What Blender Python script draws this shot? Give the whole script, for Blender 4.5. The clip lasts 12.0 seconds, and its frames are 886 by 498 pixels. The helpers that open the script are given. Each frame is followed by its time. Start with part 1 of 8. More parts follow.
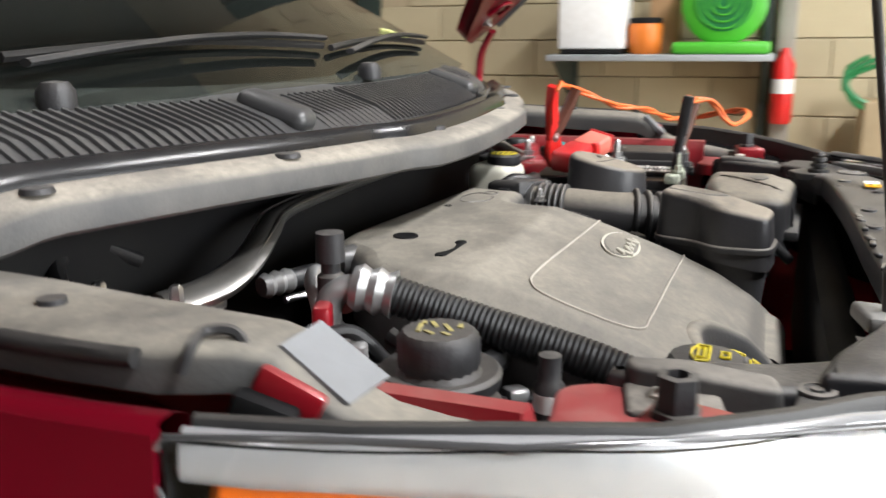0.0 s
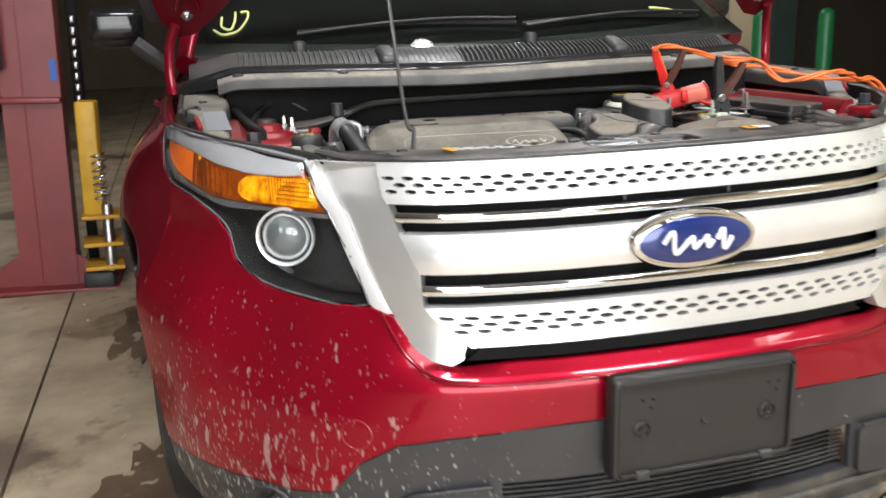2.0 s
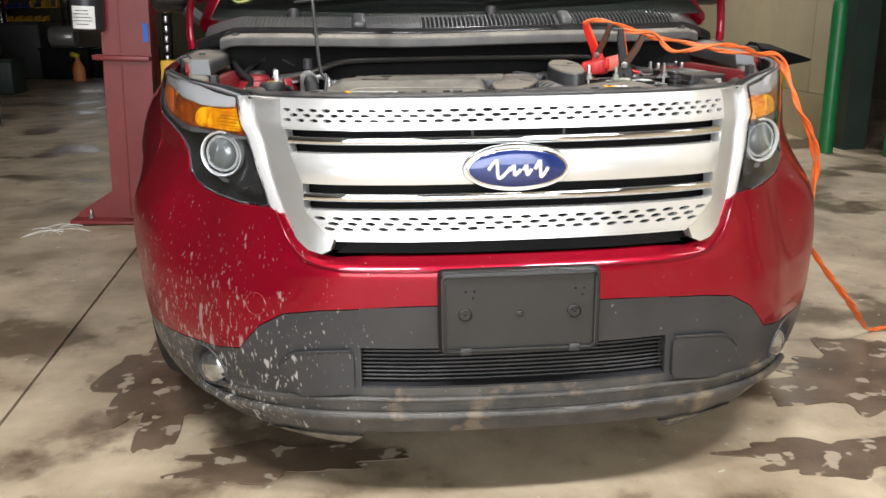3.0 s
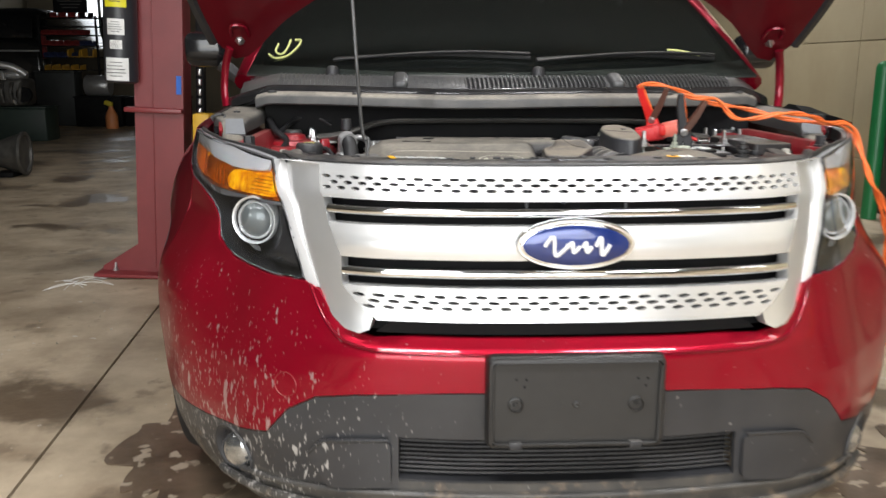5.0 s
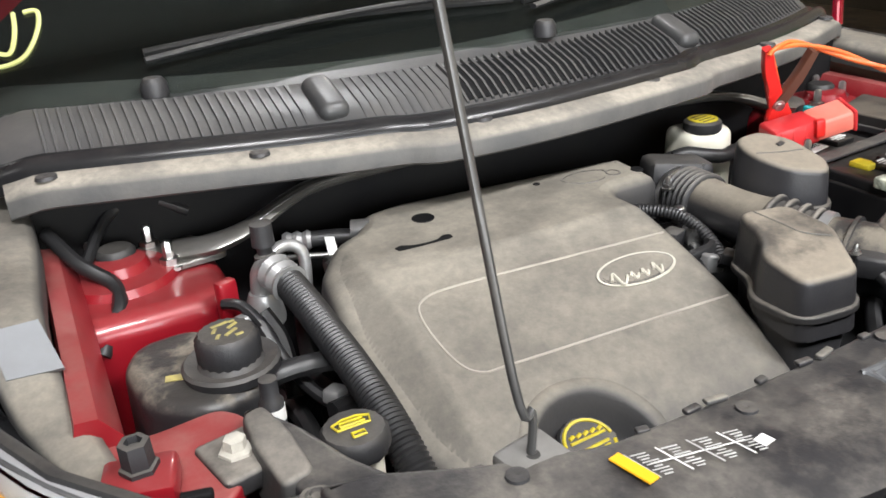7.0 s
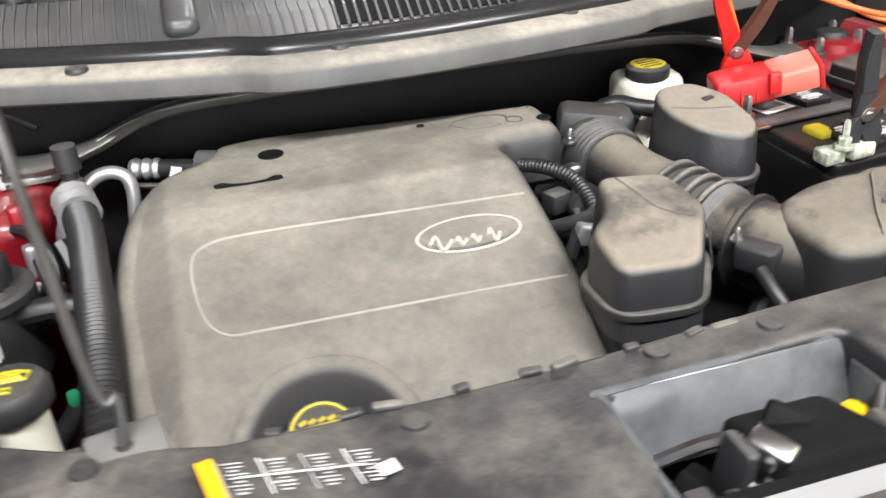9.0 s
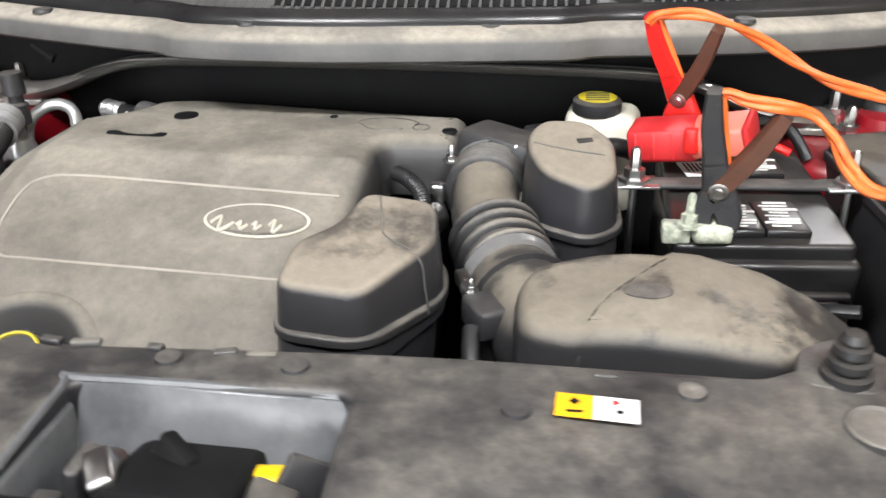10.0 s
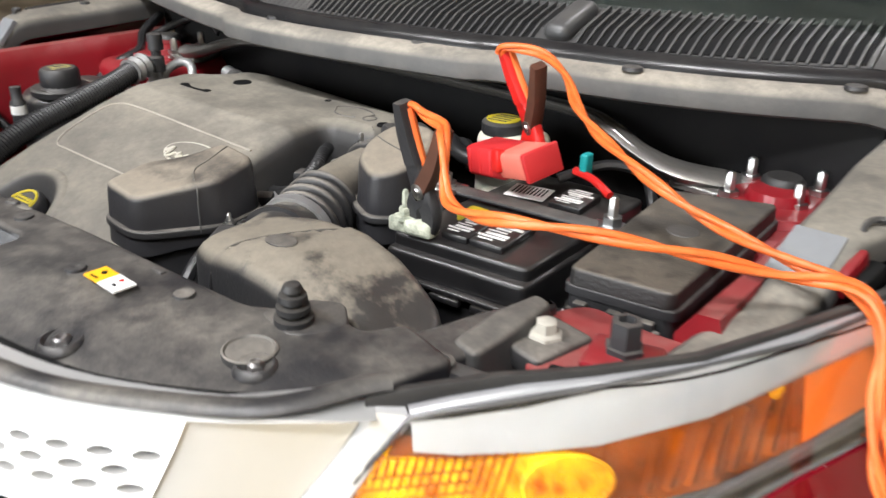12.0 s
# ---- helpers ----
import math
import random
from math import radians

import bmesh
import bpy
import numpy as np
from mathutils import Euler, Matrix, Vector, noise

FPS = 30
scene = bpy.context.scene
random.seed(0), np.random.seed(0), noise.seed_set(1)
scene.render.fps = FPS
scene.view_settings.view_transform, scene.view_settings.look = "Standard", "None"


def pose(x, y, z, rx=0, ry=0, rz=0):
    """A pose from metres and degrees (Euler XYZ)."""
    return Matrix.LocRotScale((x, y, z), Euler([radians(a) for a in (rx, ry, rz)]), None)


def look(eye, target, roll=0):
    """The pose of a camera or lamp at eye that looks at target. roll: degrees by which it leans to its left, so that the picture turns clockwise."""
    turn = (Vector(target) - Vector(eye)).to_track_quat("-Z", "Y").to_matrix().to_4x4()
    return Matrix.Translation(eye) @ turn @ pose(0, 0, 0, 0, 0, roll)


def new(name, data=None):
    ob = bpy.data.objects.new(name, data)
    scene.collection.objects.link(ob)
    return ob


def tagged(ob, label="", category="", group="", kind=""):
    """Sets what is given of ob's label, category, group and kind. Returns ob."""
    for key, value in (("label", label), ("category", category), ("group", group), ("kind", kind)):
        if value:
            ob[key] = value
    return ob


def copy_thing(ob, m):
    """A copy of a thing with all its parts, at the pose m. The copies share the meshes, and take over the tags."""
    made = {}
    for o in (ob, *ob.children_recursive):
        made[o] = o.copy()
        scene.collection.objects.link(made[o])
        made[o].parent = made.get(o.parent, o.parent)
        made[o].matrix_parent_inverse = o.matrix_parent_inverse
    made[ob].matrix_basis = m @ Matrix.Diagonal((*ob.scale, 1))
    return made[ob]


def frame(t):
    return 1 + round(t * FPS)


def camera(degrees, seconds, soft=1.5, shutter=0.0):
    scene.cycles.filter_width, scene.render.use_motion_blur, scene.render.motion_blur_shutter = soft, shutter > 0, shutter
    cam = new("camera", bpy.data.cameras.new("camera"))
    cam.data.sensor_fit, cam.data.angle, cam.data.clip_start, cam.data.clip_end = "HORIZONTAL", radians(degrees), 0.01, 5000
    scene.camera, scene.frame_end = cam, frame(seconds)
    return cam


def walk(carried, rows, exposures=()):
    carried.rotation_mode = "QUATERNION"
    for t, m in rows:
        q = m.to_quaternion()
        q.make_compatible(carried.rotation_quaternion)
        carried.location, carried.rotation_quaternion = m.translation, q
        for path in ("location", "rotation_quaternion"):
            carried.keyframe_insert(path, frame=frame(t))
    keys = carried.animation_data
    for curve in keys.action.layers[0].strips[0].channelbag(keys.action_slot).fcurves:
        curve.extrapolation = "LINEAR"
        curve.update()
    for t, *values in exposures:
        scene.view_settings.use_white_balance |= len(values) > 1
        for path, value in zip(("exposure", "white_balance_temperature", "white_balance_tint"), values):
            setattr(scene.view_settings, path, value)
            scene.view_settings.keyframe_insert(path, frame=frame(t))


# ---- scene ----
cam = camera(55.2, 12.0, 1.5, 0.35)
PATH = [
    (0, (-1.279, 0.423, 1.252), (0.532, 1.118, 0.766), -0.5),
    (0.5, (-1.249, 0.042, 1.229), (0.231, 1.297, 0.743), -0.6),
    (1, (-1.211, -0.362, 1.224), (-0.084, 1.212, 0.721), -1.0),
    (1.5, (-1.03, -0.835, 1.239), (-0.269, 0.945, 0.734), -2.3),
    (2, (-0.787, -1.338, 1.235), (-0.328, 0.541, 0.727), -2.2),
    (2.5, (-0.507, -1.652, 1.196), (-0.231, 0.257, 0.669), -1.6),
    (2.7, (-0.41, -1.755, 1.19), (-0.207, 0.133, 0.645), -1.5),
    (4.3, (-0.217, -2.15, 1.212), (-0.124, -0.193, 0.806), -0.0),
    (4.5, (-0.241, -2.092, 1.203), (-0.144, -0.135, 0.802), 0.2),
    (5, (-0.365, -1.712, 1.209), (-0.261, 0.24, 0.788), 0.2),
    (5.5, (-0.507, -1.253, 1.288), (-0.296, 0.685, 0.841), -0.6),
    (6, (-0.633, -0.814, 1.4), (-0.169, 1.053, 0.853), -1.6),
    (6.5, (-0.731, -0.379, 1.464), (-0.032, 1.342, 0.722), -2.9),
    (6.7, (-0.751, -0.289, 1.473), (-0.005, 1.395, 0.694), -3.4),
    (8.3, (-0.642, -0.082, 1.413), (0.178, 1.481, 0.473), -4.8),
    (8.5, (-0.584, -0.106, 1.418), (0.177, 1.483, 0.471), -4.6),
    (9, (-0.33, -0.218, 1.399), (0.119, 1.491, 0.461), -3.8),
    (9.5, (-0.012, -0.225, 1.367), (0.086, 1.547, 0.444), -2.5),
    (10, (0.268, -0.226, 1.363), (-0.016, 1.538, 0.463), -0.7),
    (10.5, (0.466, -0.193, 1.355), (-0.075, 1.499, 0.435), 0.3),
    (11, (0.644, -0.102, 1.359), (-0.125, 1.488, 0.421), 1.2),
    (11.3, (0.72, -0.05, 1.36), (-0.166, 1.483, 0.43), 1.7),
    (11.5, (0.77, -0.044, 1.371), (-0.186, 1.445, 0.439), 1.7),
    (12, (1.011, -0.114, 1.384), (-0.134, 1.296, 0.546), 1.2),
]
SCALE = 0.93    # plan units to metres
walk(cam, [(t, look(eye, target, roll)) for t, eye, target, roll in PATH],
     [(0, 0.6), (0.5, 0.68), (1.0, 0.68), (1.5, 0.36), (2.5, 0.1), (4.5, 0.0), (5.0, 0.02), (5.5, -0.1), (6.0, -0.05), (6.5, 0.28), (8.5, 0.75), (9.5, 0.7), (10.5, 0.56), (11.5, 0.6), (12, 0.48)])

# ---- world and lights ----
world = bpy.data.worlds.new("world")
scene.world = world
world.use_nodes = True
wn = world.node_tree
sky = wn.nodes.new("ShaderNodeTexSky")
sky.sky_type, sky.sun_disc = "NISHITA", False
sky.sun_elevation, sky.sun_rotation = radians(35), radians(180)
wn.links.new(sky.outputs[0], wn.nodes["Background"].inputs[0])
wn.nodes["Background"].inputs[1].default_value = 0.1
scene.view_settings.exposure = 0.0


def area_lamp(name, eye, target, sx, sy, watts, colour):
    data = bpy.data.lights.new(name, "AREA")
    data.shape, data.size, data.size_y, data.energy, data.color = "RECTANGLE", sx, sy, watts, colour
    ob = new(name, data)
    ob.matrix_world = look(eye, target)
    return ob


# Added broad fill lamp in an unseen door opening behind the camera.
area_lamp("door_daylight", (-1.0, -6.3, 2.0), (-1.0, 0, 1.2), 5.6, 3.6, 400, (0.95, 0.98, 1.0))
# Added strip lights out of view, placed to fill the bay and walls.
FILL_LIGHTS = [(-1.1, -1.7, 150), (1.3, -1.6, 135), (-5.0, 1.0, 10), (3.3, -0.6, 12), (-3.0, 8.0, 30), (3.0, 6.9, 140)]
for lx, ly, watts in FILL_LIGHTS:
    area_lamp("tube_light", (lx, ly, 4.05), (lx, ly, 0), 1.2, 0.28, watts, (0.98, 0.98, 1.0))
area_lamp("high_bay_light", (0.4, 2.7, 3.9), (0.4, 2.7, 0), 0.13, 0.13, 30, (0.98, 0.98, 1.0)).data.shape = "DISK"


# ---- materials ----
def mat(name, base, rough=0.5, metal=0.0, vary=None, scale=6.0, amount=0.5, bump=0.0, bscale=60.0, dust=None, dust_amount=0.5, coat=0.0,
        trans=0.0, spec=0.5, speck=None, speck_scale=30.0, speck_at=0.7, stain=None, stain_scale=2.0, stain_at=0.55, emit=0.0, per_piece=0.0, splash=None, dust_least=0.35, dust_fine=0.62, wet=0.0, dust_scale=5.5, dust_edge=(0.43, 0.56), dust_up=(0.3, 0.88)):
    """A principled material: two colours mixed by noise at two scales, dust on what faces up, splashes, stains, fine relief."""
    m = bpy.data.materials.new(name)
    m.use_nodes = True
    nt = m.node_tree
    N, L = nt.nodes, nt.links
    b = N["Principled BSDF"]
    b.inputs["Roughness"].default_value, b.inputs["Metallic"].default_value = rough, metal
    b.inputs["Coat Weight"].default_value, b.inputs["Coat Roughness"].default_value = coat, 0.04
    b.inputs["Transmission Weight"].default_value = trans
    b.inputs["Specular IOR Level"].default_value = spec
    geo = N.new("ShaderNodeNewGeometry")

    def noise_tex(sc, detail=5.0, rough_=0.6):
        n = N.new("ShaderNodeTexNoise")
        n.inputs["Scale"].default_value, n.inputs["Detail"].default_value, n.inputs["Roughness"].default_value = sc, detail, rough_
        L.new(geo.outputs["Position"], n.inputs["Vector"])
        return n.outputs["Fac"]

    def ramp(fac, a, z):
        r = N.new("ShaderNodeMapRange")
        r.inputs["From Min"].default_value, r.inputs["From Max"].default_value = a, z
        L.new(fac, r.inputs["Value"])
        return r.outputs["Result"]

    def times(fac, k):
        q = N.new("ShaderNodeMath")
        q.operation = "MULTIPLY"
        L.new(fac, q.inputs[0])
        if isinstance(k, float):
            q.inputs[1].default_value = k
        else:
            L.new(k, q.inputs[1])
        return q.outputs[0]

    def mix(fac, a, c):
        q = N.new("ShaderNodeMix")
        q.data_type = "RGBA"
        L.new(fac, q.inputs[0])
        for sock, v in ((q.inputs[6], a), (q.inputs[7], c)):
            if isinstance(v, tuple):
                sock.default_value = (*v, 1)
            else:
                L.new(v, sock)
        return q.outputs[2]

    colour = None
    start = base
    if vary:
        f = ramp(noise_tex(scale), 0.35, 0.68)
        colour = mix(times(f, float(amount)), start, vary)
        start = colour
    if per_piece:
        info = N.new("ShaderNodeObjectInfo")
        hs = N.new("ShaderNodeHueSaturation")
        L.new(ramp(info.outputs["Random"], -1.0 / per_piece * 0.5, 1.0 / per_piece * 0.5 + 1), hs.inputs["Value"])
        hs.inputs["Color"].default_value = (*base, 1)
        if colour:
            L.new(colour, hs.inputs["Color"])
        start = colour = hs.outputs[0]
    if stain:
        for k, (sc, at, amount_) in enumerate(((stain_scale, stain_at, 0.85), (stain_scale * 3.7, stain_at + 0.05, 0.5 if wet else 0.0))):
            f = times(ramp(noise_tex(sc, 9.0, 0.6), at, at + 0.06), float(amount_))
            start = colour = mix(f, start, stain)
            if wet and k == 0:
                r = N.new("ShaderNodeMapRange")
                L.new(f, r.inputs["Value"])
                r.inputs["To Min"].default_value, r.inputs["To Max"].default_value = rough, wet
                L.new(r.outputs["Result"], b.inputs["Roughness"])
    if dust:
        sep = N.new("ShaderNodeSeparateXYZ")
        L.new(geo.outputs["Normal"], sep.inputs[0])
        up = ramp(sep.outputs[2], *dust_up)
        patch, fine = ramp(noise_tex(dust_scale, 7.0, 0.68), *dust_edge), ramp(noise_tex(70.0, 5.0, 0.7), 0.35, 0.65)
        for sock, least in ((patch, dust_least), (fine, dust_fine)):
            sock.node.inputs["To Min"].default_value = least
        f = times(times(times(up, patch), fine), float(dust_amount))
        start = colour = mix(f, start, dust)
        r = N.new("ShaderNodeMapRange")
        L.new(f, r.inputs["Value"])
        r.inputs["To Min"].default_value, r.inputs["To Max"].default_value = rough, 0.9
        L.new(r.outputs["Result"], b.inputs["Roughness"])
    if speck:
        f = ramp(noise_tex(speck_scale, 2.0, 0.5), speck_at, speck_at + 0.03)
        start = colour = mix(f, start, speck)
    if splash:
        # dried drops run down the car's right front corner, with a few on the other one
        mp = N.new("ShaderNodeMapping")
        mp.inputs["Scale"].default_value = (1, 1, 0.42)
        L.new(geo.outputs["Position"], mp.inputs["Vector"])
        big, small = noise_tex(46.0, 2.0, 0.5), noise_tex(130.0, 1.5, 0.5)
        for out_ in (big, small):
            L.new(mp.outputs[0], out_.node.inputs["Vector"])
        sp = N.new("ShaderNodeSeparateXYZ")
        L.new(geo.outputs["Position"], sp.inputs[0])
        near = N.new("ShaderNodeMath")
        near.operation = "ADD"
        L.new(times(ramp(sp.outputs[0], -0.24, -0.72), 0.14), near.inputs[0])
        L.new(times(ramp(sp.outputs[0], 0.72, 0.95), 0.055), near.inputs[1])
        low = times(near.outputs[0], ramp(sp.outputs[2], 0.82, 0.45))
        for out_, at, k in ((big, 0.745, 0.72), (small, 0.74, 0.5)):
            sm = N.new("ShaderNodeMath")
            sm.operation = "ADD"
            L.new(out_, sm.inputs[0])
            L.new(low, sm.inputs[1])
            start = colour = mix(times(ramp(sm.outputs[0], at, at + 0.045), k), start, splash)
    if colour:
        L.new(colour, b.inputs["Base Color"])
    else:
        b.inputs["Base Color"].default_value = (*base, 1)
    if bump:
        bp = N.new("ShaderNodeBump")
        bp.inputs["Strength"].default_value, bp.inputs["Distance"].default_value = bump, 0.004
        L.new(noise_tex(bscale, 3.0), bp.inputs["Height"])
        L.new(bp.outputs[0], b.inputs["Normal"])
    if emit:
        b.inputs["Emission Color"].default_value, b.inputs["Emission Strength"].default_value = (*base, 1), emit
    return m


TAN = (0.30, 0.272, 0.232)
# Bumper's paint made darker: the less lit sides' shade is in the base.
RED = mat("red_paint", (0.19, 0.003, 0.014), 0.3, 0.45, (0.145, 0.002, 0.010), 3, 0.6, coat=0.75, spec=0.06)
# Front copy of the red keeps a lighter, lit base under dried drops.
RED_SPLASH = mat("red_paint_lit_splashed", (0.29, 0.004, 0.018), 0.31, 0.55, (0.23, 0.003, 0.013), 3, 0.6, coat=0.6, spec=0.06, splash=(0.5, 0.36, 0.35))
RED_IN = mat("red_paint_dusty", (0.27, 0.006, 0.014), 0.35, 0.1, (0.19, 0.005, 0.01), 5, 0.6, coat=0.5, dust=TAN, dust_amount=0.12)
BLACK = mat("black_plastic", (0.018, 0.018, 0.02), 0.5, 0, (0.034, 0.034, 0.036), 9, 0.7, 0.15, 220, dust=TAN, dust_amount=0.26)
BAY = mat("dusty_plastic", (0.02, 0.02, 0.022), 0.42, 0, (0.035, 0.034, 0.033), 9, 0.7, 0.15, 220, dust=TAN, dust_amount=0.72)
COVER_DARK = mat("smudged_plastic", (0.014, 0.014, 0.017), 0.38, 0, (0.028, 0.028, 0.03), 7, 0.7, 0.15, 220, dust=TAN, dust_amount=0.5, dust_least=0.1, dust_fine=0.5, dust_scale=10.0, dust_edge=(0.38, 0.66))
COVER = mat("dusty_cover", (0.035, 0.035, 0.037), 0.5, 0, (0.06, 0.056, 0.05), 6, 0.6, 0.12, 200, dust=(0.275, 0.25, 0.205), dust_amount=0.98, dust_least=0.5, dust_fine=0.72, dust_scale=9.0, dust_edge=(0.34, 0.6), dust_up=(0.5, 0.985))
RAIL = mat("dusty_rail", (0.055, 0.055, 0.055), 0.6, 0, (0.10, 0.095, 0.088), 11, 0.8, 0.15, 160, dust=(0.36, 0.325, 0.27), dust_amount=0.95, dust_least=0.55, dust_scale=9.0)
# Near-black for dark parts; also puts shade into voids, gaps and holes.
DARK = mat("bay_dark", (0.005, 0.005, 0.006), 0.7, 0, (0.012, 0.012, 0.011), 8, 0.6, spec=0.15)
LID = mat("dust_topped_plastic", (0.022, 0.022, 0.025), 0.36, 0, (0.034, 0.033, 0.034), 9, 0.7, 0.12, 220, dust=(0.29, 0.25, 0.195), dust_amount=0.85, dust_least=0.3, dust_fine=0.8, dust_scale=4.5, dust_edge=(0.38, 0.47))
DUCT_MAT = mat("smudged_duct_plastic", (0.022, 0.022, 0.024), 0.36, 0, (0.036, 0.035, 0.035), 9, 0.7, 0.12, 220, dust=(0.28, 0.245, 0.19), dust_amount=0.75, dust_least=0.12, dust_fine=0.75, dust_scale=6.5, dust_edge=(0.44, 0.52))
COWL = mat("satin_grey_plastic", (0.05, 0.051, 0.053), 0.33, 0, (0.07, 0.07, 0.07), 12, 0.6, 0.1, 200, dust=TAN, dust_amount=0.15)
PALE = mat("dusty_badge", (0.5, 0.48, 0.41), 0.6, 0, (0.4, 0.37, 0.3), 30, 0.6)
RUBBER = mat("rubber", (0.014, 0.014, 0.015), 0.5, 0, (0.03, 0.03, 0.03), 20, 0.5, 0.1, 200, dust=TAN, dust_amount=0.15)
HOSE = mat("corrugated_hose", (0.012, 0.012, 0.013), 0.42, 0, (0.03, 0.03, 0.03), 20, 0.5)
BUMPER_BLACK = mat("bumper_plastic", (0.025, 0.0255, 0.028), 0.32, 0, (0.04, 0.04, 0.042), 6, 0.7, 0.06, 300, splash=(0.42, 0.40, 0.37))
BUMPER_MUD = mat("muddy_bumper_plastic", (0.028, 0.028, 0.029), 0.42, 0, (0.075, 0.069, 0.06), 9, 0.9, 0.3, 120, stain=(0.16, 0.125, 0.09), stain_scale=7, stain_at=0.56, splash=(0.42, 0.40, 0.37))
MUD_PALE = mat("dried_mud", (0.24, 0.21, 0.165), 0.85, 0, (0.06, 0.056, 0.05), 14, 0.9, 0.5, 80, stain=(0.035, 0.033, 0.031), stain_scale=9, stain_at=0.5)
BAND = mat("silver_lamp_band", (0.46, 0.465, 0.475), 0.2, 0.45, (0.34, 0.345, 0.355), 9, 0.6, coat=0.7)
SATIN = mat("satin_plastic", (0.014, 0.0135, 0.013), 0.4, 0, (0.022, 0.021, 0.02), 14, 0.6, 0.08, 400, speck=(0.3, 0.29, 0.27), speck_scale=90, speck_at=0.79)
LAMP_GREY = mat("lamp_grey", (0.12, 0.12, 0.123), 0.2, 0.4, (0.07, 0.07, 0.073), 12, 0.6)
SILVER_PALE = mat("bright_silver_paint", (0.78, 0.78, 0.78), 0.2, 0.4, (0.7, 0.7, 0.7), 5, 0.5, coat=0.8)
SILVER_CAP = mat("silver_end_paint", (0.78, 0.78, 0.77), 0.3, 0.76, (0.64, 0.645, 0.64), 5, 0.5, coat=0.4)
SILVER = mat("silver_paint", (0.76, 0.76, 0.75), 0.27, 0.62, (0.66, 0.66, 0.65), 5, 0.5, coat=0.3)
CHROME = mat("chrome", (0.86, 0.87, 0.88), 0.06, 1.0)
STEEL = mat("steel", (0.55, 0.55, 0.55), 0.32, 1.0, (0.4, 0.38, 0.35), 40, 0.6)
ALU = mat("aluminium", (0.42, 0.42, 0.42), 0.34, 0.6, (0.3, 0.3, 0.29), 30, 0.6)
TRIM = mat("lamp_trim", (0.62, 0.63, 0.64), 0.22, 0.5, (0.5, 0.5, 0.5), 6, 0.4, coat=0.5)
AMBER = mat("amber_lens", (0.40, 0.075, 0.002), 0.16, 0.55, (0.16, 0.024, 0.001), 26, 0.9, coat=0.5, bump=0.6, bscale=60)
AMBER_FLAT = mat("orange_reflector", (0.62, 0.115, 0.002), 0.3, 0, (0.56, 0.10, 0.002), 20, 0.6, coat=0.5, bump=0.25, bscale=350)
# Amber as it looks when throwing light back, the glare put into the colour.
AMBER_LIT = mat("amber_lit_up", (0.98, 0.52, 0.004), 0.18, 0.45, (0.45, 0.09, 0.001), 40, 1.0, bump=1.0, bscale=90)
LAMP_BLACK = mat("lamp_housing", (0.009, 0.0095, 0.0105), 0.12, 0.0, (0.02, 0.02, 0.022), 10, 0.5)
LENS = mat("projector_lens", (0.10, 0.112, 0.115), 0.06, 0.2, coat=1.0)
FOG = mat("fog_lens", (0.5, 0.51, 0.51), 0.13, 0.85, (0.22, 0.23, 0.23), 18, 0.9, coat=1.0)
GLASS = mat("clear_glass", (0.97, 0.98, 0.98), 0.02, 0, trans=1.0)
WINDSCREEN = mat("tinted_glass", (0.26, 0.30, 0.275), 0.02, 0, trans=0.985)
WHITE_PLASTIC = mat("translucent_plastic", (0.72, 0.7, 0.6), 0.4, 0, (0.6, 0.57, 0.46), 12, 0.6)
WHITE = mat("white_label", (0.8, 0.8, 0.78), 0.5, 0, (0.65, 0.64, 0.6), 30, 0.4)
YELLOW = mat("yellow_print", (0.58, 0.47, 0.02), 0.5, 0, (0.35, 0.29, 0.03), 60, 0.7)
LEVER = mat("yellow_lever", (0.8, 0.55, 0.01), 0.4, 0, (0.7, 0.45, 0.01), 30, 0.5)
LABEL_YELLOW = mat("yellow_label", (0.85, 0.42, 0.01), 0.5)
ORANGE = mat("orange_cable", (0.75, 0.16, 0.035), 0.42, 0, (0.62, 0.1, 0.015), 40, 0.7, 0.15, 300)
CLAMP_RED = mat("red_clamp", (0.62, 0.016, 0.012), 0.42, 0, (0.5, 0.01, 0.01), 30, 0.6)
CLAMP_PINK = mat("red_cover", (0.48, 0.02, 0.025), 0.45, 0, (0.6, 0.03, 0.03), 14, 0.6)
BLUE = mat("badge_blue", (0.012, 0.03, 0.16), 0.2, 0.3, (0.01, 0.02, 0.11), 30, 0.5, coat=1.0)
COPPER = mat("brown_grip", (0.09, 0.035, 0.02), 0.55, 0, (0.05, 0.02, 0.012), 30, 0.6)
CORRODED = mat("corroded_metal", (0.22, 0.24, 0.19), 0.8, 0, (0.6, 0.62, 0.5), 90, 0.9, 0.5, 200)

# ---- mesh helpers ----
ORIGIN = {}


def thing(name, at, label, category, group="", kind=""):
    ob = new(name)
    ob.location = [SCALE * c for c in at]
    ORIGIN[ob] = Vector(ob.location)
    return tagged(ob, label, category, group, kind)


def part(name, bm, material, parent=None, label="", smooth=45):
    """One mesh object out of a bmesh in plan units, under a thing or a part."""
    o = ORIGIN.get(parent, Vector())
    for v in bm.verts:
        v.co = v.co * SCALE - o
    bmesh.ops.recalc_face_normals(bm, faces=bm.faces)
    me = bpy.data.meshes.new(name)
    bm.to_mesh(me)
    bm.free()
    me.materials.append(material)
    if smooth:
        me.shade_smooth()
        me.set_sharp_from_angle(angle=radians(smooth))
    ob = new(name, me)
    if parent:
        ob.parent = parent
        ORIGIN[ob] = o
    return tagged(ob, label)


def nudge(ob, dx, dy, dz):
    """Shift a part with all that hangs on it, in plan units."""
    ob.location = Vector(ob.location) + SCALE * Vector((dx, dy, dz))


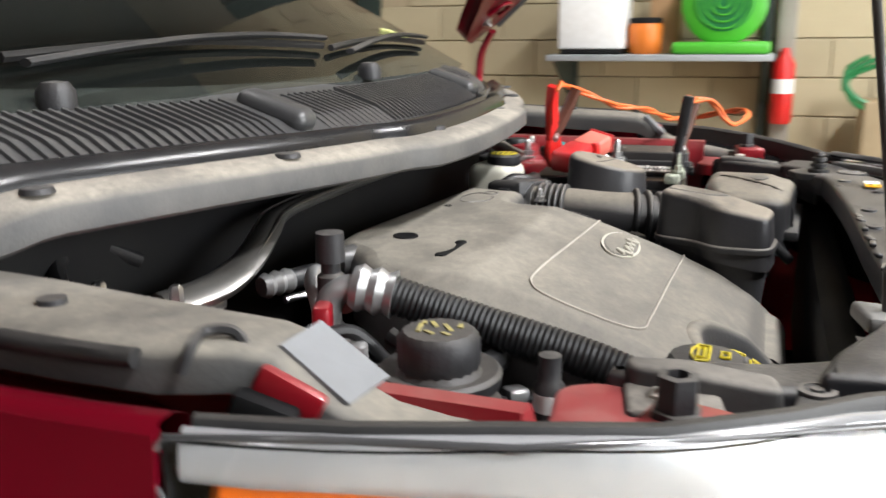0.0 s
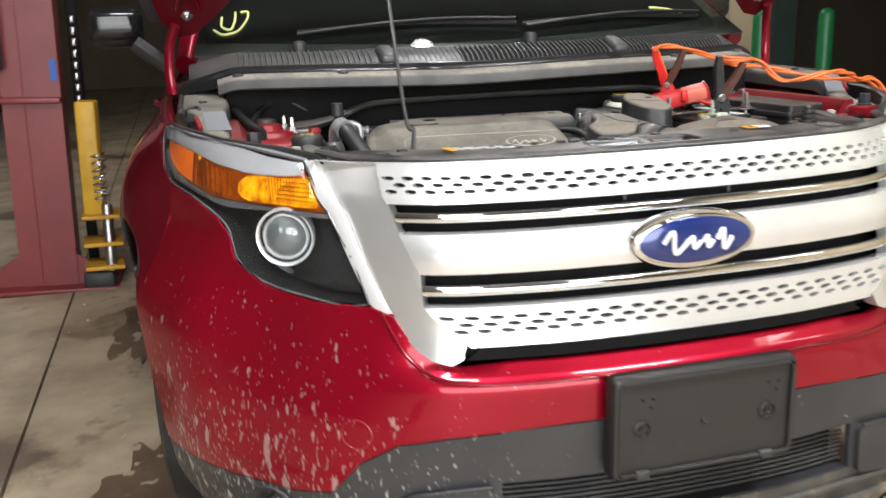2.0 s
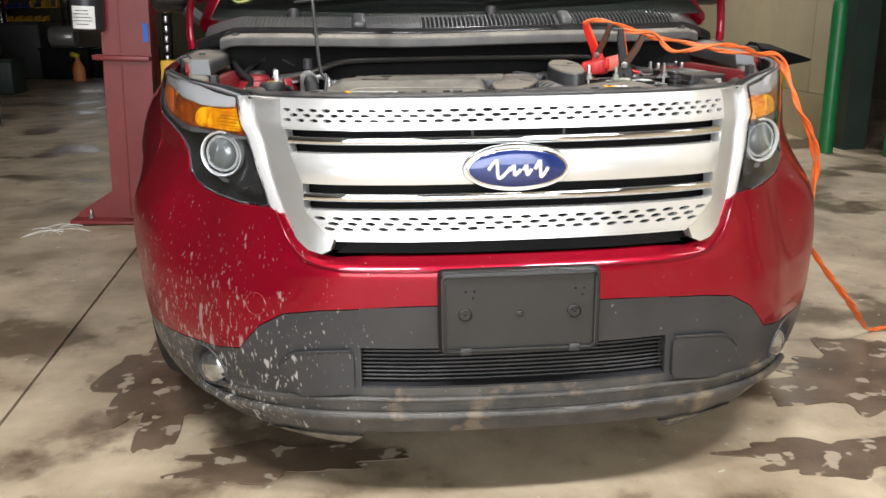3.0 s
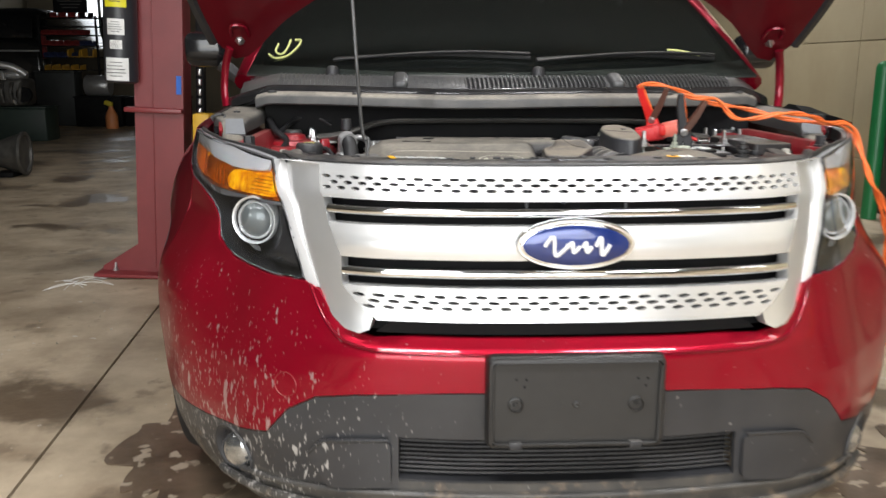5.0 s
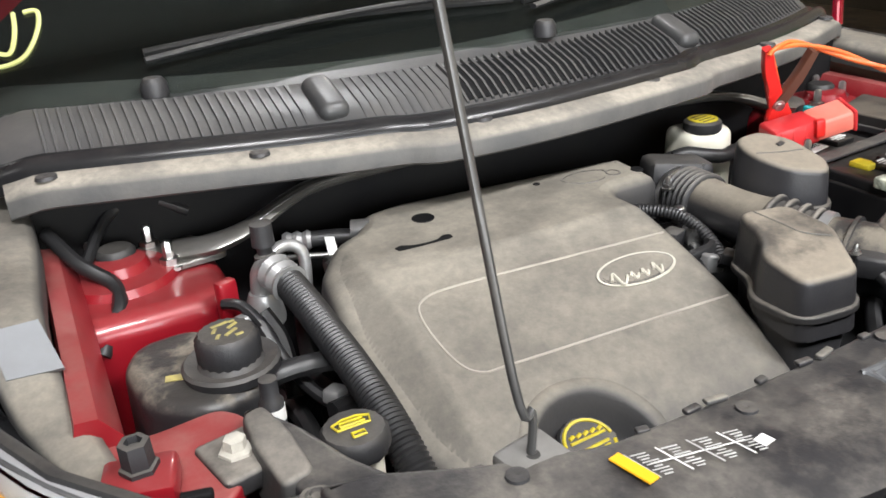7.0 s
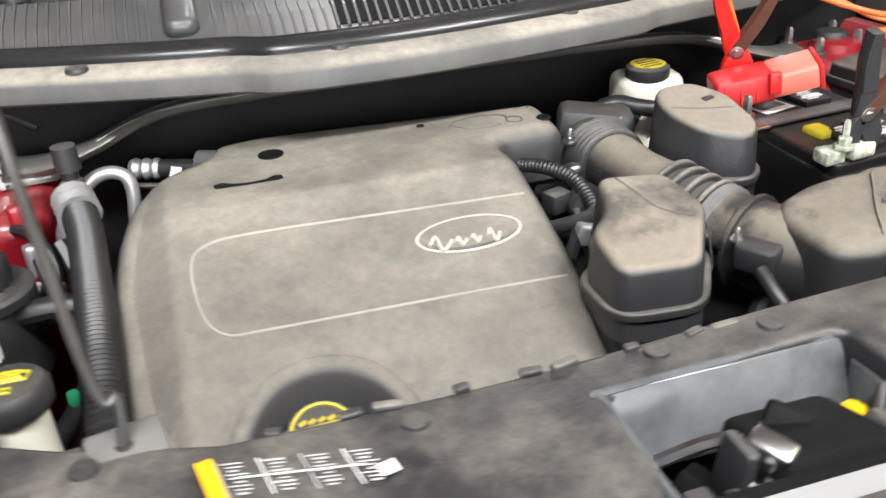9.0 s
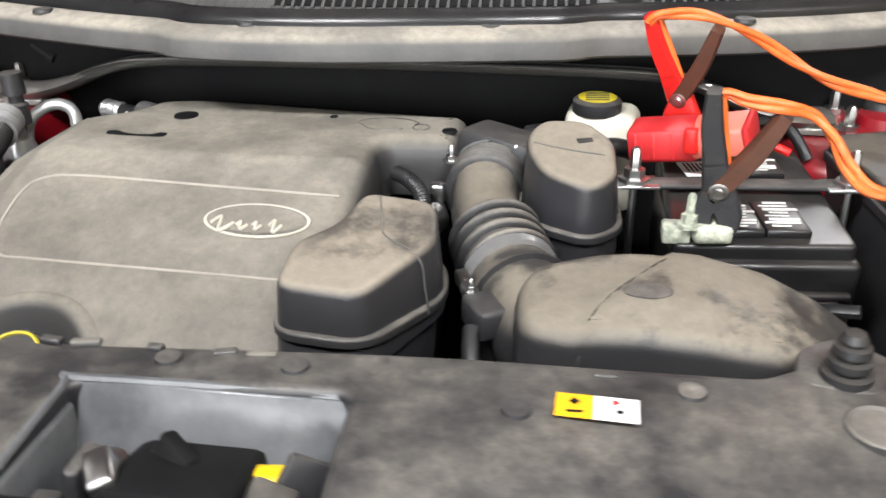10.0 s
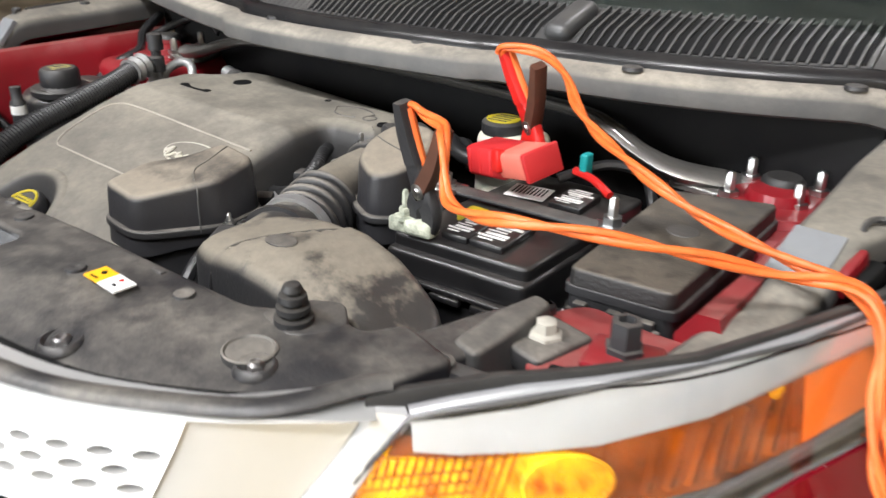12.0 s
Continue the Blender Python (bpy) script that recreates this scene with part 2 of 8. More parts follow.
def solo(name, bm, material, label, category, group="", kind="", smooth=45):
    return tagged(part(name, bm, material, None, "", smooth), label, category, group, kind)


def rbox(c, s, bev=0.006, rot=(0, 0, 0), taper=1.0, bm=None, seg=2):
    bm = bm or bmesh.new()
    made = bmesh.ops.create_cube(bm, size=1)["verts"]
    turn = Euler([radians(a) for a in rot]).to_matrix()
    for v in made:
        k = taper if v.co.z > 0 else 1.0
        v.co = Vector((v.co.x * s[0] * k, v.co.y * s[1] * k, v.co.z * s[2]))
    if bev:
        edges = list({e for v in made for e in v.link_edges})
        made = list({v for f in bmesh.ops.bevel(bm, geom=edges, offset=bev, segments=seg, affect="EDGES", profile=0.5)["faces"] for v in f.verts})
    for v in made:
        v.co = turn @ v.co + Vector(c)
    return bm


def catmull(pts, n=6, closed=False):
    P = [Vector(p) for p in pts]
    m, out = len(P), []
    for i in range(m if closed else m - 1):
        a, b, c, d = (P[(i + k) % m] if closed else P[min(max(i + k, 0), m - 1)] for k in (-1, 0, 1, 2))
        for j in range(n):
            t = j / n
            out.append(0.5 * (2 * b + (c - a) * t + (2 * a - 5 * b + 4 * c - d) * t * t + (3 * b - 3 * c + d - a) * t**3))
    return out if closed else out + [P[-1]]


def tube(pts, r, n=10, smooth=6, bm=None, flat=1.0, ribs=0.0, rib_step=0.012):
    """A swept tube; r is a radius or a list for the given points; flat squeezes it; ribs adds corrugation."""
    bm = bm or bmesh.new()
    path = catmull(pts, smooth) if smooth else [Vector(p) for p in pts]
    total = [0.0]
    for a, b in zip(path, path[1:]):
        total.append(total[-1] + (b - a).length)
    if ribs:
        count = max(4, int(total[-1] / rib_step * 2))
        fine = []
        for i in range(count + 1):
            s = total[-1] * i / count
            j = max(k for k in range(len(total)) if total[k] <= s + 1e-9)
            j = min(j, len(path) - 2)
            fine.append(path[j].lerp(path[j + 1], (s - total[j]) / max(total[j + 1] - total[j], 1e-9)))
        path = fine
    rings, up = [], Vector((0, 0, 1))
    for i, p in enumerate(path):
        d = (path[min(i + 1, len(path) - 1)] - path[max(i - 1, 0)]).normalized()
        if abs(d.dot(up)) > 0.9:
            up = Vector((0.3, 0.9, 0.1))
        side = d.cross(up).normalized()
        up = side.cross(d).normalized()
        if isinstance(r, (int, float)):
            rad = r
        else:
            f = i / max(len(path) - 1, 1) * (len(r) - 1)
            j = min(int(f), len(r) - 2)
            rad = r[j] + (r[j + 1] - r[j]) * (f - j)
        if ribs:
            rad += ribs * (0.5 if i % 2 else -0.5)
        rings.append([bm.verts.new(p + side * math.cos(a) * rad + up * math.sin(a) * rad * flat) for a in (2 * math.pi * k / n for k in range(n))])
    for a, b in zip(rings, rings[1:]):
        for k in range(n):
            bm.faces.new((a[k], a[(k + 1) % n], b[(k + 1) % n], b[k]))
    bm.faces.new(rings[0][::-1]), bm.faces.new(rings[-1])
    return bm


def lathe(c, prof, n=24, axis=(0, 0, 1), bm=None, knurl=0.0):
    """A turned body: prof is (radius, height) pairs along the axis."""
    bm = bm or bmesh.new()
    q = Vector((0, 0, 1)).rotation_difference(Vector(axis)).to_matrix()
    rings = []
    for r, h in prof:
        rings.append([bm.verts.new(Vector(c) + q @ Vector((math.cos(a) * rr, math.sin(a) * rr, h)))
                      for a, rr in ((2 * math.pi * k / n, r * (1 - (knurl if k % 2 else 0))) for k in range(n))])
    for a, b in zip(rings, rings[1:]):
        for k in range(n):
            bm.faces.new((a[k], a[(k + 1) % n], b[(k + 1) % n], b[k]))
    bm.faces.new(rings[0][::-1]), bm.faces.new(rings[-1])
    return bm


def nut(c, r=0.011, h=0.03, axis=(0, 0, 1), bm=None):
    bm = lathe(c, [(r * 1.5, 0), (r * 1.5, h * 0.15), (r, h * 0.16), (r, h * 0.5), (r * 0.55, h * 0.52), (r * 0.5, h * 1.2), (r * 0.3, h * 1.3)], 6, axis, bm)
    return bm


def loft(rings, bm=None, closed=True, caps=True):
    bm = bm or bmesh.new()
    R = [[bm.verts.new(p) for p in ring] for ring in rings]
    n = len(R[0])
    for a, b in zip(R, R[1:]):
        for k in range(n if closed else n - 1):
            bm.faces.new((a[k], a[(k + 1) % n], b[(k + 1) % n], b[k]))
    if caps and closed:
        bm.faces.new(R[0][::-1]), bm.faces.new(R[-1])
    return bm


def rounded(pts, r, n=4):
    """A closed outline in the plane with its corners rounded."""
    out, P = [], [Vector((p[0], p[1])) for p in pts]
    for i, b in enumerate(P):
        a, c = P[i - 1], P[(i + 1) % len(P)]
        k = min(r, (a - b).length * 0.45, (c - b).length * 0.45)
        s, e = b + (a - b).normalized() * k, b + (c - b).normalized() * k
        for j in range(n + 1):
            t = j / n
            out.append(s * (1 - t) ** 2 + b * 2 * t * (1 - t) + e * t * t)
    return out


def cut_sheet(outline, step):
    """A flat outline in (x, y), cut into a grid of small faces."""
    bm = bmesh.new()
    verts = [bm.verts.new((p[0], p[1], 0)) for p in outline]
    bm.faces.new(verts)
    for axis in (0, 1):
        lo, hi = min(p[axis] for p in outline), max(p[axis] for p in outline)
        st = step[axis] if isinstance(step, tuple) else step
        for i in range(1, int((hi - lo) / st) + 1):
            co, no = [0, 0, 0], [0, 0, 0]
            co[axis], no[axis] = lo + i * (hi - lo) / (int((hi - lo) / st) + 1), 1
            bmesh.ops.bisect_plane(bm, geom=bm.verts[:] + bm.edges[:] + bm.faces[:], plane_co=co, plane_no=no)
    return bm


def edge_distance(x, y, outline):
    best = 9.0
    for a, b in zip(outline, outline[1:] + outline[:1]):
        dx, dy = b[0] - a[0], b[1] - a[1]
        t = max(0.0, min(1.0, ((x - a[0]) * dx + (y - a[1]) * dy) / (dx * dx + dy * dy + 1e-12)))
        best = min(best, math.hypot(x - a[0] - t * dx, y - a[1] - t * dy))
    return best


# ---- the car's front skin: a plan curve, swollen by height ----
PLAN = [(0, 0), (0.15, 0.003), (0.3, 0.015), (0.47, 0.05), (0.6, 0.12), (0.7, 0.2), (0.76, 0.265), (0.85, 0.40), (0.934, 0.55), (1.0, 0.70),
        (1.062, 0.9), (1.105, 1.15), (1.118, 1.5), (1.12, 2.2), (1.12, 5.0)]
CURVE = [np.array(p[:2]) for p in catmull([(*p, 0) for p in PLAN], 12)]
CURVE = np.array(CURVE)
ARC = np.r_[0, np.cumsum(np.hypot(*np.diff(CURVE, axis=0).T))]
TANG = np.gradient(CURVE, axis=0)
TANG /= np.hypot(*TANG.T)[:, None]
SWELL_Z = [0.16, 0.20, 0.26, 0.33, 0.45, 0.58, 0.66, 0.70, 0.74, 0.82, 0.90, 1.0, 1.07, 1.12]
SWELL = [[-0.02, 0.02, 0.05, 0.05, 0.045, 0.05, 0.05, 0.035, 0.02, 0.01, 0, -0.03, -0.07, -0.115],
         [-0.02, 0.04, 0.07, 0.08, 0.09, 0.075, 0.055, 0.045, 0.035, 0.015, 0, -0.025, -0.065, -0.095],
         [0.0, 0.06, 0.09, 0.11, 0.125, 0.13, 0.125, 0.12, 0.105, 0.05, 0.01, 0, -0.01, -0.015],
         [0.0, 0.01, 0.03, 0.045, 0.07, 0.085, 0.09, 0.09, 0.088, 0.08, 0.068, 0.03, -0.03, -0.07]]


def ease(a, b, x):
    t = min(1.0, max(0.0, (x - a) / (b - a)))
    return t * t * (3 - 2 * t)


def skin(u, z, out=0.0):
    """The point of the car's skin at the arc u from its middle and the height z."""
    s, a = (-1 if u < 0 else 1), abs(u)
    x, y = np.interp(a, ARC, CURVE[:, 0]), np.interp(a, ARC, CURVE[:, 1])
    tx, ty = np.interp(a, ARC, TANG[:, 0]), np.interp(a, ARC, TANG[:, 1])
    g = [np.interp(z, SWELL_Z, row) for row in SWELL]
    w = ease(0.35, 0.75, a)
    d = g[0] * (1 - w) + g[1] * w
    w = ease(0.8, 1.12, a)
    d = d * (1 - w) + g[2] * w
    w = ease(1.25, 1.8, a)
    d = d * (1 - w) + g[3] * w + out
    return Vector((s * (x + ty * d), y - tx * d, z))


def panel(outline, out=0.0, thick=0.008, step=(0.035, 0.03), side=1, belly=0.0):
    """A pressed panel on the skin, from its outline in (arc, height)."""
    flat = [(side * p[0], p[1]) for p in outline]
    bm = cut_sheet(flat, step)
    front = list(bm.verts)
    back = bmesh.ops.duplicate(bm, geom=bm.faces[:])
    twin = back["vert_map"]
    edges = [e for e in bm.edges if e.is_boundary and e.verts[0] in set(front)]
    for e in edges:
        a, b = e.verts
        bm.faces.new((a, b, twin[b], twin[a]))
    for v in front:
        u, z = v.co.x, v.co.y
        b = belly * min(1.0, edge_distance(u, z, flat) / 0.03) if belly else 0.0
        o = out(abs(u), z) if callable(out) else out
        v.co, twin[v].co = skin(u, z, o + b), skin(u, z, o - thick)
    return bm


def both(outline):
    """The outline of one half, from the middle out and back, mirrored into a whole one."""
    return outline + [(-p[0], p[1]) for p in reversed(outline) if p[0] > 1e-6]

# ---- the hall ----
CONCRETE = mat("concrete_floor", (0.52, 0.425, 0.30), 0.5, 0, (0.25, 0.185, 0.12), 2.6, 0.95, 0.3, 40, stain=(0.105, 0.072, 0.045), stain_scale=1.35, stain_at=0.545, wet=0.26,
               speck=(0.5, 0.47, 0.4), speck_scale=22, speck_at=0.71)
CREAM = mat("cream_block", (0.82, 0.70, 0.45), 0.7, 0, (0.72, 0.60, 0.38), 2.5, 0.7, 0.3, 60, stain=(0.36, 0.3, 0.2), stain_scale=1.7, stain_at=0.66, per_piece=0.12)
MORTAR = mat("mortar", (0.42, 0.35, 0.23), 0.85, 0, (0.34, 0.28, 0.18), 8, 0.6)
# Tan set low: the hall's dimness is put into this wall colour.
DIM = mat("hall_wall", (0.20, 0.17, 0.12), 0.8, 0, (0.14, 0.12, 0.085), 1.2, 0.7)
ROOF = mat("ceiling_deck", (0.12, 0.12, 0.115), 0.7, 0.1, (0.09, 0.09, 0.088), 2, 0.6)
STEEL_GREEN = mat("dark_green_steel", (0.02, 0.035, 0.028), 0.5, 0, (0.012, 0.02, 0.017), 5, 0.6)
BOLLARD = mat("green_paint", (0.012, 0.17, 0.05), 0.4, 0, (0.01, 0.12, 0.035), 9, 0.6)
MAROON = mat("maroon_paint", (0.20, 0.028, 0.030), 0.42, 0, (0.15, 0.02, 0.022), 4, 0.7, 0.1, 60)
GLOW = mat("daylight_pane", (0.9, 0.95, 1.0), 0.4, emit=2.2)
TUBE_GLOW = mat("lamp_diffuser", (1.0, 0.95, 0.86), 0.4, emit=5.0)


def slab(name, lo, hi, material, label="", category="", parent=None, bev=0.0):
    c, s = [(a + b) / 2 for a, b in zip(lo, hi)], [b - a for a, b in zip(lo, hi)]
    ob = part(name, rbox(c, s, bev), material, parent)
    return tagged(ob, label, category, "", "" if parent else "structure")


X0, X1, Y0, Y1, TOP = -11.0, 4.0, -7.0, 24.0, 4.6
floor = slab("floor", (X0, Y0, -0.2), (X1 + 3, Y1, -0.03), MORTAR, "stained grey-tan concrete garage floor with damp patches", "floor")
# two pours with an open joint between them, slightly askew to the car
for name_, x_a, x_b in (("left", X0, -1), ("right", 1, X1 + 3)):
    jx = lambda y, s: -1.585 - 0.058 * (y - 0.4) + s * 0.006
    pts = [(x_a if name_ == "left" else jx(Y0, 1), Y0), (jx(Y0, -1) if name_ == "left" else x_b, Y0), (jx(Y1, -1) if name_ == "left" else x_b, Y1), (x_a if name_ == "left" else jx(Y1, 1), Y1)]
    part("floor_slab", loft([[(x, y, z) for x, y in pts] for z in (-0.1, 0.0)]), CONCRETE, floor, smooth=0)
slab("ceiling", (X0, Y0, TOP), (X1 + 3, Y1, TOP + 0.2), ROOF, "dark corrugated steel ceiling of a workshop", "ceiling")
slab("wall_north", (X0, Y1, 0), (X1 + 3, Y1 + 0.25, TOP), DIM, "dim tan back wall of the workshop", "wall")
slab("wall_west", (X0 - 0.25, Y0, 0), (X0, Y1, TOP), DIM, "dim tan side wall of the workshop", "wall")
# Unseen south wall; its door opening is added round the fill lamp.
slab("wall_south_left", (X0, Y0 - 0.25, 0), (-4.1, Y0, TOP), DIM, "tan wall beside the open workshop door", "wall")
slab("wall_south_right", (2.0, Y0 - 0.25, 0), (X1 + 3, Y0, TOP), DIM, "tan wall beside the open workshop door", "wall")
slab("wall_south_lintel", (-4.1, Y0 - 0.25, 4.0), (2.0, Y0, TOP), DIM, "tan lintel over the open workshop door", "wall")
slab("ground", (-60, -60, -0.25), (60, Y0, -0.02), mat("yard_asphalt", (0.06, 0.06, 0.06), 0.9, 0, (0.09, 0.09, 0.085), 3, 0.6), "grey asphalt yard outside the door", "ground")
# the side wall: block backing in two lengths, a dark passage between them
DOOR_A, DOOR_B = 2.95, 5.45
wall_near = slab("wall_east_near", (X1 + 0.012, Y0, 0), (X1 + 0.25, DOOR_A, TOP), MORTAR, "cream painted block wall behind the shelf", "wall")
wall_far = slab("wall_east_far", (X1 + 0.012, DOOR_B + 0.2, 0), (X1 + 0.25, Y1, TOP), MORTAR, "cream painted block wall with hairline joints", "wall")
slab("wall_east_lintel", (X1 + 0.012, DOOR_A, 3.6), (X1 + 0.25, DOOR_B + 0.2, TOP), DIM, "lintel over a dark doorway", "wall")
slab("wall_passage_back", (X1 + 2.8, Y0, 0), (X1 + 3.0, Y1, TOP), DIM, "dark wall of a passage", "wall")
slab("door_1_jamb", (X1 - 0.02, DOOR_B, 0), (X1 + 0.2, DOOR_B + 0.2, 3.6), STEEL_GREEN, "dark green steel door jamb", "door frame")
slab("door_1_jamb_near", (X1 - 0.02, DOOR_A, 0), (X1 + 0.2, DOOR_A + 0.16, 3.6), STEEL_GREEN, "dark green steel door jamb", "door frame")
slab("ceiling_beam", (X0, 8.6, TOP - 0.35), (X1, 8.85, TOP), STEEL_GREEN, "dark steel roof beam", "beam")

# bright panes in the back wall
window_1 = thing("window_1", (-9.3, Y1, 2.2), "bright daylit window in the back wall", "window", kind="structure")
for i in range(2):
    part("pane", rbox((-9.3 + i * 0.7, Y1 - 0.03, 3.1), (0.62, 0.02, 2.5), 0), GLOW, window_1)
    part("window_frame", rbox((-9.66 + i * 0.7, Y1 - 0.05, 3.1), (0.07, 0.06, 2.6), 0.005), STEEL_GREEN, window_1)

# Fixtures for the added fill lamps, out of view.
for lx, ly, watts in FILL_LIGHTS:
    fx = thing("ceiling_light", (lx / SCALE, ly / SCALE, 4.6), "unseen white strip light added under the ceiling as fill", "ceiling light", "strip lights")
    part("housing", rbox((lx / SCALE, ly / SCALE, 4.555), (1.45, 0.34, 0.09), 0.01), WHITE, fx)
    part("diffuser", rbox((lx / SCALE, ly / SCALE, 4.505), (1.38, 0.28, 0.02), 0.005), TUBE_GLOW, fx)
bay_lamp = thing("high_bay_lamp", (0.43, 2.903, 4.6), "round high bay lamp hung over the car", "ceiling light")
part("shade", lathe((0.43, 2.903, 4.21), [(0.15, 0), (0.145, 0.03), (0.09, 0.16), (0.06, 0.2), (0.001, 0.21)], 28), STEEL_GREEN, bay_lamp)
part("lens", lathe((0.43, 2.903, 4.2), [(0.11, 0), (0.11, 0.008), (0.001, 0.008)], 28), TUBE_GLOW, bay_lamp)
part("stem", tube([(0.43, 2.903, 4.41), (0.43, 2.903, 4.6)], 0.02, 10, 0), STEEL_GREEN, bay_lamp)

# ---- the car ----
car = thing("car", (0, 2.4, 0), "dark red sport utility vehicle with its hood propped open", "car")

# bumper, lower bumper and their inserts
HEAD_LOW = [(0.63, 0.806), (0.76, 0.805), (0.9, 0.82), (0.995, 0.856), (1.035, 0.905), (1.08, 0.935), (1.2, 0.966), (1.32, 0.982)]
ARCH = [(1.67 + 0.45 * math.cos(radians(a)), 0.40 + 0.45 * math.sin(radians(a))) for a in range(180, -1, -9)]
SEAM = (1.34, 0.40 + math.sqrt(0.45**2 - 0.33**2))
arch_front = [p for p in ARCH if p[0] < 1.335] + [SEAM]
arch_back = [SEAM] + [p for p in ARCH if p[0] > 1.345]
red_low = [(0, 0.582), (0.27, 0.577), (0.48, 0.563), (0.57, 0.546), (0.64, 0.505), (0.70, 0.432), (0.80, 0.412), (0.95, 0.398), (1.21, 0.39)]
red_top = [(0, 0.695), (0.36, 0.695), (0.45, 0.69), (0.50, 0.70), (0.545, 0.735), (0.585, 0.79), *HEAD_LOW]
bumper = part("front_bumper", panel(both(red_low + arch_front + red_top[::-1]), lambda u, z: -0.03 * ease(0.664, 0.70, z) * (1 - ease(0.42, 0.60, u)), 0.012, (0.035, 0.014)), RED_SPLASH, car, "dark red bumper spattered with dried white drops")
part("bumper_lip", tube([skin(u, z, 0.002) for u, z in [(-0.61, 0.80), (-0.56, 0.725), (-0.50, 0.683), (-0.40, 0.668), (-0.2, 0.667), (0, 0.667), (0.2, 0.667), (0.40, 0.668), (0.50, 0.683), (0.56, 0.725), (0.61, 0.80)]], 0.0035, 8), RED, bumper)
part("towing_eye_lid", tube([skin(-0.649 + 0.029 * math.cos(a), 0.561 + 0.029 * math.sin(a), 0.0005) for a in [2 * math.pi * k / 28 for k in range(29)]], 0.0011, 5, 1), RED_IN, bumper)
low_b = [(0, 0.225), (0.35, 0.222), (0.44, 0.165), (0.62, 0.165), (0.8, 0.17), (0.95, 0.19), (1.1, 0.24), (1.2, 0.29), (1.215, 0.388)]
hole_lo, hole_hi = 0.355, 0.462
side_piece = [(0.39, hole_lo), (0.39, 0.222), (0.44, 0.165), *low_b[3:], *[(p[0], p[1] - 0.003) for p in red_low[::-1][1:-2]], (0.39, 0.566), (0.39, hole_hi)]
valance = part("lower_bumper", panel(both([(0, hole_hi), (0.39, hole_hi), (0.39, 0.569), (0.27, 0.574), (0, 0.579)]), 0, 0.012), BUMPER_BLACK, car, "mud-streaked black plastic lower bumper")
part("lower_bumper_lip", panel(both([(0, 0.225), (0.39, 0.222), (0.39, hole_lo), (0, hole_lo)]), 0, 0.012), BUMPER_MUD, car)
FOG_U, FOG_Z, FOG_R = 0.84, 0.325, 0.07
arc_up = [(FOG_U + FOG_R * math.cos(radians(a)), FOG_Z + FOG_R * math.sin(radians(a))) for a in range(180, -1, -15)]
arc_low = [(FOG_U + FOG_R * math.cos(radians(a)), FOG_Z - FOG_R * math.sin(radians(a))) for a in range(0, 181, 15)]
k_end = side_piece.index((1.215, 0.388))
side_low = side_piece[:k_end] + [(1.205, FOG_Z)] + arc_low + [(0.39, FOG_Z)]
side_low = [p for p in side_low if p != (0.39, hole_lo)]
side_up = [(0.39, FOG_Z)] + arc_up + [(1.205, FOG_Z)] + side_piece[k_end:]
for sd in (1, -1):
    side = part("lower_bumper_side", panel(side_up, 0, 0.012, side=sd), BUMPER_BLACK, car, "black plastic bumper end with dried mud")
    part("lower_bumper_corner", panel(side_low, 0, 0.012, side=sd), BUMPER_MUD, side, "scuffed lower corner caked with mud")
    part("bumper_insert", panel(rounded([(0.405, 0.345), (0.54, 0.325), (0.585, 0.40), (0.545, 0.445), (0.405, 0.456)], 0.02), 0.012, 0.02, side=sd), BUMPER_BLACK, valance)
    part("insert_edge", tube([skin(sd * u, z, 0.013) for u, z in [(0.41, 0.459), (0.50, 0.453), (0.55, 0.442), (0.582, 0.408)]], 0.0035, 6, 5), BUMPER_BLACK, valance)
    ax = Vector((sd * 0.2, -1, 0)).normalized()
    across = Vector((0, 0, 1)).cross(ax).normalized()
    c = skin(sd * FOG_U, FOG_Z, -0.032)
    ring = lambda r, out: [skin(sd * (FOG_U + r * math.cos(a)), FOG_Z + r * math.sin(a), out) for a in (2 * math.pi * k / 32 for k in range(32))]
    flat_ring = lambda r, h: [c + ax * h + across * (sd * r * math.cos(a)) + Vector((0, 0, r * math.sin(a))) for a in (2 * math.pi * k / 32 for k in range(32))]
    fog = part("fog_light_ring", loft([ring(0.076, 0.001), ring(0.073, 0.006), ring(0.067, 0.003), ring(0.062, -0.012), flat_ring(0.058, 0.0), flat_ring(0.05, -0.012)], caps=False), BLACK, car)
    part("fog_light_bowl", lathe(c, [(0.05, -0.012), (0.052, 0.006), (0.05, 0.016), (0.043, 0.026), (0.03, 0.033), (0.015, 0.0365), (0.001, 0.037)], 32, ax), FOG, fog, "round clear fog light")
    part("fog_light_bezel", lathe(c, [(0.053, -0.01), (0.0575, 0.008), (0.055, 0.013), (0.051, 0.012)], 32, ax), BLACK, fog)
for sd in (1, -1):
    part("skid_tab", panel([(0.395, 0.205), (0.44, 0.160), (0.60, 0.162), (0.66, 0.19), (0.60, 0.205)], 0.006, 0.014, (0.03, 0.02), side=sd), MUD_PALE, valance, "pale dried mud on the lower lip")
part("lip_step", tube([skin(u, 0.28 - 0.02 * ease(0.4, 0.9, abs(u)), 0.008) for u in [i / 10 for i in range(-9, 10)]], 0.012, 8, 3), BUMPER_MUD, valance)
part("lip_edge", tube([skin(u, 0.325 - 0.03 * ease(0.4, 0.9, abs(u)), 0.004) for u in [i / 10 for i in range(-8, 9)]], 0.008, 8, 3), BUMPER_MUD, valance)
# Near-black sheet behind the slats, standing in for the intake's depth shade.
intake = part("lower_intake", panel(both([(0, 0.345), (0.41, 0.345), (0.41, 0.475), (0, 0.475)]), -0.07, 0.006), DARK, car)
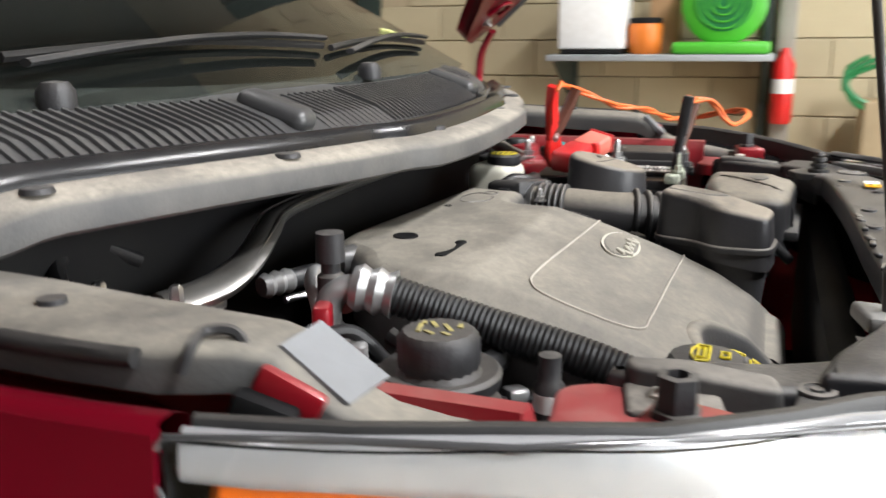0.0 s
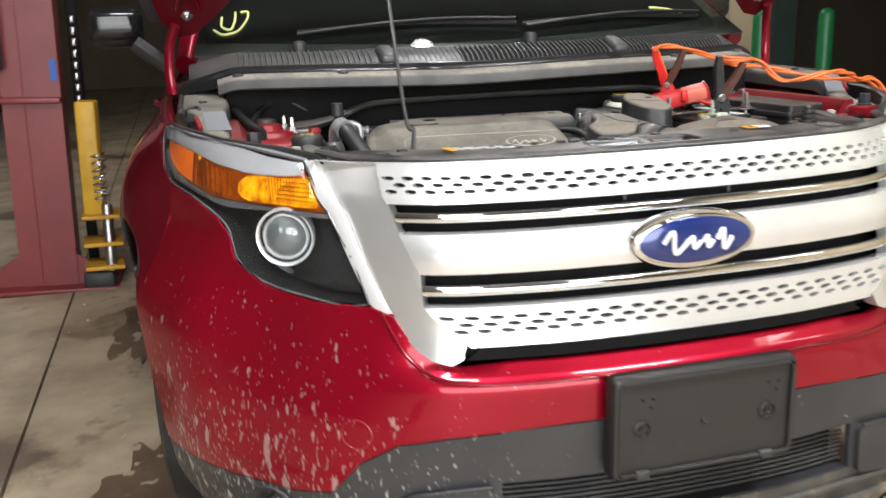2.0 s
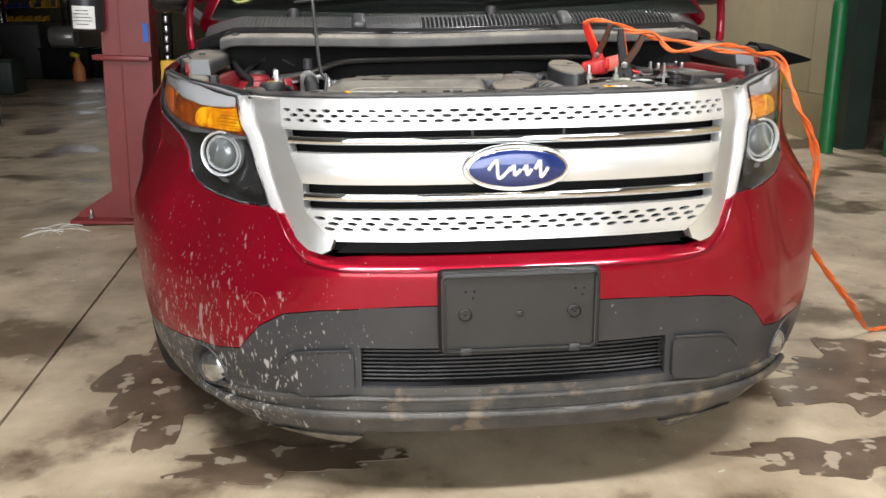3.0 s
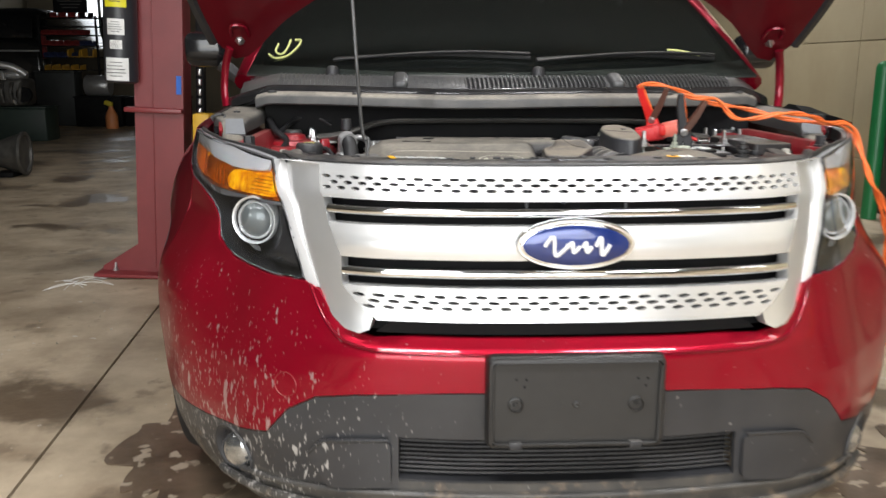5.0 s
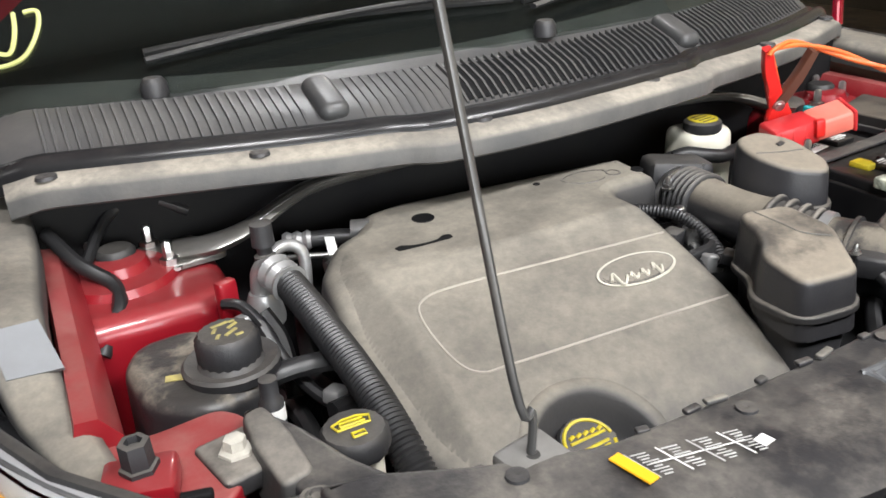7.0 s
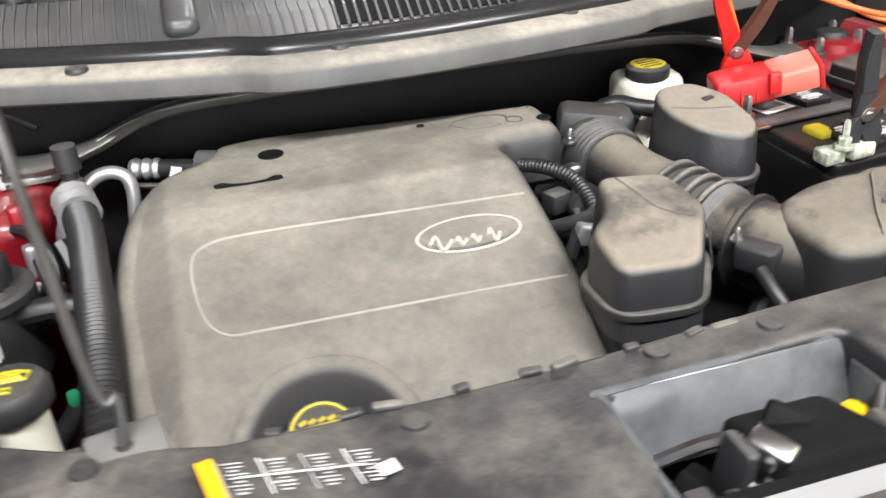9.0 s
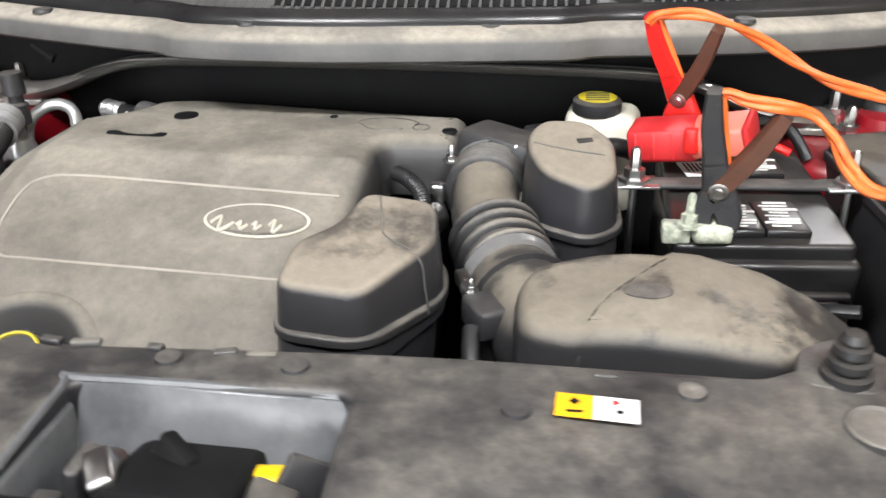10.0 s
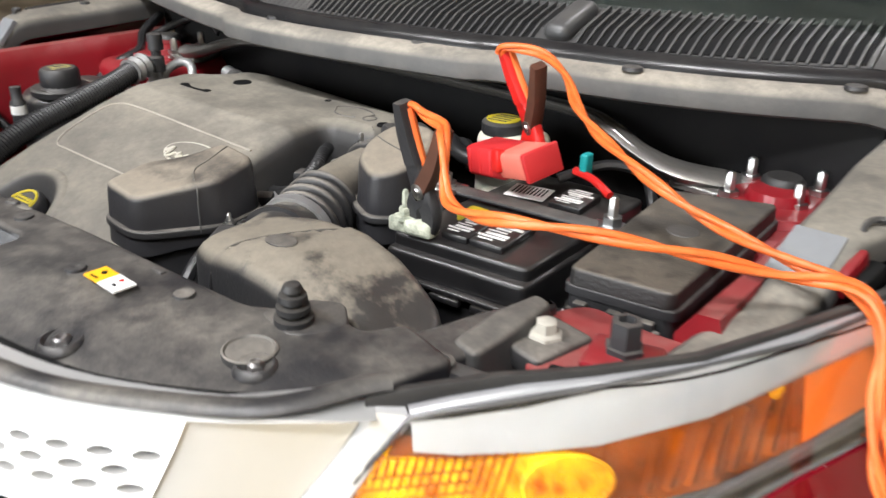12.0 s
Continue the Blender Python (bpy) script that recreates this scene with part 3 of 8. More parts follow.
for i in range(9):
    z = 0.368 + i * 0.0108
    part("slat", tube([skin(u, z, -0.028) for u in [j / 10 * 0.395 for j in range(-10, 11)]], 0.0026, 6, 1), BLACK, intake)
part("intake_lid", panel(both([(0, 0.33), (0.40, 0.33), (0.40, hole_lo + 0.003), (0, hole_lo + 0.003)]), -0.004, 0.07), BUMPER_BLACK, intake)

# number plate bracket with no plate on it
def plate_ring(w, h, y, r):
    return [(p[0], y, p[1] + 0.569) for p in rounded([(-w, -h), (w, -h), (w, h), (-w, h)], r, 5)]


plate = part("plate_bracket", loft([plate_ring(0.197, 0.104, -0.052, 0.02), plate_ring(0.202, 0.109, -0.062, 0.02), plate_ring(0.199, 0.107, -0.084, 0.02), plate_ring(0.195, 0.103, -0.091, 0.018),
                                    plate_ring(0.19, 0.098, -0.092, 0.014), plate_ring(0.187, 0.095, -0.085, 0.012), plate_ring(0.1, 0.05, -0.084, 0.01)]), SATIN, car, "empty black plastic plate bracket")
part("bracket_rim", tube([(x, -0.092, z) for x, z in [(-0.177, 0.6645), (0.177, 0.6645), (0.187, 0.6545), (0.187, 0.483), (0.177, 0.473), (-0.177, 0.473), (-0.187, 0.483), (-0.187, 0.6545), (-0.177, 0.6645)]], 0.0032, 6, 0), SATIN, plate)
for bx in (-0.136, 0.136):
    part("boss", lathe((bx, -0.083, 0.5645), [(0.0185, 0), (0.018, 0.005), (0.0155, 0.006), (0.0135, 0.0015), (0.0065, 0.0015), (0.006, 0.006), (0.003, 0.006), (0.001, 0.003)], 22, (0, -1, 0)), SATIN, plate)
    part("clip", rbox((bx, -0.091, 0.4705), (0.028, 0.012, 0.017), 0.002), BLACK, plate)
    for hx, hz in ((-0.014, 0.624), (0.008, 0.624), (0.004, 0.607)):
        part("screw_hole", lathe((bx + hx + 0.015, -0.0835, hz), [(0.0032, 0), (0.0028, 0.002), (0.001, 0.0015)], 10, (0, -1, 0)), DARK, plate)
part("boss", lathe((0, -0.083, 0.5635), [(0.0095, 0), (0.008, 0.005), (0.004, 0.006), (0.001, 0.004)], 14, (0, -1, 0)), SATIN, plate)

# grille
def perforated(u_half_top, u_half_low, z0, z1, count, out):
    """A bar with three staggered rows of oval holes, on the skin."""
    bm = bmesh.new()
    rows, n = 3, 16
    hz = (z1 - z0) / rows
    cache = {}

    def vert(a, z, o):
        key = (round(a, 5), round(z, 5), o)
        if key not in cache:
            half = u_half_low + (u_half_top - u_half_low) * (z - z0) / (z1 - z0)
            cache[key] = bm.verts.new(skin(a * half, z, o))
        return cache[key]

    w = 2.0 / count
    for r in range(rows):
        zc, odd = z0 + (r + 0.5) * hz, r % 2
        for c in range(count - odd):
            ac = -1 + (c + 0.5 + 0.5 * odd) * w
            ring, hole, deep = [], [], []
            for k in range(n):
                e = [(1, k / 2), (1 - (k - 2) / 2, 1), (-1, 1 - (k - 6) / 2), (-1 + (k - 10) / 2, -1), (1, -1 + (k - 14) / 2)][(k + 2) // 4]
                a = math.atan2(e[1], e[0])
                ca, sa = math.cos(a), math.sin(a)
                ring.append(vert(ac + e[0] * w / 2, zc + e[1] * hz / 2, out))
                hole.append(vert(ac + ca * w * 0.31, zc + sa * hz * 0.35, out))
                deep.append(vert(ac + ca * w * 0.295, zc + sa * hz * 0.32, out - 0.012))
            for k in range(n):
                j = (k + 1) % n
                bm.faces.new((ring[k], ring[j], hole[j], hole[k]))
                bm.faces.new((hole[k], hole[j], deep[j], deep[k]))
        if odd:
            for s in (-1, 1):
                q = [vert(s * (1 - w / 2), zc - hz / 2, out), vert(s, zc - hz / 2, out), vert(s, zc + hz / 2, out), vert(s * (1 - w / 2), zc + hz / 2, out)]
                bm.faces.new(q)
    return bm


# Near-black sheet: shade between the grille bars is put into its colour.
grille = part("grille_backing", panel(both([(0, 0.70), (0.50, 0.70), (0.56, 0.76), (0.66, 0.98), (0.72, 1.06), (0, 1.07)]), -0.06, 0.006), DARK, car, "near-black backing sheet as the shade behind the grille bars")
part("upper_bar", perforated(0.632, 0.615, 1.0192, 1.0546, 30, 0.006), SILVER, grille, "bright silver bar with oval perforations")
part("upper_bar_edge", panel(both([(0, 1.0095), (0.610, 1.0095), (0.615, 1.0192), (0, 1.0192)]), 0.006, 0.03), SILVER, grille)
part("upper_bar_edge", panel(both([(0, 1.0546), (0.632, 1.0546), (0.640, 1.074), (0, 1.074)]), 0.006, 0.03), SILVER, grille)
part("upper_lip", panel(both([(0, 1.074), (0.640, 1.074), (0.81, 1.075), (0.5, 1.083), (0, 1.087)]), 0.005, 0.03), SILVER, grille)
part("upper_underside", panel(both([(0, 1.003), (0.602, 1.003), (0.610, 1.0095), (0, 1.0095)]), 0.003, 0.03), SILVER, grille)
part("chrome_strip", tube([skin(u, 0.977, -0.006) for u in [i / 10 * 0.585 for i in range(-10, 11)]], 0.0105, 10, 2), CHROME, grille)
part("chrome_strip", tube([skin(u, 0.842, -0.006) for u in [i / 10 * 0.527 for i in range(-10, 11)]], 0.0115, 10, 2), CHROME, grille)
part("centre_bar", panel(both([(0, 0.875), (0.53, 0.875), (0.575, 0.948), (0, 0.950)]), 0.004, 0.03, (0.03, 0.012), belly=0.008), SILVER, grille, "broad bright silver grille bar")
part("lower_bar", perforated(0.512, 0.472, 0.7606, 0.799, 22, 0.006), SILVER, grille, "bright silver bar with oval perforations")
part("lower_bar_edge", panel(both([(0, 0.743), (0.448, 0.743), (0.472, 0.7606), (0, 0.7606)]), 0.006, 0.03), SILVER, grille)
part("lower_bar_edge", panel(both([(0, 0.799), (0.512, 0.799), (0.522, 0.812), (0, 0.812)]), 0.006, 0.03), SILVER, grille)
part("lower_lip", panel(both([(0, 0.736), (0.44, 0.736), (0.448, 0.743), (0, 0.743)]), 0.004, 0.03), SILVER, grille)
cap = [(0.610, 1.0095), (0.615, 1.0192), (0.632, 1.0546), (0.640, 1.074), (0.808, 1.0742), (0.698, 0.974), (0.597, 0.812), (0.565, 0.757), (0.545, 0.735), (0.51, 0.713), (0.475, 0.705), (0.455, 0.715), (0.448, 0.743), (0.472, 0.7606), (0.512, 0.799),
       (0.522, 0.812), (0.525, 0.815), (0.53, 0.868), (0.53, 0.876), (0.575, 0.948), (0.58, 0.957), (0.602, 1.003)]
for sd in (1, -1):
    part("grille_end", panel(cap, lambda u, z: 0.004 - 0.16 * max(0.0, u - 0.50 - 0.35 * max(0.0, z - 0.75)), 0.03, (0.02, 0.018), side=sd), SILVER_CAP, grille)
    part("chrome_pillar", panel([(0.811, 1.075), (0.765, 1.034), (0.701, 0.974), (0.645, 0.885), (0.600, 0.812), (0.588, 0.795), (0.622, 0.795), (0.6345, 0.812), (0.683, 0.893), (0.7315, 0.972), (0.792, 1.027), (0.8405, 1.0712)], -0.006, 0.03, (0.016, 0.02), side=sd, belly=0.012), SILVER_PALE, grille, "bright silver upright beside the headlight")
# Added dark bar that draws the shade under the lower perforated bar.
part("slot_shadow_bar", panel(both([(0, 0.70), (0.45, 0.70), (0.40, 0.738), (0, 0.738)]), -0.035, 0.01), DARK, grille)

# the badge: an oval with a plain pale stroke, no letters
def oval(c, a, b, depth, axis_tilt=0, n=40, dome=0.0):
    bm = bmesh.new()
    rings = []
    for k, (sc, dy) in enumerate([(1, 0), (1, -depth * 0.6), (0.96, -depth), (0.6, -depth - dome * 0.7), (0.02, -depth - dome)]):
        rings.append([bm.verts.new((c[0] + a * sc * math.cos(t), c[1] + dy, c[2] + b * sc * math.sin(t))) for t in (2 * math.pi * i / n for i in range(n))])
    for p, q in zip(rings, rings[1:]):
        for i in range(n):
            bm.faces.new((p[i], p[(i + 1) % n], q[(i + 1) % n], q[i]))
    bm.faces.new(rings[0]), bm.faces.new(rings[-1])
    return bm


badge = part("badge_bezel", oval((0, 0.0, 0.914), 0.136, 0.058, 0.02), CHROME, car, "oval chrome badge with a blue field")
part("badge_rim", oval((0, -0.018, 0.914), 0.125, 0.0505, 0.006), CHROME, badge)
part("badge_field", oval((0, -0.022, 0.914), 0.119, 0.0455, 0.005, dome=0.003), BLUE, badge)
for k, (bx, w, h) in enumerate([(-0.048, 0.048, 0.05), (-0.008, 0.024, 0.026), (0.022, 0.018, 0.026), (0.056, 0.028, 0.046)]):
    part("badge_stroke", tube([(bx - w / 2, -0.032, 0.908 + h * 0.1), (bx - w * 0.1, -0.033, 0.908 + h * 0.55), (bx, -0.033, 0.908 - h * 0.3), (bx + w * 0.45, -0.033, 0.908), (bx + w * 0.6, -0.032, 0.908 + h * 0.2)], 0.0042, 6, 5), WHITE, badge)

# headlights
HEAD = [(0.842, 1.071), (0.733, 0.972), (0.636, 0.812), (0.76, 0.811), (0.9, 0.826), (0.99, 0.862), (1.03, 0.91), (1.08, 0.942), (1.2, 0.972), (1.32, 0.988), (1.375, 1.02), (1.41, 1.07), (1.415, 1.112), (1.2, 1.107), (1.0, 1.093)]
AMB = [(0.835, 1.054), (0.748, 0.976), (0.93, 0.977), (1.12, 0.98), (1.3, 1.012), (1.36, 1.037), (1.388, 1.065), (1.385, 1.093), (1.2, 1.082), (1.02, 1.052), (0.9, 1.044)]
BACK = [(u, z - (0.045 if i in (0, 12, 13, 14) else 0.02 if i == 11 else 0.0)) for i, (u, z) in enumerate(HEAD)]
for sd in (1, -1):
    lamp = part("headlight_housing", panel(BACK, -0.065, 0.01, side=sd), LAMP_BLACK, car, "headlight with amber upper band and clear projector below")
    part("housing_wall", loft([[skin(sd * u, z, o) for u, z in ring] for o, ring in ((-0.003, HEAD), (-0.02, [(a, (b + c) / 2) for (a, b), (d, c) in zip(HEAD, BACK)]), (-0.068, BACK))], caps=False), LAMP_BLACK, lamp)
    band = []
    for u, z, w in [(0.842, 1.0715, 0.027), (0.88, 1.077, 0.037), (0.94, 1.086, 0.047), (1.0, 1.0925, 0.051), (1.1, 1.0998, 0.045), (1.2, 1.107, 0.037), (1.3, 1.110, 0.029), (1.36, 1.111, 0.028), (1.405, 1.112, 0.026)]:
        band.append([skin(sd * u, zz, o) for zz, o in ((z - w - 0.003, -0.0125), (z - w, -0.0085), (z - w * 0.75, -0.0065), (z - w * 0.35, -0.006), (z - 0.001, -0.0065))] + [skin(sd * u, z, o) + Vector((0, 0, dz)) for o, dz in ((-0.009, 0.002), (-0.012, 0.004), (-0.016, 0.0035), (-0.018, -0.02), (-0.016, -0.024))])
    part("upper_trim", loft(band), BAND, lamp, "dull silver band over the amber lens")
    part("headlight_rim", tube([skin(sd * u, z, -0.005) for u, z in HEAD] + [skin(sd * HEAD[0][0], HEAD[0][1], -0.005)], 0.0028, 8, 2), LAMP_GREY, lamp)
    part("amber_lens", panel(AMB, -0.014, 0.012, (0.02, 0.02), side=sd), AMBER, lamp, "amber turn signal lens")
    part("side_reflector", panel([(1.215, 0.9995), (1.3, 1.015), (1.355, 1.04), (1.382, 1.067), (1.38, 1.089), (1.21, 1.080)], -0.0115, 0.006, (0.02, 0.02), side=sd), AMBER_FLAT, lamp, "plain orange side reflector")
    # Lit-up yellow painted on the reflector; no bulb burns here.
    part("amber_reflector", panel(rounded([(0.80, 1.042), (0.765, 0.984), (0.94, 0.983), (0.985, 0.99), (1.005, 1.01), (1.0, 1.03), (0.97, 1.036), (0.88, 1.034)], 0.012), -0.009, 0.012, (0.012, 0.012), side=sd), AMBER_LIT, lamp, "ribbed amber reflector with a lit-up yellow painted in")
    for k in range(16):
        u = 0.785 + k * 0.0085
        part("amber_rib", tube([skin(sd * (u - 0.008), 0.988, -0.0085), skin(sd * (u + 0.018), 1.04, -0.0085)], 0.0012, 5, 0), AMBER, lamp)
    for z in (0.996, 1.004, 1.012, 1.020, 1.028):
        part("amber_rib", tube([skin(sd * u, z, -0.0088) for u in (0.775 + (z - 0.99) * 0.6, 0.83, 0.89)], 0.001, 5, 2), AMBER, lamp)
    part("reflector_bowl", loft([[skin(sd * (0.972 + r * math.cos(a)), 1.009 + 0.62 * r * math.sin(a), o) for a in [2 * math.pi * k / 24 for k in range(24)]] for r, o in ((0.043, -0.0095), (0.039, -0.0075), (0.034, -0.0105), (0.024, -0.0135), (0.010, -0.0115))]), AMBER_LIT, lamp, "round reflector behind the amber lens, painted golden as lit")
    for k in range(7):
        u = 1.045 + k * 0.022
        lean = 0.012 + 0.002 * (k % 3)
        part("amber_rib", loft([[skin(sd * (u + lean * f + a), 0.989 + 0.12 * max(0.0, u - 1.1) + (0.05 + 0.12 * (u - 1.045)) * f, -0.0135 + b) for a, b in ((-0.007, 0), (-0.002, 0.004 - 0.003 * f), (0.003, 0.001), (0.007, 0))] for f in (0, 0.3, 0.65, 1)]), AMBER, lamp)
    part("amber_frame", panel([(1.198, 0.9955), (1.216, 0.9995), (1.211, 1.081), (1.195, 1.0795)], -0.0118, 0.006, (0.02, 0.02), side=sd), AMBER, lamp)
    # Small yellow lens added as a painted glint.
    part("bulb_glint", loft([[skin(sd * (1.178 + r * math.cos(a)), 1.061 + r * math.sin(a), o) for a in [2 * math.pi * k / 12 for k in range(12)]] for r, o in ((0.009, -0.013), (0.007, -0.010), (0.003, -0.009))]), AMBER_LIT, lamp)
    part("lower_trim", panel([(1.12, 0.978), (1.3, 1.0105), (1.352, 1.033), (1.388, 1.06), (1.39, 1.05), (1.362, 1.023), (1.31, 1.0), (1.2, 0.983), (1.1, 0.968)], -0.008, 0.012, (0.02, 0.02), side=sd), LAMP_GREY, lamp)
    part("lamp_divider", panel([(0.738, 0.966), (0.746, 0.9745), (0.93, 0.9755), (1.11, 0.978), (1.1, 0.966), (1.05, 0.962), (0.93, 0.967)], -0.012, 0.03, (0.02, 0.02), side=sd), LAMP_GREY, lamp, "dull silver sill under the amber lens")
    c, ax = skin(sd * 0.846, 0.918, -0.066) + Vector((sd * 0.036, 0.024, 0)), Vector((sd * 0.35, -1, 0.0)).normalized()
    part("projector_ring", lathe(c, [(0.058, 0), (0.063, 0.04), (0.061, 0.046), (0.0565, 0.044), (0.054, 0.03)], 40, ax), TRIM, lamp, "chrome projector ring")
    part("projector_shade", lathe(c, [(0.057, 0.02), (0.055, 0.036), (0.05, 0.03), (0.048, 0.012)], 40, ax), LAMP_BLACK, lamp)
    part("lens_ring", lathe(c, [(0.049, 0.01), (0.0505, 0.036), (0.0475, 0.04), (0.0455, 0.036)], 40, ax), TRIM, lamp)
    part("projector_lens", lathe(c, [(0.0465, 0.01), (0.0455, 0.033), (0.04, 0.042), (0.03, 0.049), (0.015, 0.053), (0.001, 0.054)], 40, ax), LENS, lamp)
    # moulded black bezel and the bright facets below and beside the projector
    part("lamp_bezel", panel([(0.655, 0.822), (0.745, 0.96), (0.79, 0.962), (0.765, 0.90), (0.78, 0.86), (0.83, 0.832), (0.74, 0.822)], -0.04, 0.02, (0.02, 0.02), side=sd, belly=0.014), LAMP_BLACK, lamp)
    part("lamp_bezel", panel([(0.945, 0.955), (1.06, 0.955), (1.02, 0.922), (0.985, 0.878), (0.93, 0.85), (0.935, 0.90)], -0.045, 0.02, (0.02, 0.02), side=sd, belly=0.016), LAMP_BLACK, lamp)
    part("lamp_facet", loft([[skin(sd * (u + a), z + b, o) for a, b, o in ((0, 0, -0.05), (0.012, 0.004, -0.03), (0.022, 0, -0.05))] for u, z in ((0.70, 0.872), (0.712, 0.85), (0.735, 0.835), (0.765, 0.828))]), TRIM, lamp)
    part("lamp_facet", loft([[skin(sd * (u + a), z + b, o) for a, b, o in ((0, 0, -0.05), (0.003, 0.005, -0.036), (0.006, 0.009, -0.05))] for u, z in ((0.86, 0.836), (0.885, 0.842), (0.91, 0.853))]), CHROME, lamp)
    part("lamp_facet", loft([[skin(sd * (u + a), z + b, o) for a, b, o in ((0, 0, -0.05), (0.006, 0.003, -0.03), (0.012, 0, -0.05))] for u, z in ((0.945, 0.94), (0.952, 0.915), (0.95, 0.89), (0.94, 0.87))]), TRIM, lamp)
    part("lamp_tube", lathe(c - ax * 0.01, [(0.066, 0), (0.064, 0.01), (0.06, 0.016), (0.056, 0.014)], 36, ax), LAMP_BLACK, lamp)
    cover = part("headlight_glass", panel(HEAD, 0.0, 0.004, side=sd), GLASS, lamp, "clear plastic headlight cover")
    cover.visible_shadow = False

# fenders, wheels, doors, body
FEND = [(1.325, 0.982), (1.38, 1.015), (1.417, 1.07), (1.42, 1.115), (1.7, 1.128), (2.2, 1.145), (2.6, 1.16), (2.6, 0.30), (2.13, 0.30), *arch_back[::-1]]
for sd in (1, -1):
    part("fender", panel(FEND, 0.0, 0.012, (0.06, 0.05), side=sd), RED, car, "dark red front fender")
    roll = bmesh.new()
    rows = []
    for u in [1.42 + i * 0.059 for i in range(21)]:
        z = 1.115 + (u - 1.42) * 0.038
        a = skin(sd * u, z, 0.0)
        rows.append([roll.verts.new(a + Vector((-sd * dx, 0, dz))) for dx, dz in [(0, 0), (0.008, 0.006), (0.02, 0.007), (0.035, 0.0), (0.04, -0.05)]])
    for p, q in zip(rows, rows[1:]):
        for k in range(4):
            roll.faces.new((p[k], p[k + 1], q[k + 1], q[k]))
    part("fender_edge", roll, RED, car)
    part("arch_trim", tube([skin(sd * u, z, -0.008) for u, z in ARCH], 0.008, 8, 2), BUMPER_BLACK, car, "black plastic wheel arch lip")
    for wy in (1.02, 4.06):
        wheel = part("tyre", lathe((sd * 0.86, wy, 0.40), [(0.25, 0), (0.33, 0.0), (0.385, 0.015), (0.40, 0.05), (0.40, 0.19), (0.385, 0.225), (0.33, 0.24), (0.25, 0.235)], 48, (sd, 0, 0)), RUBBER, car, "dusty black tyre")
        part("rim", lathe((sd * 0.9, wy, 0.40), [(0.25, 0.02), (0.262, 0.18), (0.25, 0.185), (0.235, 0.15), (0.10, 0.16), (0.05, 0.185), (0.001, 0.185)], 40, (sd, 0, 0)), ALU, wheel, "silver alloy rim")
        for k in range(5):
            a = radians(72 * k + 20)
            part("spoke", rbox((sd * 1.075, wy + 0.155 * math.cos(a), 0.40 + 0.155 * math.sin(a)), (0.03, 0.19, 0.055), 0.01, (math.degrees(a), 0, 0)), SILVER, wheel)
    part("wheel_well", loft([[(sd * x, 1.02 + 0.47 * math.cos(radians(a)), 0.40 + 0.47 * math.sin(radians(a))) for a in range(-10, 191, 20)] for x in (0.83, 1.04)], closed=False), DARK, car)
    door_f = part("front_door", panel(rounded([(2.61, 0.32), (3.78, 0.30), (3.78, 1.2), (2.61, 1.165)], 0.02), 0, 0.02, (0.2, 0.06), side=sd), RED, car, "dark red front door")
    part("door_handle", tube([(sd * 1.15, 2.85, 1.02), (sd * 1.175, 2.88, 1.025), (sd * 1.175, 3.03, 1.025), (sd * 1.15, 3.06, 1.02)], 0.013, 8), RED, door_f)
    door_r = part("rear_door", panel(rounded([(3.79, 0.30), (4.75, 0.32), (4.75, 1.22), (3.79, 1.2)], 0.02), 0, 0.02, (0.2, 0.06), side=sd), RED, car, "dark red rear door")
    part("door_handle", tube([(sd * 1.15, 3.75, 1.03), (sd * 1.175, 3.78, 1.035), (sd * 1.175, 3.93, 1.035), (sd * 1.15, 3.96, 1.03)], 0.013, 8), RED, door_r)
    part("rear_quarter", panel([(4.76, 0.4), (5.58, 0.4), (5.58, 1.25), (4.76, 1.22)], 0, 0.02, (0.2, 0.1), side=sd), RED, car)
    part("sill", rbox((sd * 1.03, 2.5, 0.28), (0.12, 2.2, 0.12), 0.03), BUMPER_BLACK, car)
    # greenhouse
    part("side_glass", loft([[(sd * 0.99, 1.75, 1.2), (sd * 0.99, 4.7, 1.24), (sd * 0.82, 4.4, 1.8), (sd * 0.80, 2.35, 1.8)], [(sd * 0.98, 1.75, 1.2), (sd * 0.98, 4.7, 1.24), (sd * 0.81, 4.4, 1.8), (sd * 0.79, 2.35, 1.8)]]), mat("privacy_glass", (0.01, 0.012, 0.012), 0.05, 0, coat=0.5), car, "dark tinted side glass")
    part("pillar", tube([(sd * 0.96, 1.38, 1.24), (sd * 0.90, 1.75, 1.48), (sd * 0.79, 2.28, 1.80), (sd * 0.76, 2.6, 1.88)], 0.035, 8), RED, car)
    mirror = part("door_mirror", rbox((sd * 1.22, 2.02, 1.37), (0.19, 0.11, 0.15), 0.045, seg=4), LAMP_BLACK, car, "black door mirror")
    part("mirror_cap", rbox((sd * 1.22, 1.985, 1.38), (0.18, 0.08, 0.12), 0.035, seg=4), LAMP_BLACK, mirror)
    part("mirror_foot", tube([(sd * 1.05, 1.99, 1.22), (sd * 1.16, 1.98, 1.31)], 0.03, 8, 0), BLACK, mirror)
roof_b = loft([[(x, y, 1.80 + 0.12 * (1 - (x / 0.82) ** 2) * min(1, (y - 2.0) / 0.6) + 0.0) for x in [i / 6 * 0.80 for i in range(-6, 7)]] for y in (2.3, 2.5, 2.8, 3.4, 4.0, 4.5)], closed=False)
part("roof", roof_b, RED, car, "dark red roof")
part("tailgate", rbox((0, 4.88, 0.95), (1.95, 0.1, 1.1), 0.05), RED, car)
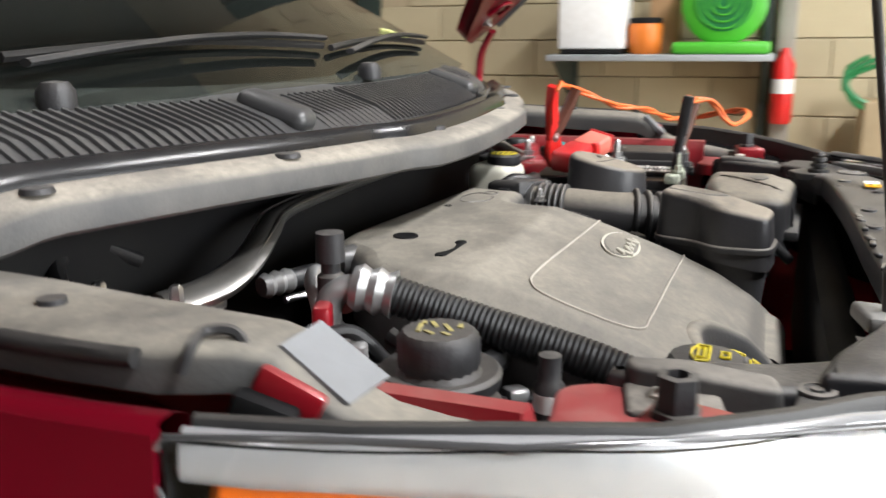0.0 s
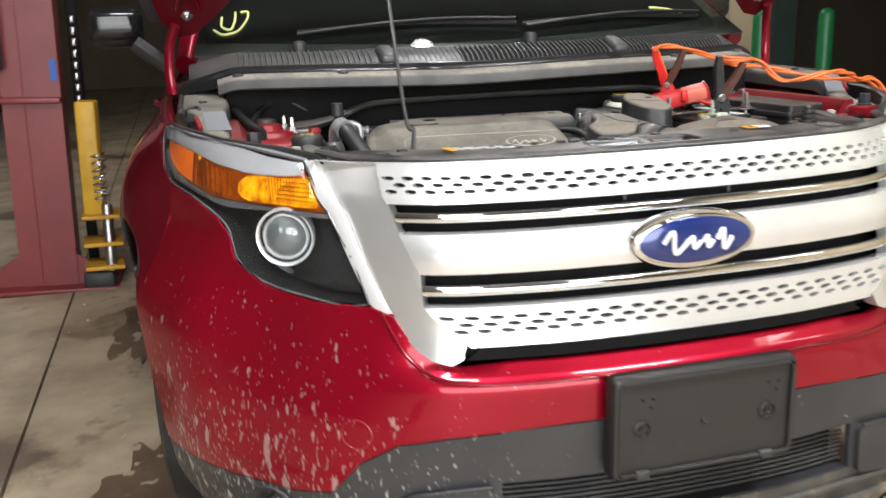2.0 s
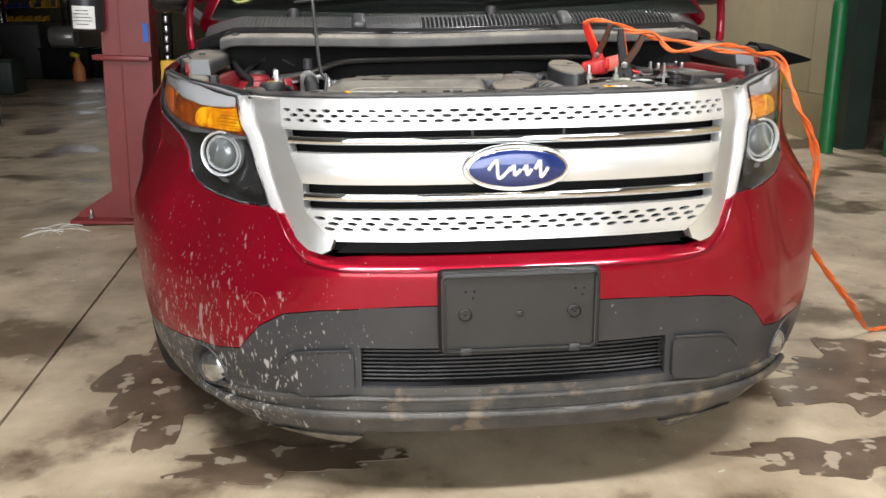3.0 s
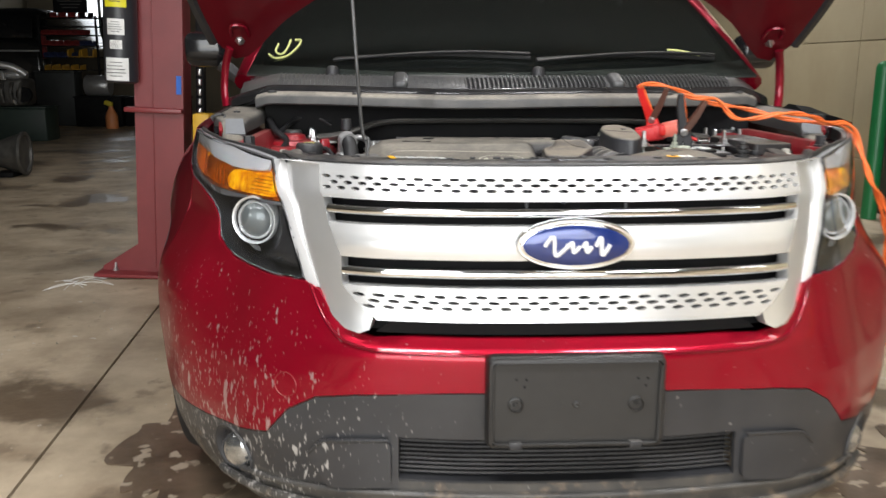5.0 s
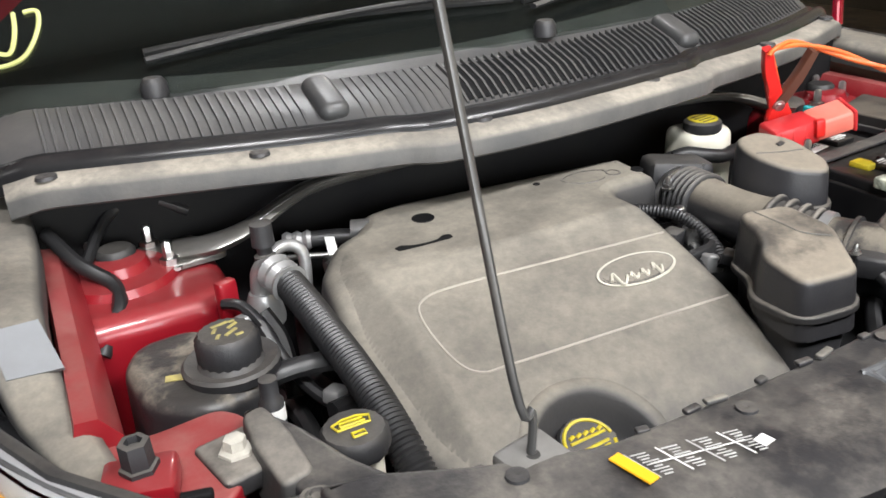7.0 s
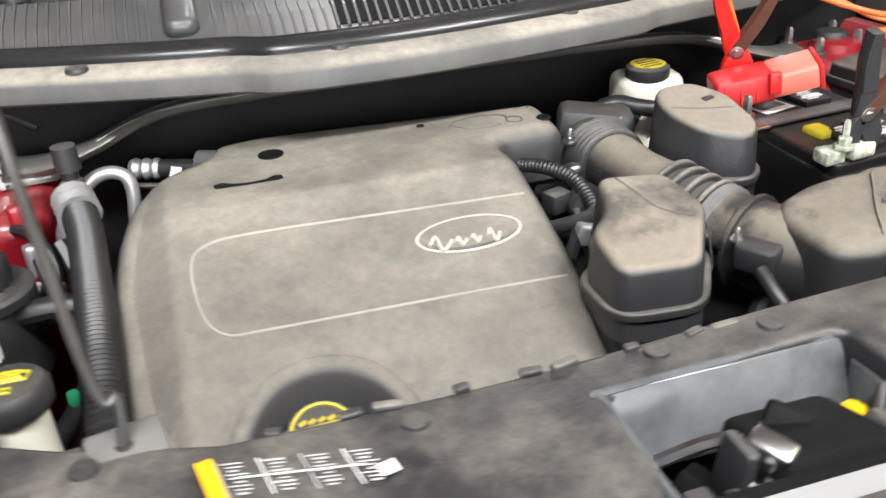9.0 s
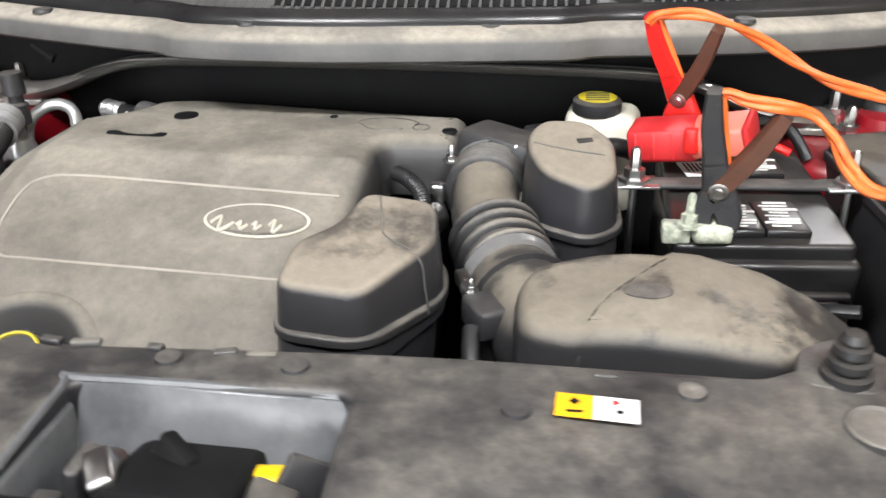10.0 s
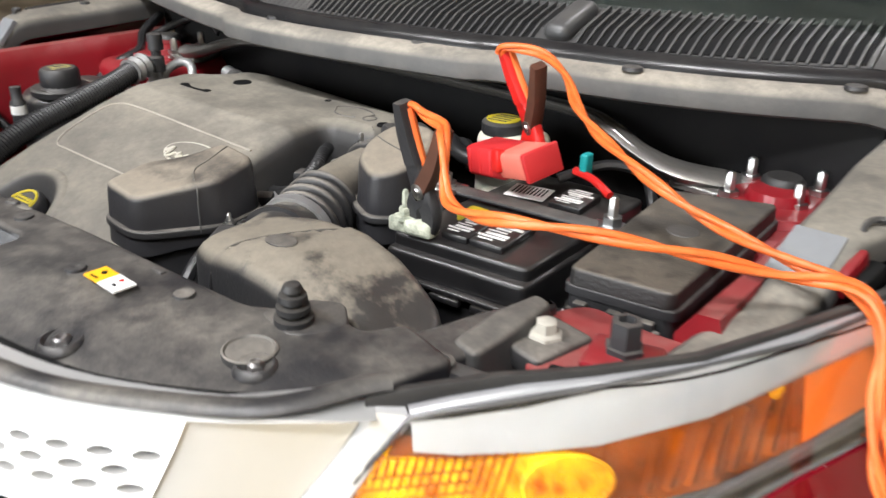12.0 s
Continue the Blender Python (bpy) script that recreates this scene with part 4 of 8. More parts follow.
part("rear_window", loft([[(-0.9, 4.85, 1.25), (0.9, 4.85, 1.25), (0.78, 4.5, 1.82), (-0.78, 4.5, 1.82)], [(-0.9, 4.83, 1.25), (0.9, 4.83, 1.25), (0.78, 4.48, 1.82), (-0.78, 4.48, 1.82)]]), DARK, car)
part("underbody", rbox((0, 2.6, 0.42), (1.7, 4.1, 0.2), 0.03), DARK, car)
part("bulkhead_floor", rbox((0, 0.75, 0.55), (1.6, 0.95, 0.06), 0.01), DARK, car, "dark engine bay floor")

# windscreen and cabin
def glass_grid(off):
    rings = []
    for k in range(9):
        t = k / 8
        half = 0.93 + (0.76 - 0.93) * t
        rings.append([((i / 8) * half, 1.165 + 0.11 * (i / 8) ** 2 * (1 - 0.3 * t) + 1.12 * t, 1.27 + 0.615 * t - 0.05 * t * t + off) for i in range(-8, 9)])
    return rings


top_g, low_g = glass_grid(0.0), glass_grid(-0.006)
bm = loft(top_g, closed=False)
loft(low_g, bm, closed=False)
windscreen = part("windscreen", bm, WINDSCREEN, car, "tinted curved windscreen with a chalk mark")
windscreen.visible_shadow = False
CHALK = mat("chalk_mark", (0.75, 0.78, 0.30), 0.9)


def on_glass(x, t, lift=0.004):
    i = x / (0.93 - 0.17 * t)
    return Vector((x, 1.165 + 0.11 * i * i * (1 - 0.3 * t) + 1.12 * t, 1.27 + 0.615 * t - 0.05 * t * t + lift))


part("chalk_mark", tube([on_glass(x, t) for x, t in [(-0.865, 0.113), (-0.837, 0.089), (-0.793, 0.105), (-0.761, 0.161), (-0.755, 0.201), (-0.777, 0.201)]], 0.004, 5, 6), CHALK, windscreen, "pale yellow chalk squiggle")
part("chalk_mark", tube([on_glass(x, t) for x, t in [(-0.837, 0.177), (-0.84, 0.129), (-0.815, 0.113), (-0.799, 0.153), (-0.793, 0.201)]], 0.004, 5, 6), CHALK, windscreen)
part("chalk_mark", tube([on_glass(x, t) for x, t in [(0.62, 0.15), (0.68, 0.14), (0.74, 0.115)]], 0.004, 5, 6), CHALK, windscreen)
dash = part("dashboard", rbox((0, 1.78, 1.22), (1.75, 0.7, 0.16), 0.05, (8, 0, 0)), DARK, car, "dark dashboard behind the windscreen")
part("steering_wheel", tube([(0.38 + 0.17 * math.cos(a), 2.02 + 0.06 * math.sin(a), 1.36 + 0.16 * math.sin(a)) for a in [2 * math.pi * k / 20 for k in range(21)]], 0.014, 8, 1), BLACK, dash)
SEAT = mat("seat_cloth", (0.05, 0.047, 0.042), 0.9, 0, (0.03, 0.028, 0.026), 30, 0.6)
for sx in (-0.4, 0.4):
    seat = part("seat_back", rbox((sx, 2.75, 1.2), (0.5, 0.16, 0.66), 0.06, (-12, 0, 0)), SEAT, car, "dark cloth front seat")
    part("headrest", rbox((sx, 2.85, 1.62), (0.27, 0.1, 0.18), 0.04, (-10, 0, 0)), SEAT, seat)
part("cabin_floor", rbox((0, 3.0, 0.75), (1.9, 3.2, 0.05), 0), DARK, car)

# hood: hinged at the cowl, raised at the front
HOOD_T = radians(45)


def hood_at(x, s, lift=0.0):
    y, z = 1.27 - s * math.cos(HOOD_T), 1.30 + s * math.sin(HOOD_T)
    crown = 0.05 * (1 - (x / 1.08) ** 2) + lift
    return Vector((x, y + crown * math.sin(HOOD_T), z + crown * math.cos(HOOD_T)))


def hood_half(s):
    return float(np.interp(s, [0, 0.1, 0.25, 0.4, 0.8, 1.05, 1.18, 1.24], [0.98, 1.03, 1.06, 1.075, 1.04, 0.95, 0.80, 0.62]))


def hood_rear(x):
    return float(np.interp(abs(x), [0, 0.6, 0.7, 0.8, 0.92, 1.08], [0.33, 0.31, 0.25, 0.17, 0.03, 0.0]))


outline = [(x, hood_rear(x)) for x in [i / 20 * 0.98 for i in range(-20, 21)]]
outline += [(hood_half(s), s) for s in [0.1, 0.25, 0.4, 0.6, 0.8, 1.05, 1.18, 1.24]]
outline += [(x, 1.24 + 0.05 * (1 - (x / 0.62) ** 2)) for x in [0.4, 0.2, 0, -0.2, -0.4]]
outline += [(-hood_half(s), s) for s in [1.24, 1.18, 1.05, 0.8, 0.6, 0.4, 0.25, 0.1]]


def hood_sheet(pts, lift, thick, step=0.08):
    bm = cut_sheet(pts, step)
    front = list(bm.verts)
    twin = bmesh.ops.duplicate(bm, geom=bm.faces[:])["vert_map"]
    fs = set(front)
    for e in [e for e in bm.edges if e.is_boundary and e.verts[0] in fs]:
        a, b = e.verts
        bm.faces.new((a, b, twin[b], twin[a]))
    for v in front:
        x, s = v.co.x, v.co.y
        v.co, twin[v].co = hood_at(x, s, lift), hood_at(x, s, lift - thick)
    return bm


hood = part("hood", hood_sheet(outline, 0.05, 0.025), RED, car, "raised dark red hood")
frame_in = [(x * 0.985, s + (0.004 if s < 0.6 else -0.012)) for x, s in outline]
# The body's red made darker: the underside's shade is in this base colour.
part("hood_inner_frame", hood_sheet(frame_in, 0.024, 0.022), mat("shaded_red_paint", (0.10, 0.003, 0.007), 0.4, 0.1, (0.07, 0.003, 0.006), 5, 0.7, coat=0.3, spec=0.2), hood, "red pressed inner hood frame")
liner = rounded([(-0.62, 0.47), (0.62, 0.47), (0.86, 0.36), (0.93, 0.42), (0.90, 0.9), (0.72, 1.12), (-0.72, 1.12), (-0.90, 0.9), (-0.93, 0.42), (-0.86, 0.36)], 0.06)
part("hood_liner", hood_sheet(liner, 0.001, 0.012), mat("felt_liner", (0.012, 0.012, 0.012), 0.95, 0, (0.025, 0.025, 0.025), 60, 0.6, 0.4, 300), hood, "black felt hood liner")
for sd in (1, -1):
    part("hood_side_seal", tube([hood_at(sd * (hood_half(s) - 0.004), s, 0.012) for s in (0.1, 0.3, 0.5, 0.8, 1.05)], 0.02, 6, 4), RUBBER, hood)
    hinge = part("hood_hinge", tube([(sd * 1.0, 1.24, 1.16), (sd * 1.005, 1.25, 1.22), (sd * 0.995, 1.24, 1.30), (sd * 0.97, 1.20, 1.36)], 0.015, 8, 5, flat=0.6), RED, car, "bare red hood hinge arm")
    part("hinge_bolt", nut((sd * 0.935, 1.205, 1.385), 0.012, 0.014, (0, -0.7, -0.7)), STEEL, hinge)
    part("hood_bracket", tube([(sd * 0.90, 1.19, 1.40), (sd * 0.91, 1.15, 1.43), (sd * 0.95, 1.14, 1.43), (sd * 0.96, 1.18, 1.40)], 0.006, 6), RED, hinge)
GUTTER_GREY = mat("dusty_bracket", (0.2, 0.195, 0.185), 0.6, 0.2, (0.13, 0.125, 0.115), 30, 0.7)
rod = part("prop_rod", tube([(-0.472, 0.331, 1.078), (-0.468, 0.334, 1.12), (-0.485, 0.337, 1.16), (-0.512, 0.405, 1.56), (-0.555, 0.485, 2.02), (-0.56, 0.47, 2.05)], 0.0045, 8, 6), mat("rod_steel", (0.10, 0.10, 0.10), 0.4, 0.6, (0.05, 0.05, 0.05), 20, 0.5), car, "thin dark steel hood prop rod")
part("rod_foot", rbox((-0.47, 0.332, 1.069), (0.062, 0.05, 0.018), 0.006, (6, 0, 12)), GUTTER_GREY, rod, "dusty grey bracket at the rod's foot")
part("rod_grommet", lathe((-0.472, 0.331, 1.07), [(0.014, 0), (0.012, 0.006), (0.007, 0.008), (0.001, 0.008)], 14), RUBBER, rod)

# cowl: rail, seal and vent panel across the car
def cowl_y(x):
    return 0.893 + 0.036 * x + 0.25 * x * x


def cowl_loft(section, x0, x1, n=84, drop=0.0):
    rings = []
    for i in range(n + 1):
        x = x0 + (x1 - x0) * i / n
        wave = 0.006 * math.sin(x * 7.0)
        tail = max(0.0, abs(x) - 0.82)
        jog = 0.006 - 0.021 * (1 - ease(0.27, 0.325, abs(x)))
        rings.append([(x, cowl_y(x) + dy + wave * 0.5 + (jog if dy < 0.1 else 0) + 3.0 * tail * tail, z + wave * (0.4 if dy < 0.1 else 0) - drop * x * x - 0.28 * tail) for dy, z in section])
    return loft(rings, closed=True)


SEAL = mat("glossy_rubber", (0.01, 0.01, 0.011), 0.24, 0, (0.02, 0.02, 0.021), 14, 0.6, spec=0.3, dust=TAN, dust_amount=0.05)
cowl = part("cowl_rail", cowl_loft([(0.002, 1.17), (-0.003, 1.174), (-0.003, 1.197), (0.003, 1.204), (0.03, 1.212), (0.042, 1.213), (0.042, 1.186), (0.02, 1.17)], -0.868, 0.868, drop=-0.006), RAIL, car, "dusty grey cowl rail across the engine bay")
part("cowl_seal", cowl_loft([(0.038, 1.195), (0.040, 1.214), (0.047, 1.227), (0.057, 1.232), (0.067, 1.227), (0.072, 1.216), (0.077, 1.221), (0.084, 1.229), (0.092, 1.225), (0.097, 1.21), (0.09, 1.195)], -0.995, 0.995, drop=-0.008), SEAL, cowl, "black rubber hood seal")
vent_sec = [(0.088, 1.212), (0.10, 1.218), (0.135, 1.24), (0.205, 1.264), (0.222, 1.264), (0.228, 1.25), (0.25, 1.255), (0.30, 1.275), (0.30, 1.2), (0.10, 1.18)]
cowl_panel = part("cowl_panel", cowl_loft(vent_sec, -0.95, 0.95, drop=-0.015), COWL, car, "black ribbed cowl vent panel")
# Near-black strips laid between the ribs as the shade of the vents.
for xa, xb in ((-0.165, 0.318), (0.395, 0.79)):
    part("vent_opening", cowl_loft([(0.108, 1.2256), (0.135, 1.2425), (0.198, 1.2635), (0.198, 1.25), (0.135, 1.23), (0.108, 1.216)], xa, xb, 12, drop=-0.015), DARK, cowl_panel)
ribs = {}
for i in range(104):
    x = -0.80 + i * 0.0155
    if abs(x + 0.382) < 0.035 or abs(x - 0.357) < 0.035:
        continue
    y, blind = cowl_y(x), x < -0.165
    if blind not in ribs:
        tall = 0.0045 if blind else 0.008
        bm = loft([[(x + dx, y + dy, z + dz) for dx, dz in ((-0.0028, 0), (-0.0022, tall), (0.0022, tall), (0.0028, 0))] for dy, z in ((0.10, 1.216), (0.135, 1.239), (0.17, 1.2515), (0.208, 1.2635))], None)
        for v in bm.verts:
            v.co.z += 0.015 * x * x
        ribs[blind] = (part("vent_rib", bm, COWL, cowl_panel, smooth=0).data, x, y)
    else:
        data, rx, ry = ribs[blind]
        ob = new("vent_rib", data)
        ob.parent, ob.location = cowl_panel, (SCALE * (x - rx), SCALE * (y - ry), SCALE * 0.015 * (x * x - rx ** 2))
for nx in (-0.382, 0.357):
    part("vent_notch", rbox((nx, cowl_y(nx) + 0.158, 1.252), (0.05, 0.11, 0.034), 0.0165, (18, 0, 0), seg=5), COWL, cowl_panel)
for px in (-0.81, -0.525, -0.178, 0.169, 0.518, 0.80):
    part("push_plug", lathe((px, cowl_y(px) + 0.030, 1.2105 + 0.006 * px * px), [(0.016, 0), (0.014, 0.005), (0.006, 0.006), (0.001, 0.003)], 16), BLACK, cowl)
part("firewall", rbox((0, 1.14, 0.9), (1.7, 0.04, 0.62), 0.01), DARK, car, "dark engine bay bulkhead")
for wx, tip, ty in ((-0.62, 0.08, 0.05), (0.10, 0.78, 0.05)):
    wiper = part("wiper_arm", tube([on_glass(wx + (tip - wx) * t, 0.035 + 0.05 * math.sin(t * 2.2), 0.03) for t in (0, 0.25, 0.5, 0.75, 1)], 0.009, 8, 4, flat=0.6), BLACK, car, "black windscreen wiper arm")
    part("wiper_blade", tube([on_glass(wx + (tip - wx) * t - 0.03, 0.07 + 0.03 * math.sin(t * 2.6), 0.012) for t in (0.05, 0.3, 0.6, 1.05)], 0.007, 6, 4), RUBBER, wiper)
    part("wiper_pivot", lathe(on_glass(wx, 0.0, 0.0), [(0.022, 0), (0.022, 0.02), (0.015, 0.03), (0.001, 0.032)], 16), BLACK, wiper)

# ---- engine bay ----
def inset(outline, d):
    n = len(outline)
    area = sum(outline[i - 1][0] * outline[i][1] - outline[i][0] * outline[i - 1][1] for i in range(n))
    sgn = 1 if area > 0 else -1
    out = []
    for i in range(n):
        (ax, ay), (bx, by), (cx, cy) = outline[i - 1], outline[i], outline[(i + 1) % n]
        nx, ny = -(cy - ay) * sgn, (cx - ax) * sgn
        k = math.hypot(nx, ny) or 1.0
        out.append((bx + nx / k * d, by + ny / k * d))
    return out


def cover(outline, height, r=0.015, depth=0.06, step=0.03, draft=0.0, corner=0.03, bm=None):
    """A moulded lid: a top surface height(x, y) with a rolled shoulder and a skirt that may flare."""
    pts = [(p[0], p[1]) for p in (rounded(outline, corner, 5) if corner else outline)]
    dense = []
    for a, b in zip(pts, pts[1:] + pts[:1]):
        k = max(1, int(math.hypot(b[0] - a[0], b[1] - a[1]) / step))
        dense += [(a[0] + (b[0] - a[0]) * j / k, a[1] + (b[1] - a[1]) * j / k) for j in range(k)]
    top = inset(dense, r)
    new_bm = cut_sheet(top, step)
    for v in new_bm.verts:
        v.co.z = height(v.co.x, v.co.y)
    rings = []
    for k in range(5):
        a = math.pi / 2 * k / 4
        rings.append([(x, y, height(tx, ty) - r * (1 - math.cos(a))) for (x, y), (tx, ty) in zip(inset(dense, r * (1 - math.sin(a))), top)])
    flare = inset(dense, -draft)
    rings.append([(x, y, height(tx, ty) - r - depth) for (x, y), (tx, ty) in zip(flare, top)])
    loft(rings, new_bm, closed=True, caps=False)
    bmesh.ops.remove_doubles(new_bm, verts=new_bm.verts, dist=0.0004)
    return new_bm


def const(z):
    return lambda x, y: z


GUTTER_DARK = mat("dusty_block_plastic", (0.03, 0.03, 0.031), 0.5, 0, (0.05, 0.048, 0.045), 9, 0.7, 0.12, 180, dust=TAN, dust_amount=0.6, dust_least=0.4)
GUTTER = mat("grey_gutter_plastic", (0.05, 0.05, 0.05), 0.55, 0, (0.075, 0.072, 0.066), 9, 0.7, 0.12, 180, dust=(0.27, 0.245, 0.20), dust_amount=0.85, dust_least=0.5)
RED_DUSTY = mat("red_paint_dust_film", (0.25, 0.007, 0.014), 0.4, 0, (0.19, 0.006, 0.01), 9, 0.7, coat=0.2, dust=(0.33, 0.17, 0.145), dust_amount=0.5, dust_least=0.55, dust_scale=12.0)
BOLT_WHITE = mat("dirty_white_plastic", (0.5, 0.48, 0.42), 0.5, 0, (0.32, 0.3, 0.26), 40, 0.8)
# inner panels and strut towers
for sd in (1, -1):
    part("inner_apron", loft([[(sd * x, y, z) for x, z in ((0.845, 1.09), (0.822, 1.088), (0.802, 1.06), (0.80, 0.9), (0.80, 0.6), (0.82, 0.6), (0.83, 1.05), (0.85, 1.07))] for y in (0.60, 0.66, 0.8, 1.0, 1.15)]), RED_DUSTY, car, "dusty red inner fender panel")
    tower = part("strut_tower", cover([(sd * x, y) for x, y in [(0.85, 0.90), (0.85, 1.17), (0.60, 1.17), (0.60, 0.93), (0.64, 0.90)]], const(1.045), 0.03, 0.34, 0.05, 0.02, 0.05), RED_IN, car, "red strut tower in the engine bay")
    part("strut_cap", lathe((sd * 0.745, 1.045, 1.045), [(0.085, 0), (0.08, 0.012), (0.045, 0.016), (0.04, 0.03), (0.02, 0.036), (0.001, 0.036)], 28), RED_IN, tower)
    part("strut_rod", lathe((sd * 0.745, 1.06, 1.072), [(0.03, 0), (0.03, 0.012), (0.024, 0.018), (0.001, 0.018)], 18), RUBBER, tower)
    for nx, ny in ((0.686, 1.015), (0.685, 1.10), (0.778, 1.03), (0.783, 1.105)) if sd > 0 else ((0.778, 1.095), (0.674, 1.027), (0.69, 1.115)):
        part("strut_nut", nut((sd * nx, ny, 1.05), 0.015, 0.034), STEEL, tower, "zinc-plated nut on a stud")
    # dusty plastic gutter between fender and bay
    rows = []
    for y, xo, xi, z in [(0.48, 0.83, 0.803, 1.062), (0.54, 0.858, 0.808, 1.066), (0.60, 0.882, 0.82, 1.074), (0.65, 0.899, 0.836, 1.083), (0.69, 0.908, 0.843, 1.092), (0.712, 0.913, 0.846, 1.104), (0.735, 0.918, 0.849, 1.125), (0.753, 0.922, 0.85, 1.14), (0.775, 0.935, 0.85, 1.146), (0.82, 0.957, 0.85, 1.148), (0.9, 0.963, 0.846, 1.15), (1.0, 0.966, 0.842, 1.154), (1.2, 0.97, 0.845, 1.161), (1.5, 0.975, 0.85, 1.17)]:
        w = xo - xi
        rows.append([(sd * x, y, z + dz) for x, dz in ((xo, -0.03), (xo, -0.006), (xo - 0.006, 0.0), (xo - 0.3 * w, 0.002), (xi + 0.3 * w, 0.001), (xi + 0.012, -0.002), (xi + 0.003, -0.009), (xi, -0.022), (xi, -0.045), (xi + 0.006, -0.045), (xi + 0.008, -0.03))])
    part("gutter_seal", tube([(sd * (xo + 0.004), y, zo + 0.004) for y, xo, zo in [(0.83, 0.957, 1.140), (0.9, 0.963, 1.142), (1.1, 0.968, 1.148), (1.3, 0.973, 1.155), (1.5, 0.977, 1.162)]], 0.0075, 8, 3), RUBBER, car)
    gutter = part("fender_gutter", loft(rows), GUTTER, car, "dusty grey plastic cover along the fender")
    pad_top = [(0.908, 0.753, 1.144), (0.856, 0.751, 1.145), (0.842, 0.703, 1.102), (0.901, 0.706, 1.104)]
    part("gutter_patch", loft([[(sd * x, y + dy, z + dz) for x, y, z in pad_top] for dy, dz in ((0.006, -0.006), (-0.0005, 0.0005))]), mat("grey_pad", (0.17, 0.178, 0.188), 0.6, 0, (0.13, 0.13, 0.135), 20, 0.5), gutter, "plain grey pad")
    for y in (0.95, 1.2):
        part("push_plug", lathe((sd * 0.91, y, 1.154), [(0.012, -0.01), (0.011, 0.004), (0.001, 0.005)], 12), BLACK, gutter)
    # fender tip bracket behind the headlight
    part("fender_bracket", rbox((sd * 0.921, 0.742, 1.112), (0.012, 0.05, 0.03), 0.004, (28, 0, sd * -12)), RED_IN, car)
    part("fender_clip", tube([(sd * 0.955, 0.80, 1.135), (sd * 0.948, 0.795, 1.152), (sd * 0.927, 0.80, 1.155), (sd * 0.916, 0.782, 1.152), (sd * 0.919, 0.768, 1.13)], 0.004, 6), BLACK, car)
    # Solid near-black box that stands for the shade in the gap.
    part("fender_gap", rbox((sd * 0.935, 0.752, 1.104), (0.018, 0.045, 0.024), 0.004, (20, 0, sd * -14)), DARK, car)
    # headlight mount: red bracket, bolts, black blocks
    br = part("lamp_bracket", cover([(sd * x, y) for x, y in [(0.86, 0.535), (0.80, 0.455), (0.72, 0.45), (0.675, 0.57), (0.70, 0.61), (0.77, 0.60), (0.85, 0.605)]], const(1.052), 0.006, 0.02, 0.04, 0, 0.02), RED_DUSTY, car, "dusty red headlight mounting bracket")
    part("bracket_tab", rbox((sd * 0.80, 0.495, 1.068), (0.07, 0.06, 0.03), 0.006, (0, 0, sd * 14)), RED_IN, br)
    # Slot drawn as a near-black bar, its shade in the colour.
    part("bracket_slot", rbox((sd * 0.77, 0.47, 1.055), (0.06, 0.012, 0.012), 0.003, (0, 0, sd * 14)), DARK, br)
    part("bracket_bolt", lathe((sd * 0.797, 0.50, 1.080), [(0.019, 0), (0.019, 0.008), (0.0155, 0.009), (0.015, 0.034), (0.009, 0.035), (0.008, 0.028), (0.001, 0.028)], 6), BLACK, br)
    part("lamp_base", rbox((sd * 0.706, 0.51, 1.045), (0.062, 0.08, 0.026), 0.006, (0, 0, sd * -12)), BAY, car)
    part("lamp_bolt", lathe((sd * 0.706, 0.512, 1.057), [(0.019, 0), (0.018, 0.004), (0.012, 0.006), (0.0115, 0.017), (0.007, 0.019), (0.001, 0.019)], 6), BOLT_WHITE, car, "plastic adjuster bolt by the headlight")
    part("cover_wing", cover([(sd * x, y) for x, y in [(0.50, 0.352), (0.576, 0.378), (0.612, 0.44), (0.638, 0.51), (0.656, 0.545), (0.684, 0.574), (0.688, 0.50), (0.676, 0.44), (0.664, 0.39), (0.60, 0.345)]], lambda x, y: 1.062 + 0.004 * ease(0.4, 0.5, y), 0.009, 0.05, 0.02, 0.003, 0.012), COVER_DARK, car, "dusty black end of the radiator cover")
    part("lamp_block", cover([(sd * x, y) for x, y in [(0.648, 0.432), (0.684, 0.424), (0.692, 0.49), (0.69, 0.55), (0.664, 0.558), (0.652, 0.50)]], lambda x, y: 1.066 + 0.008 * ease(0.42, 0.52, y), 0.007, 0.045, 0.018, 0.006, 0.012), GUTTER_DARK, car, "dusty rib at the end of the radiator cover")
    part("lamp_clip", rbox((sd * 0.69, 0.408, 1.052), (0.075, 0.022, 0.014), 0.005, (0, 0, sd * 8)), BLACK, car)
    part("clip_screw", lathe((sd * 0.66, 0.400, 1.056), [(0.017, 0), (0.016, 0.006), (0.011, 0.007), (0.0095, 0.004), (0.006, 0.004), (0.005, 0.007), (0.001, 0.007)], 18), GUTTER_DARK, car)
    # rubber strip along the back of the headlight
    strip = []
    for u, z in [(0.80, 1.074), (0.84, 1.078), (0.92, 1.087), (1.0, 1.093), (1.1, 1.100), (1.2, 1.107), (1.3, 1.110), (1.4, 1.112)]:
        strip.append([skin(sd * u, z, o) + Vector((0, 0, dz)) for o, dz in ((-0.015, 0.002), (-0.018, 0.008), (-0.025, 0.0085), (-0.032, 0.003), (-0.032, -0.03), (-0.018, -0.03))])
    part("lamp_seal", loft(strip), RUBBER, car, "black rubber strip behind the headlight")
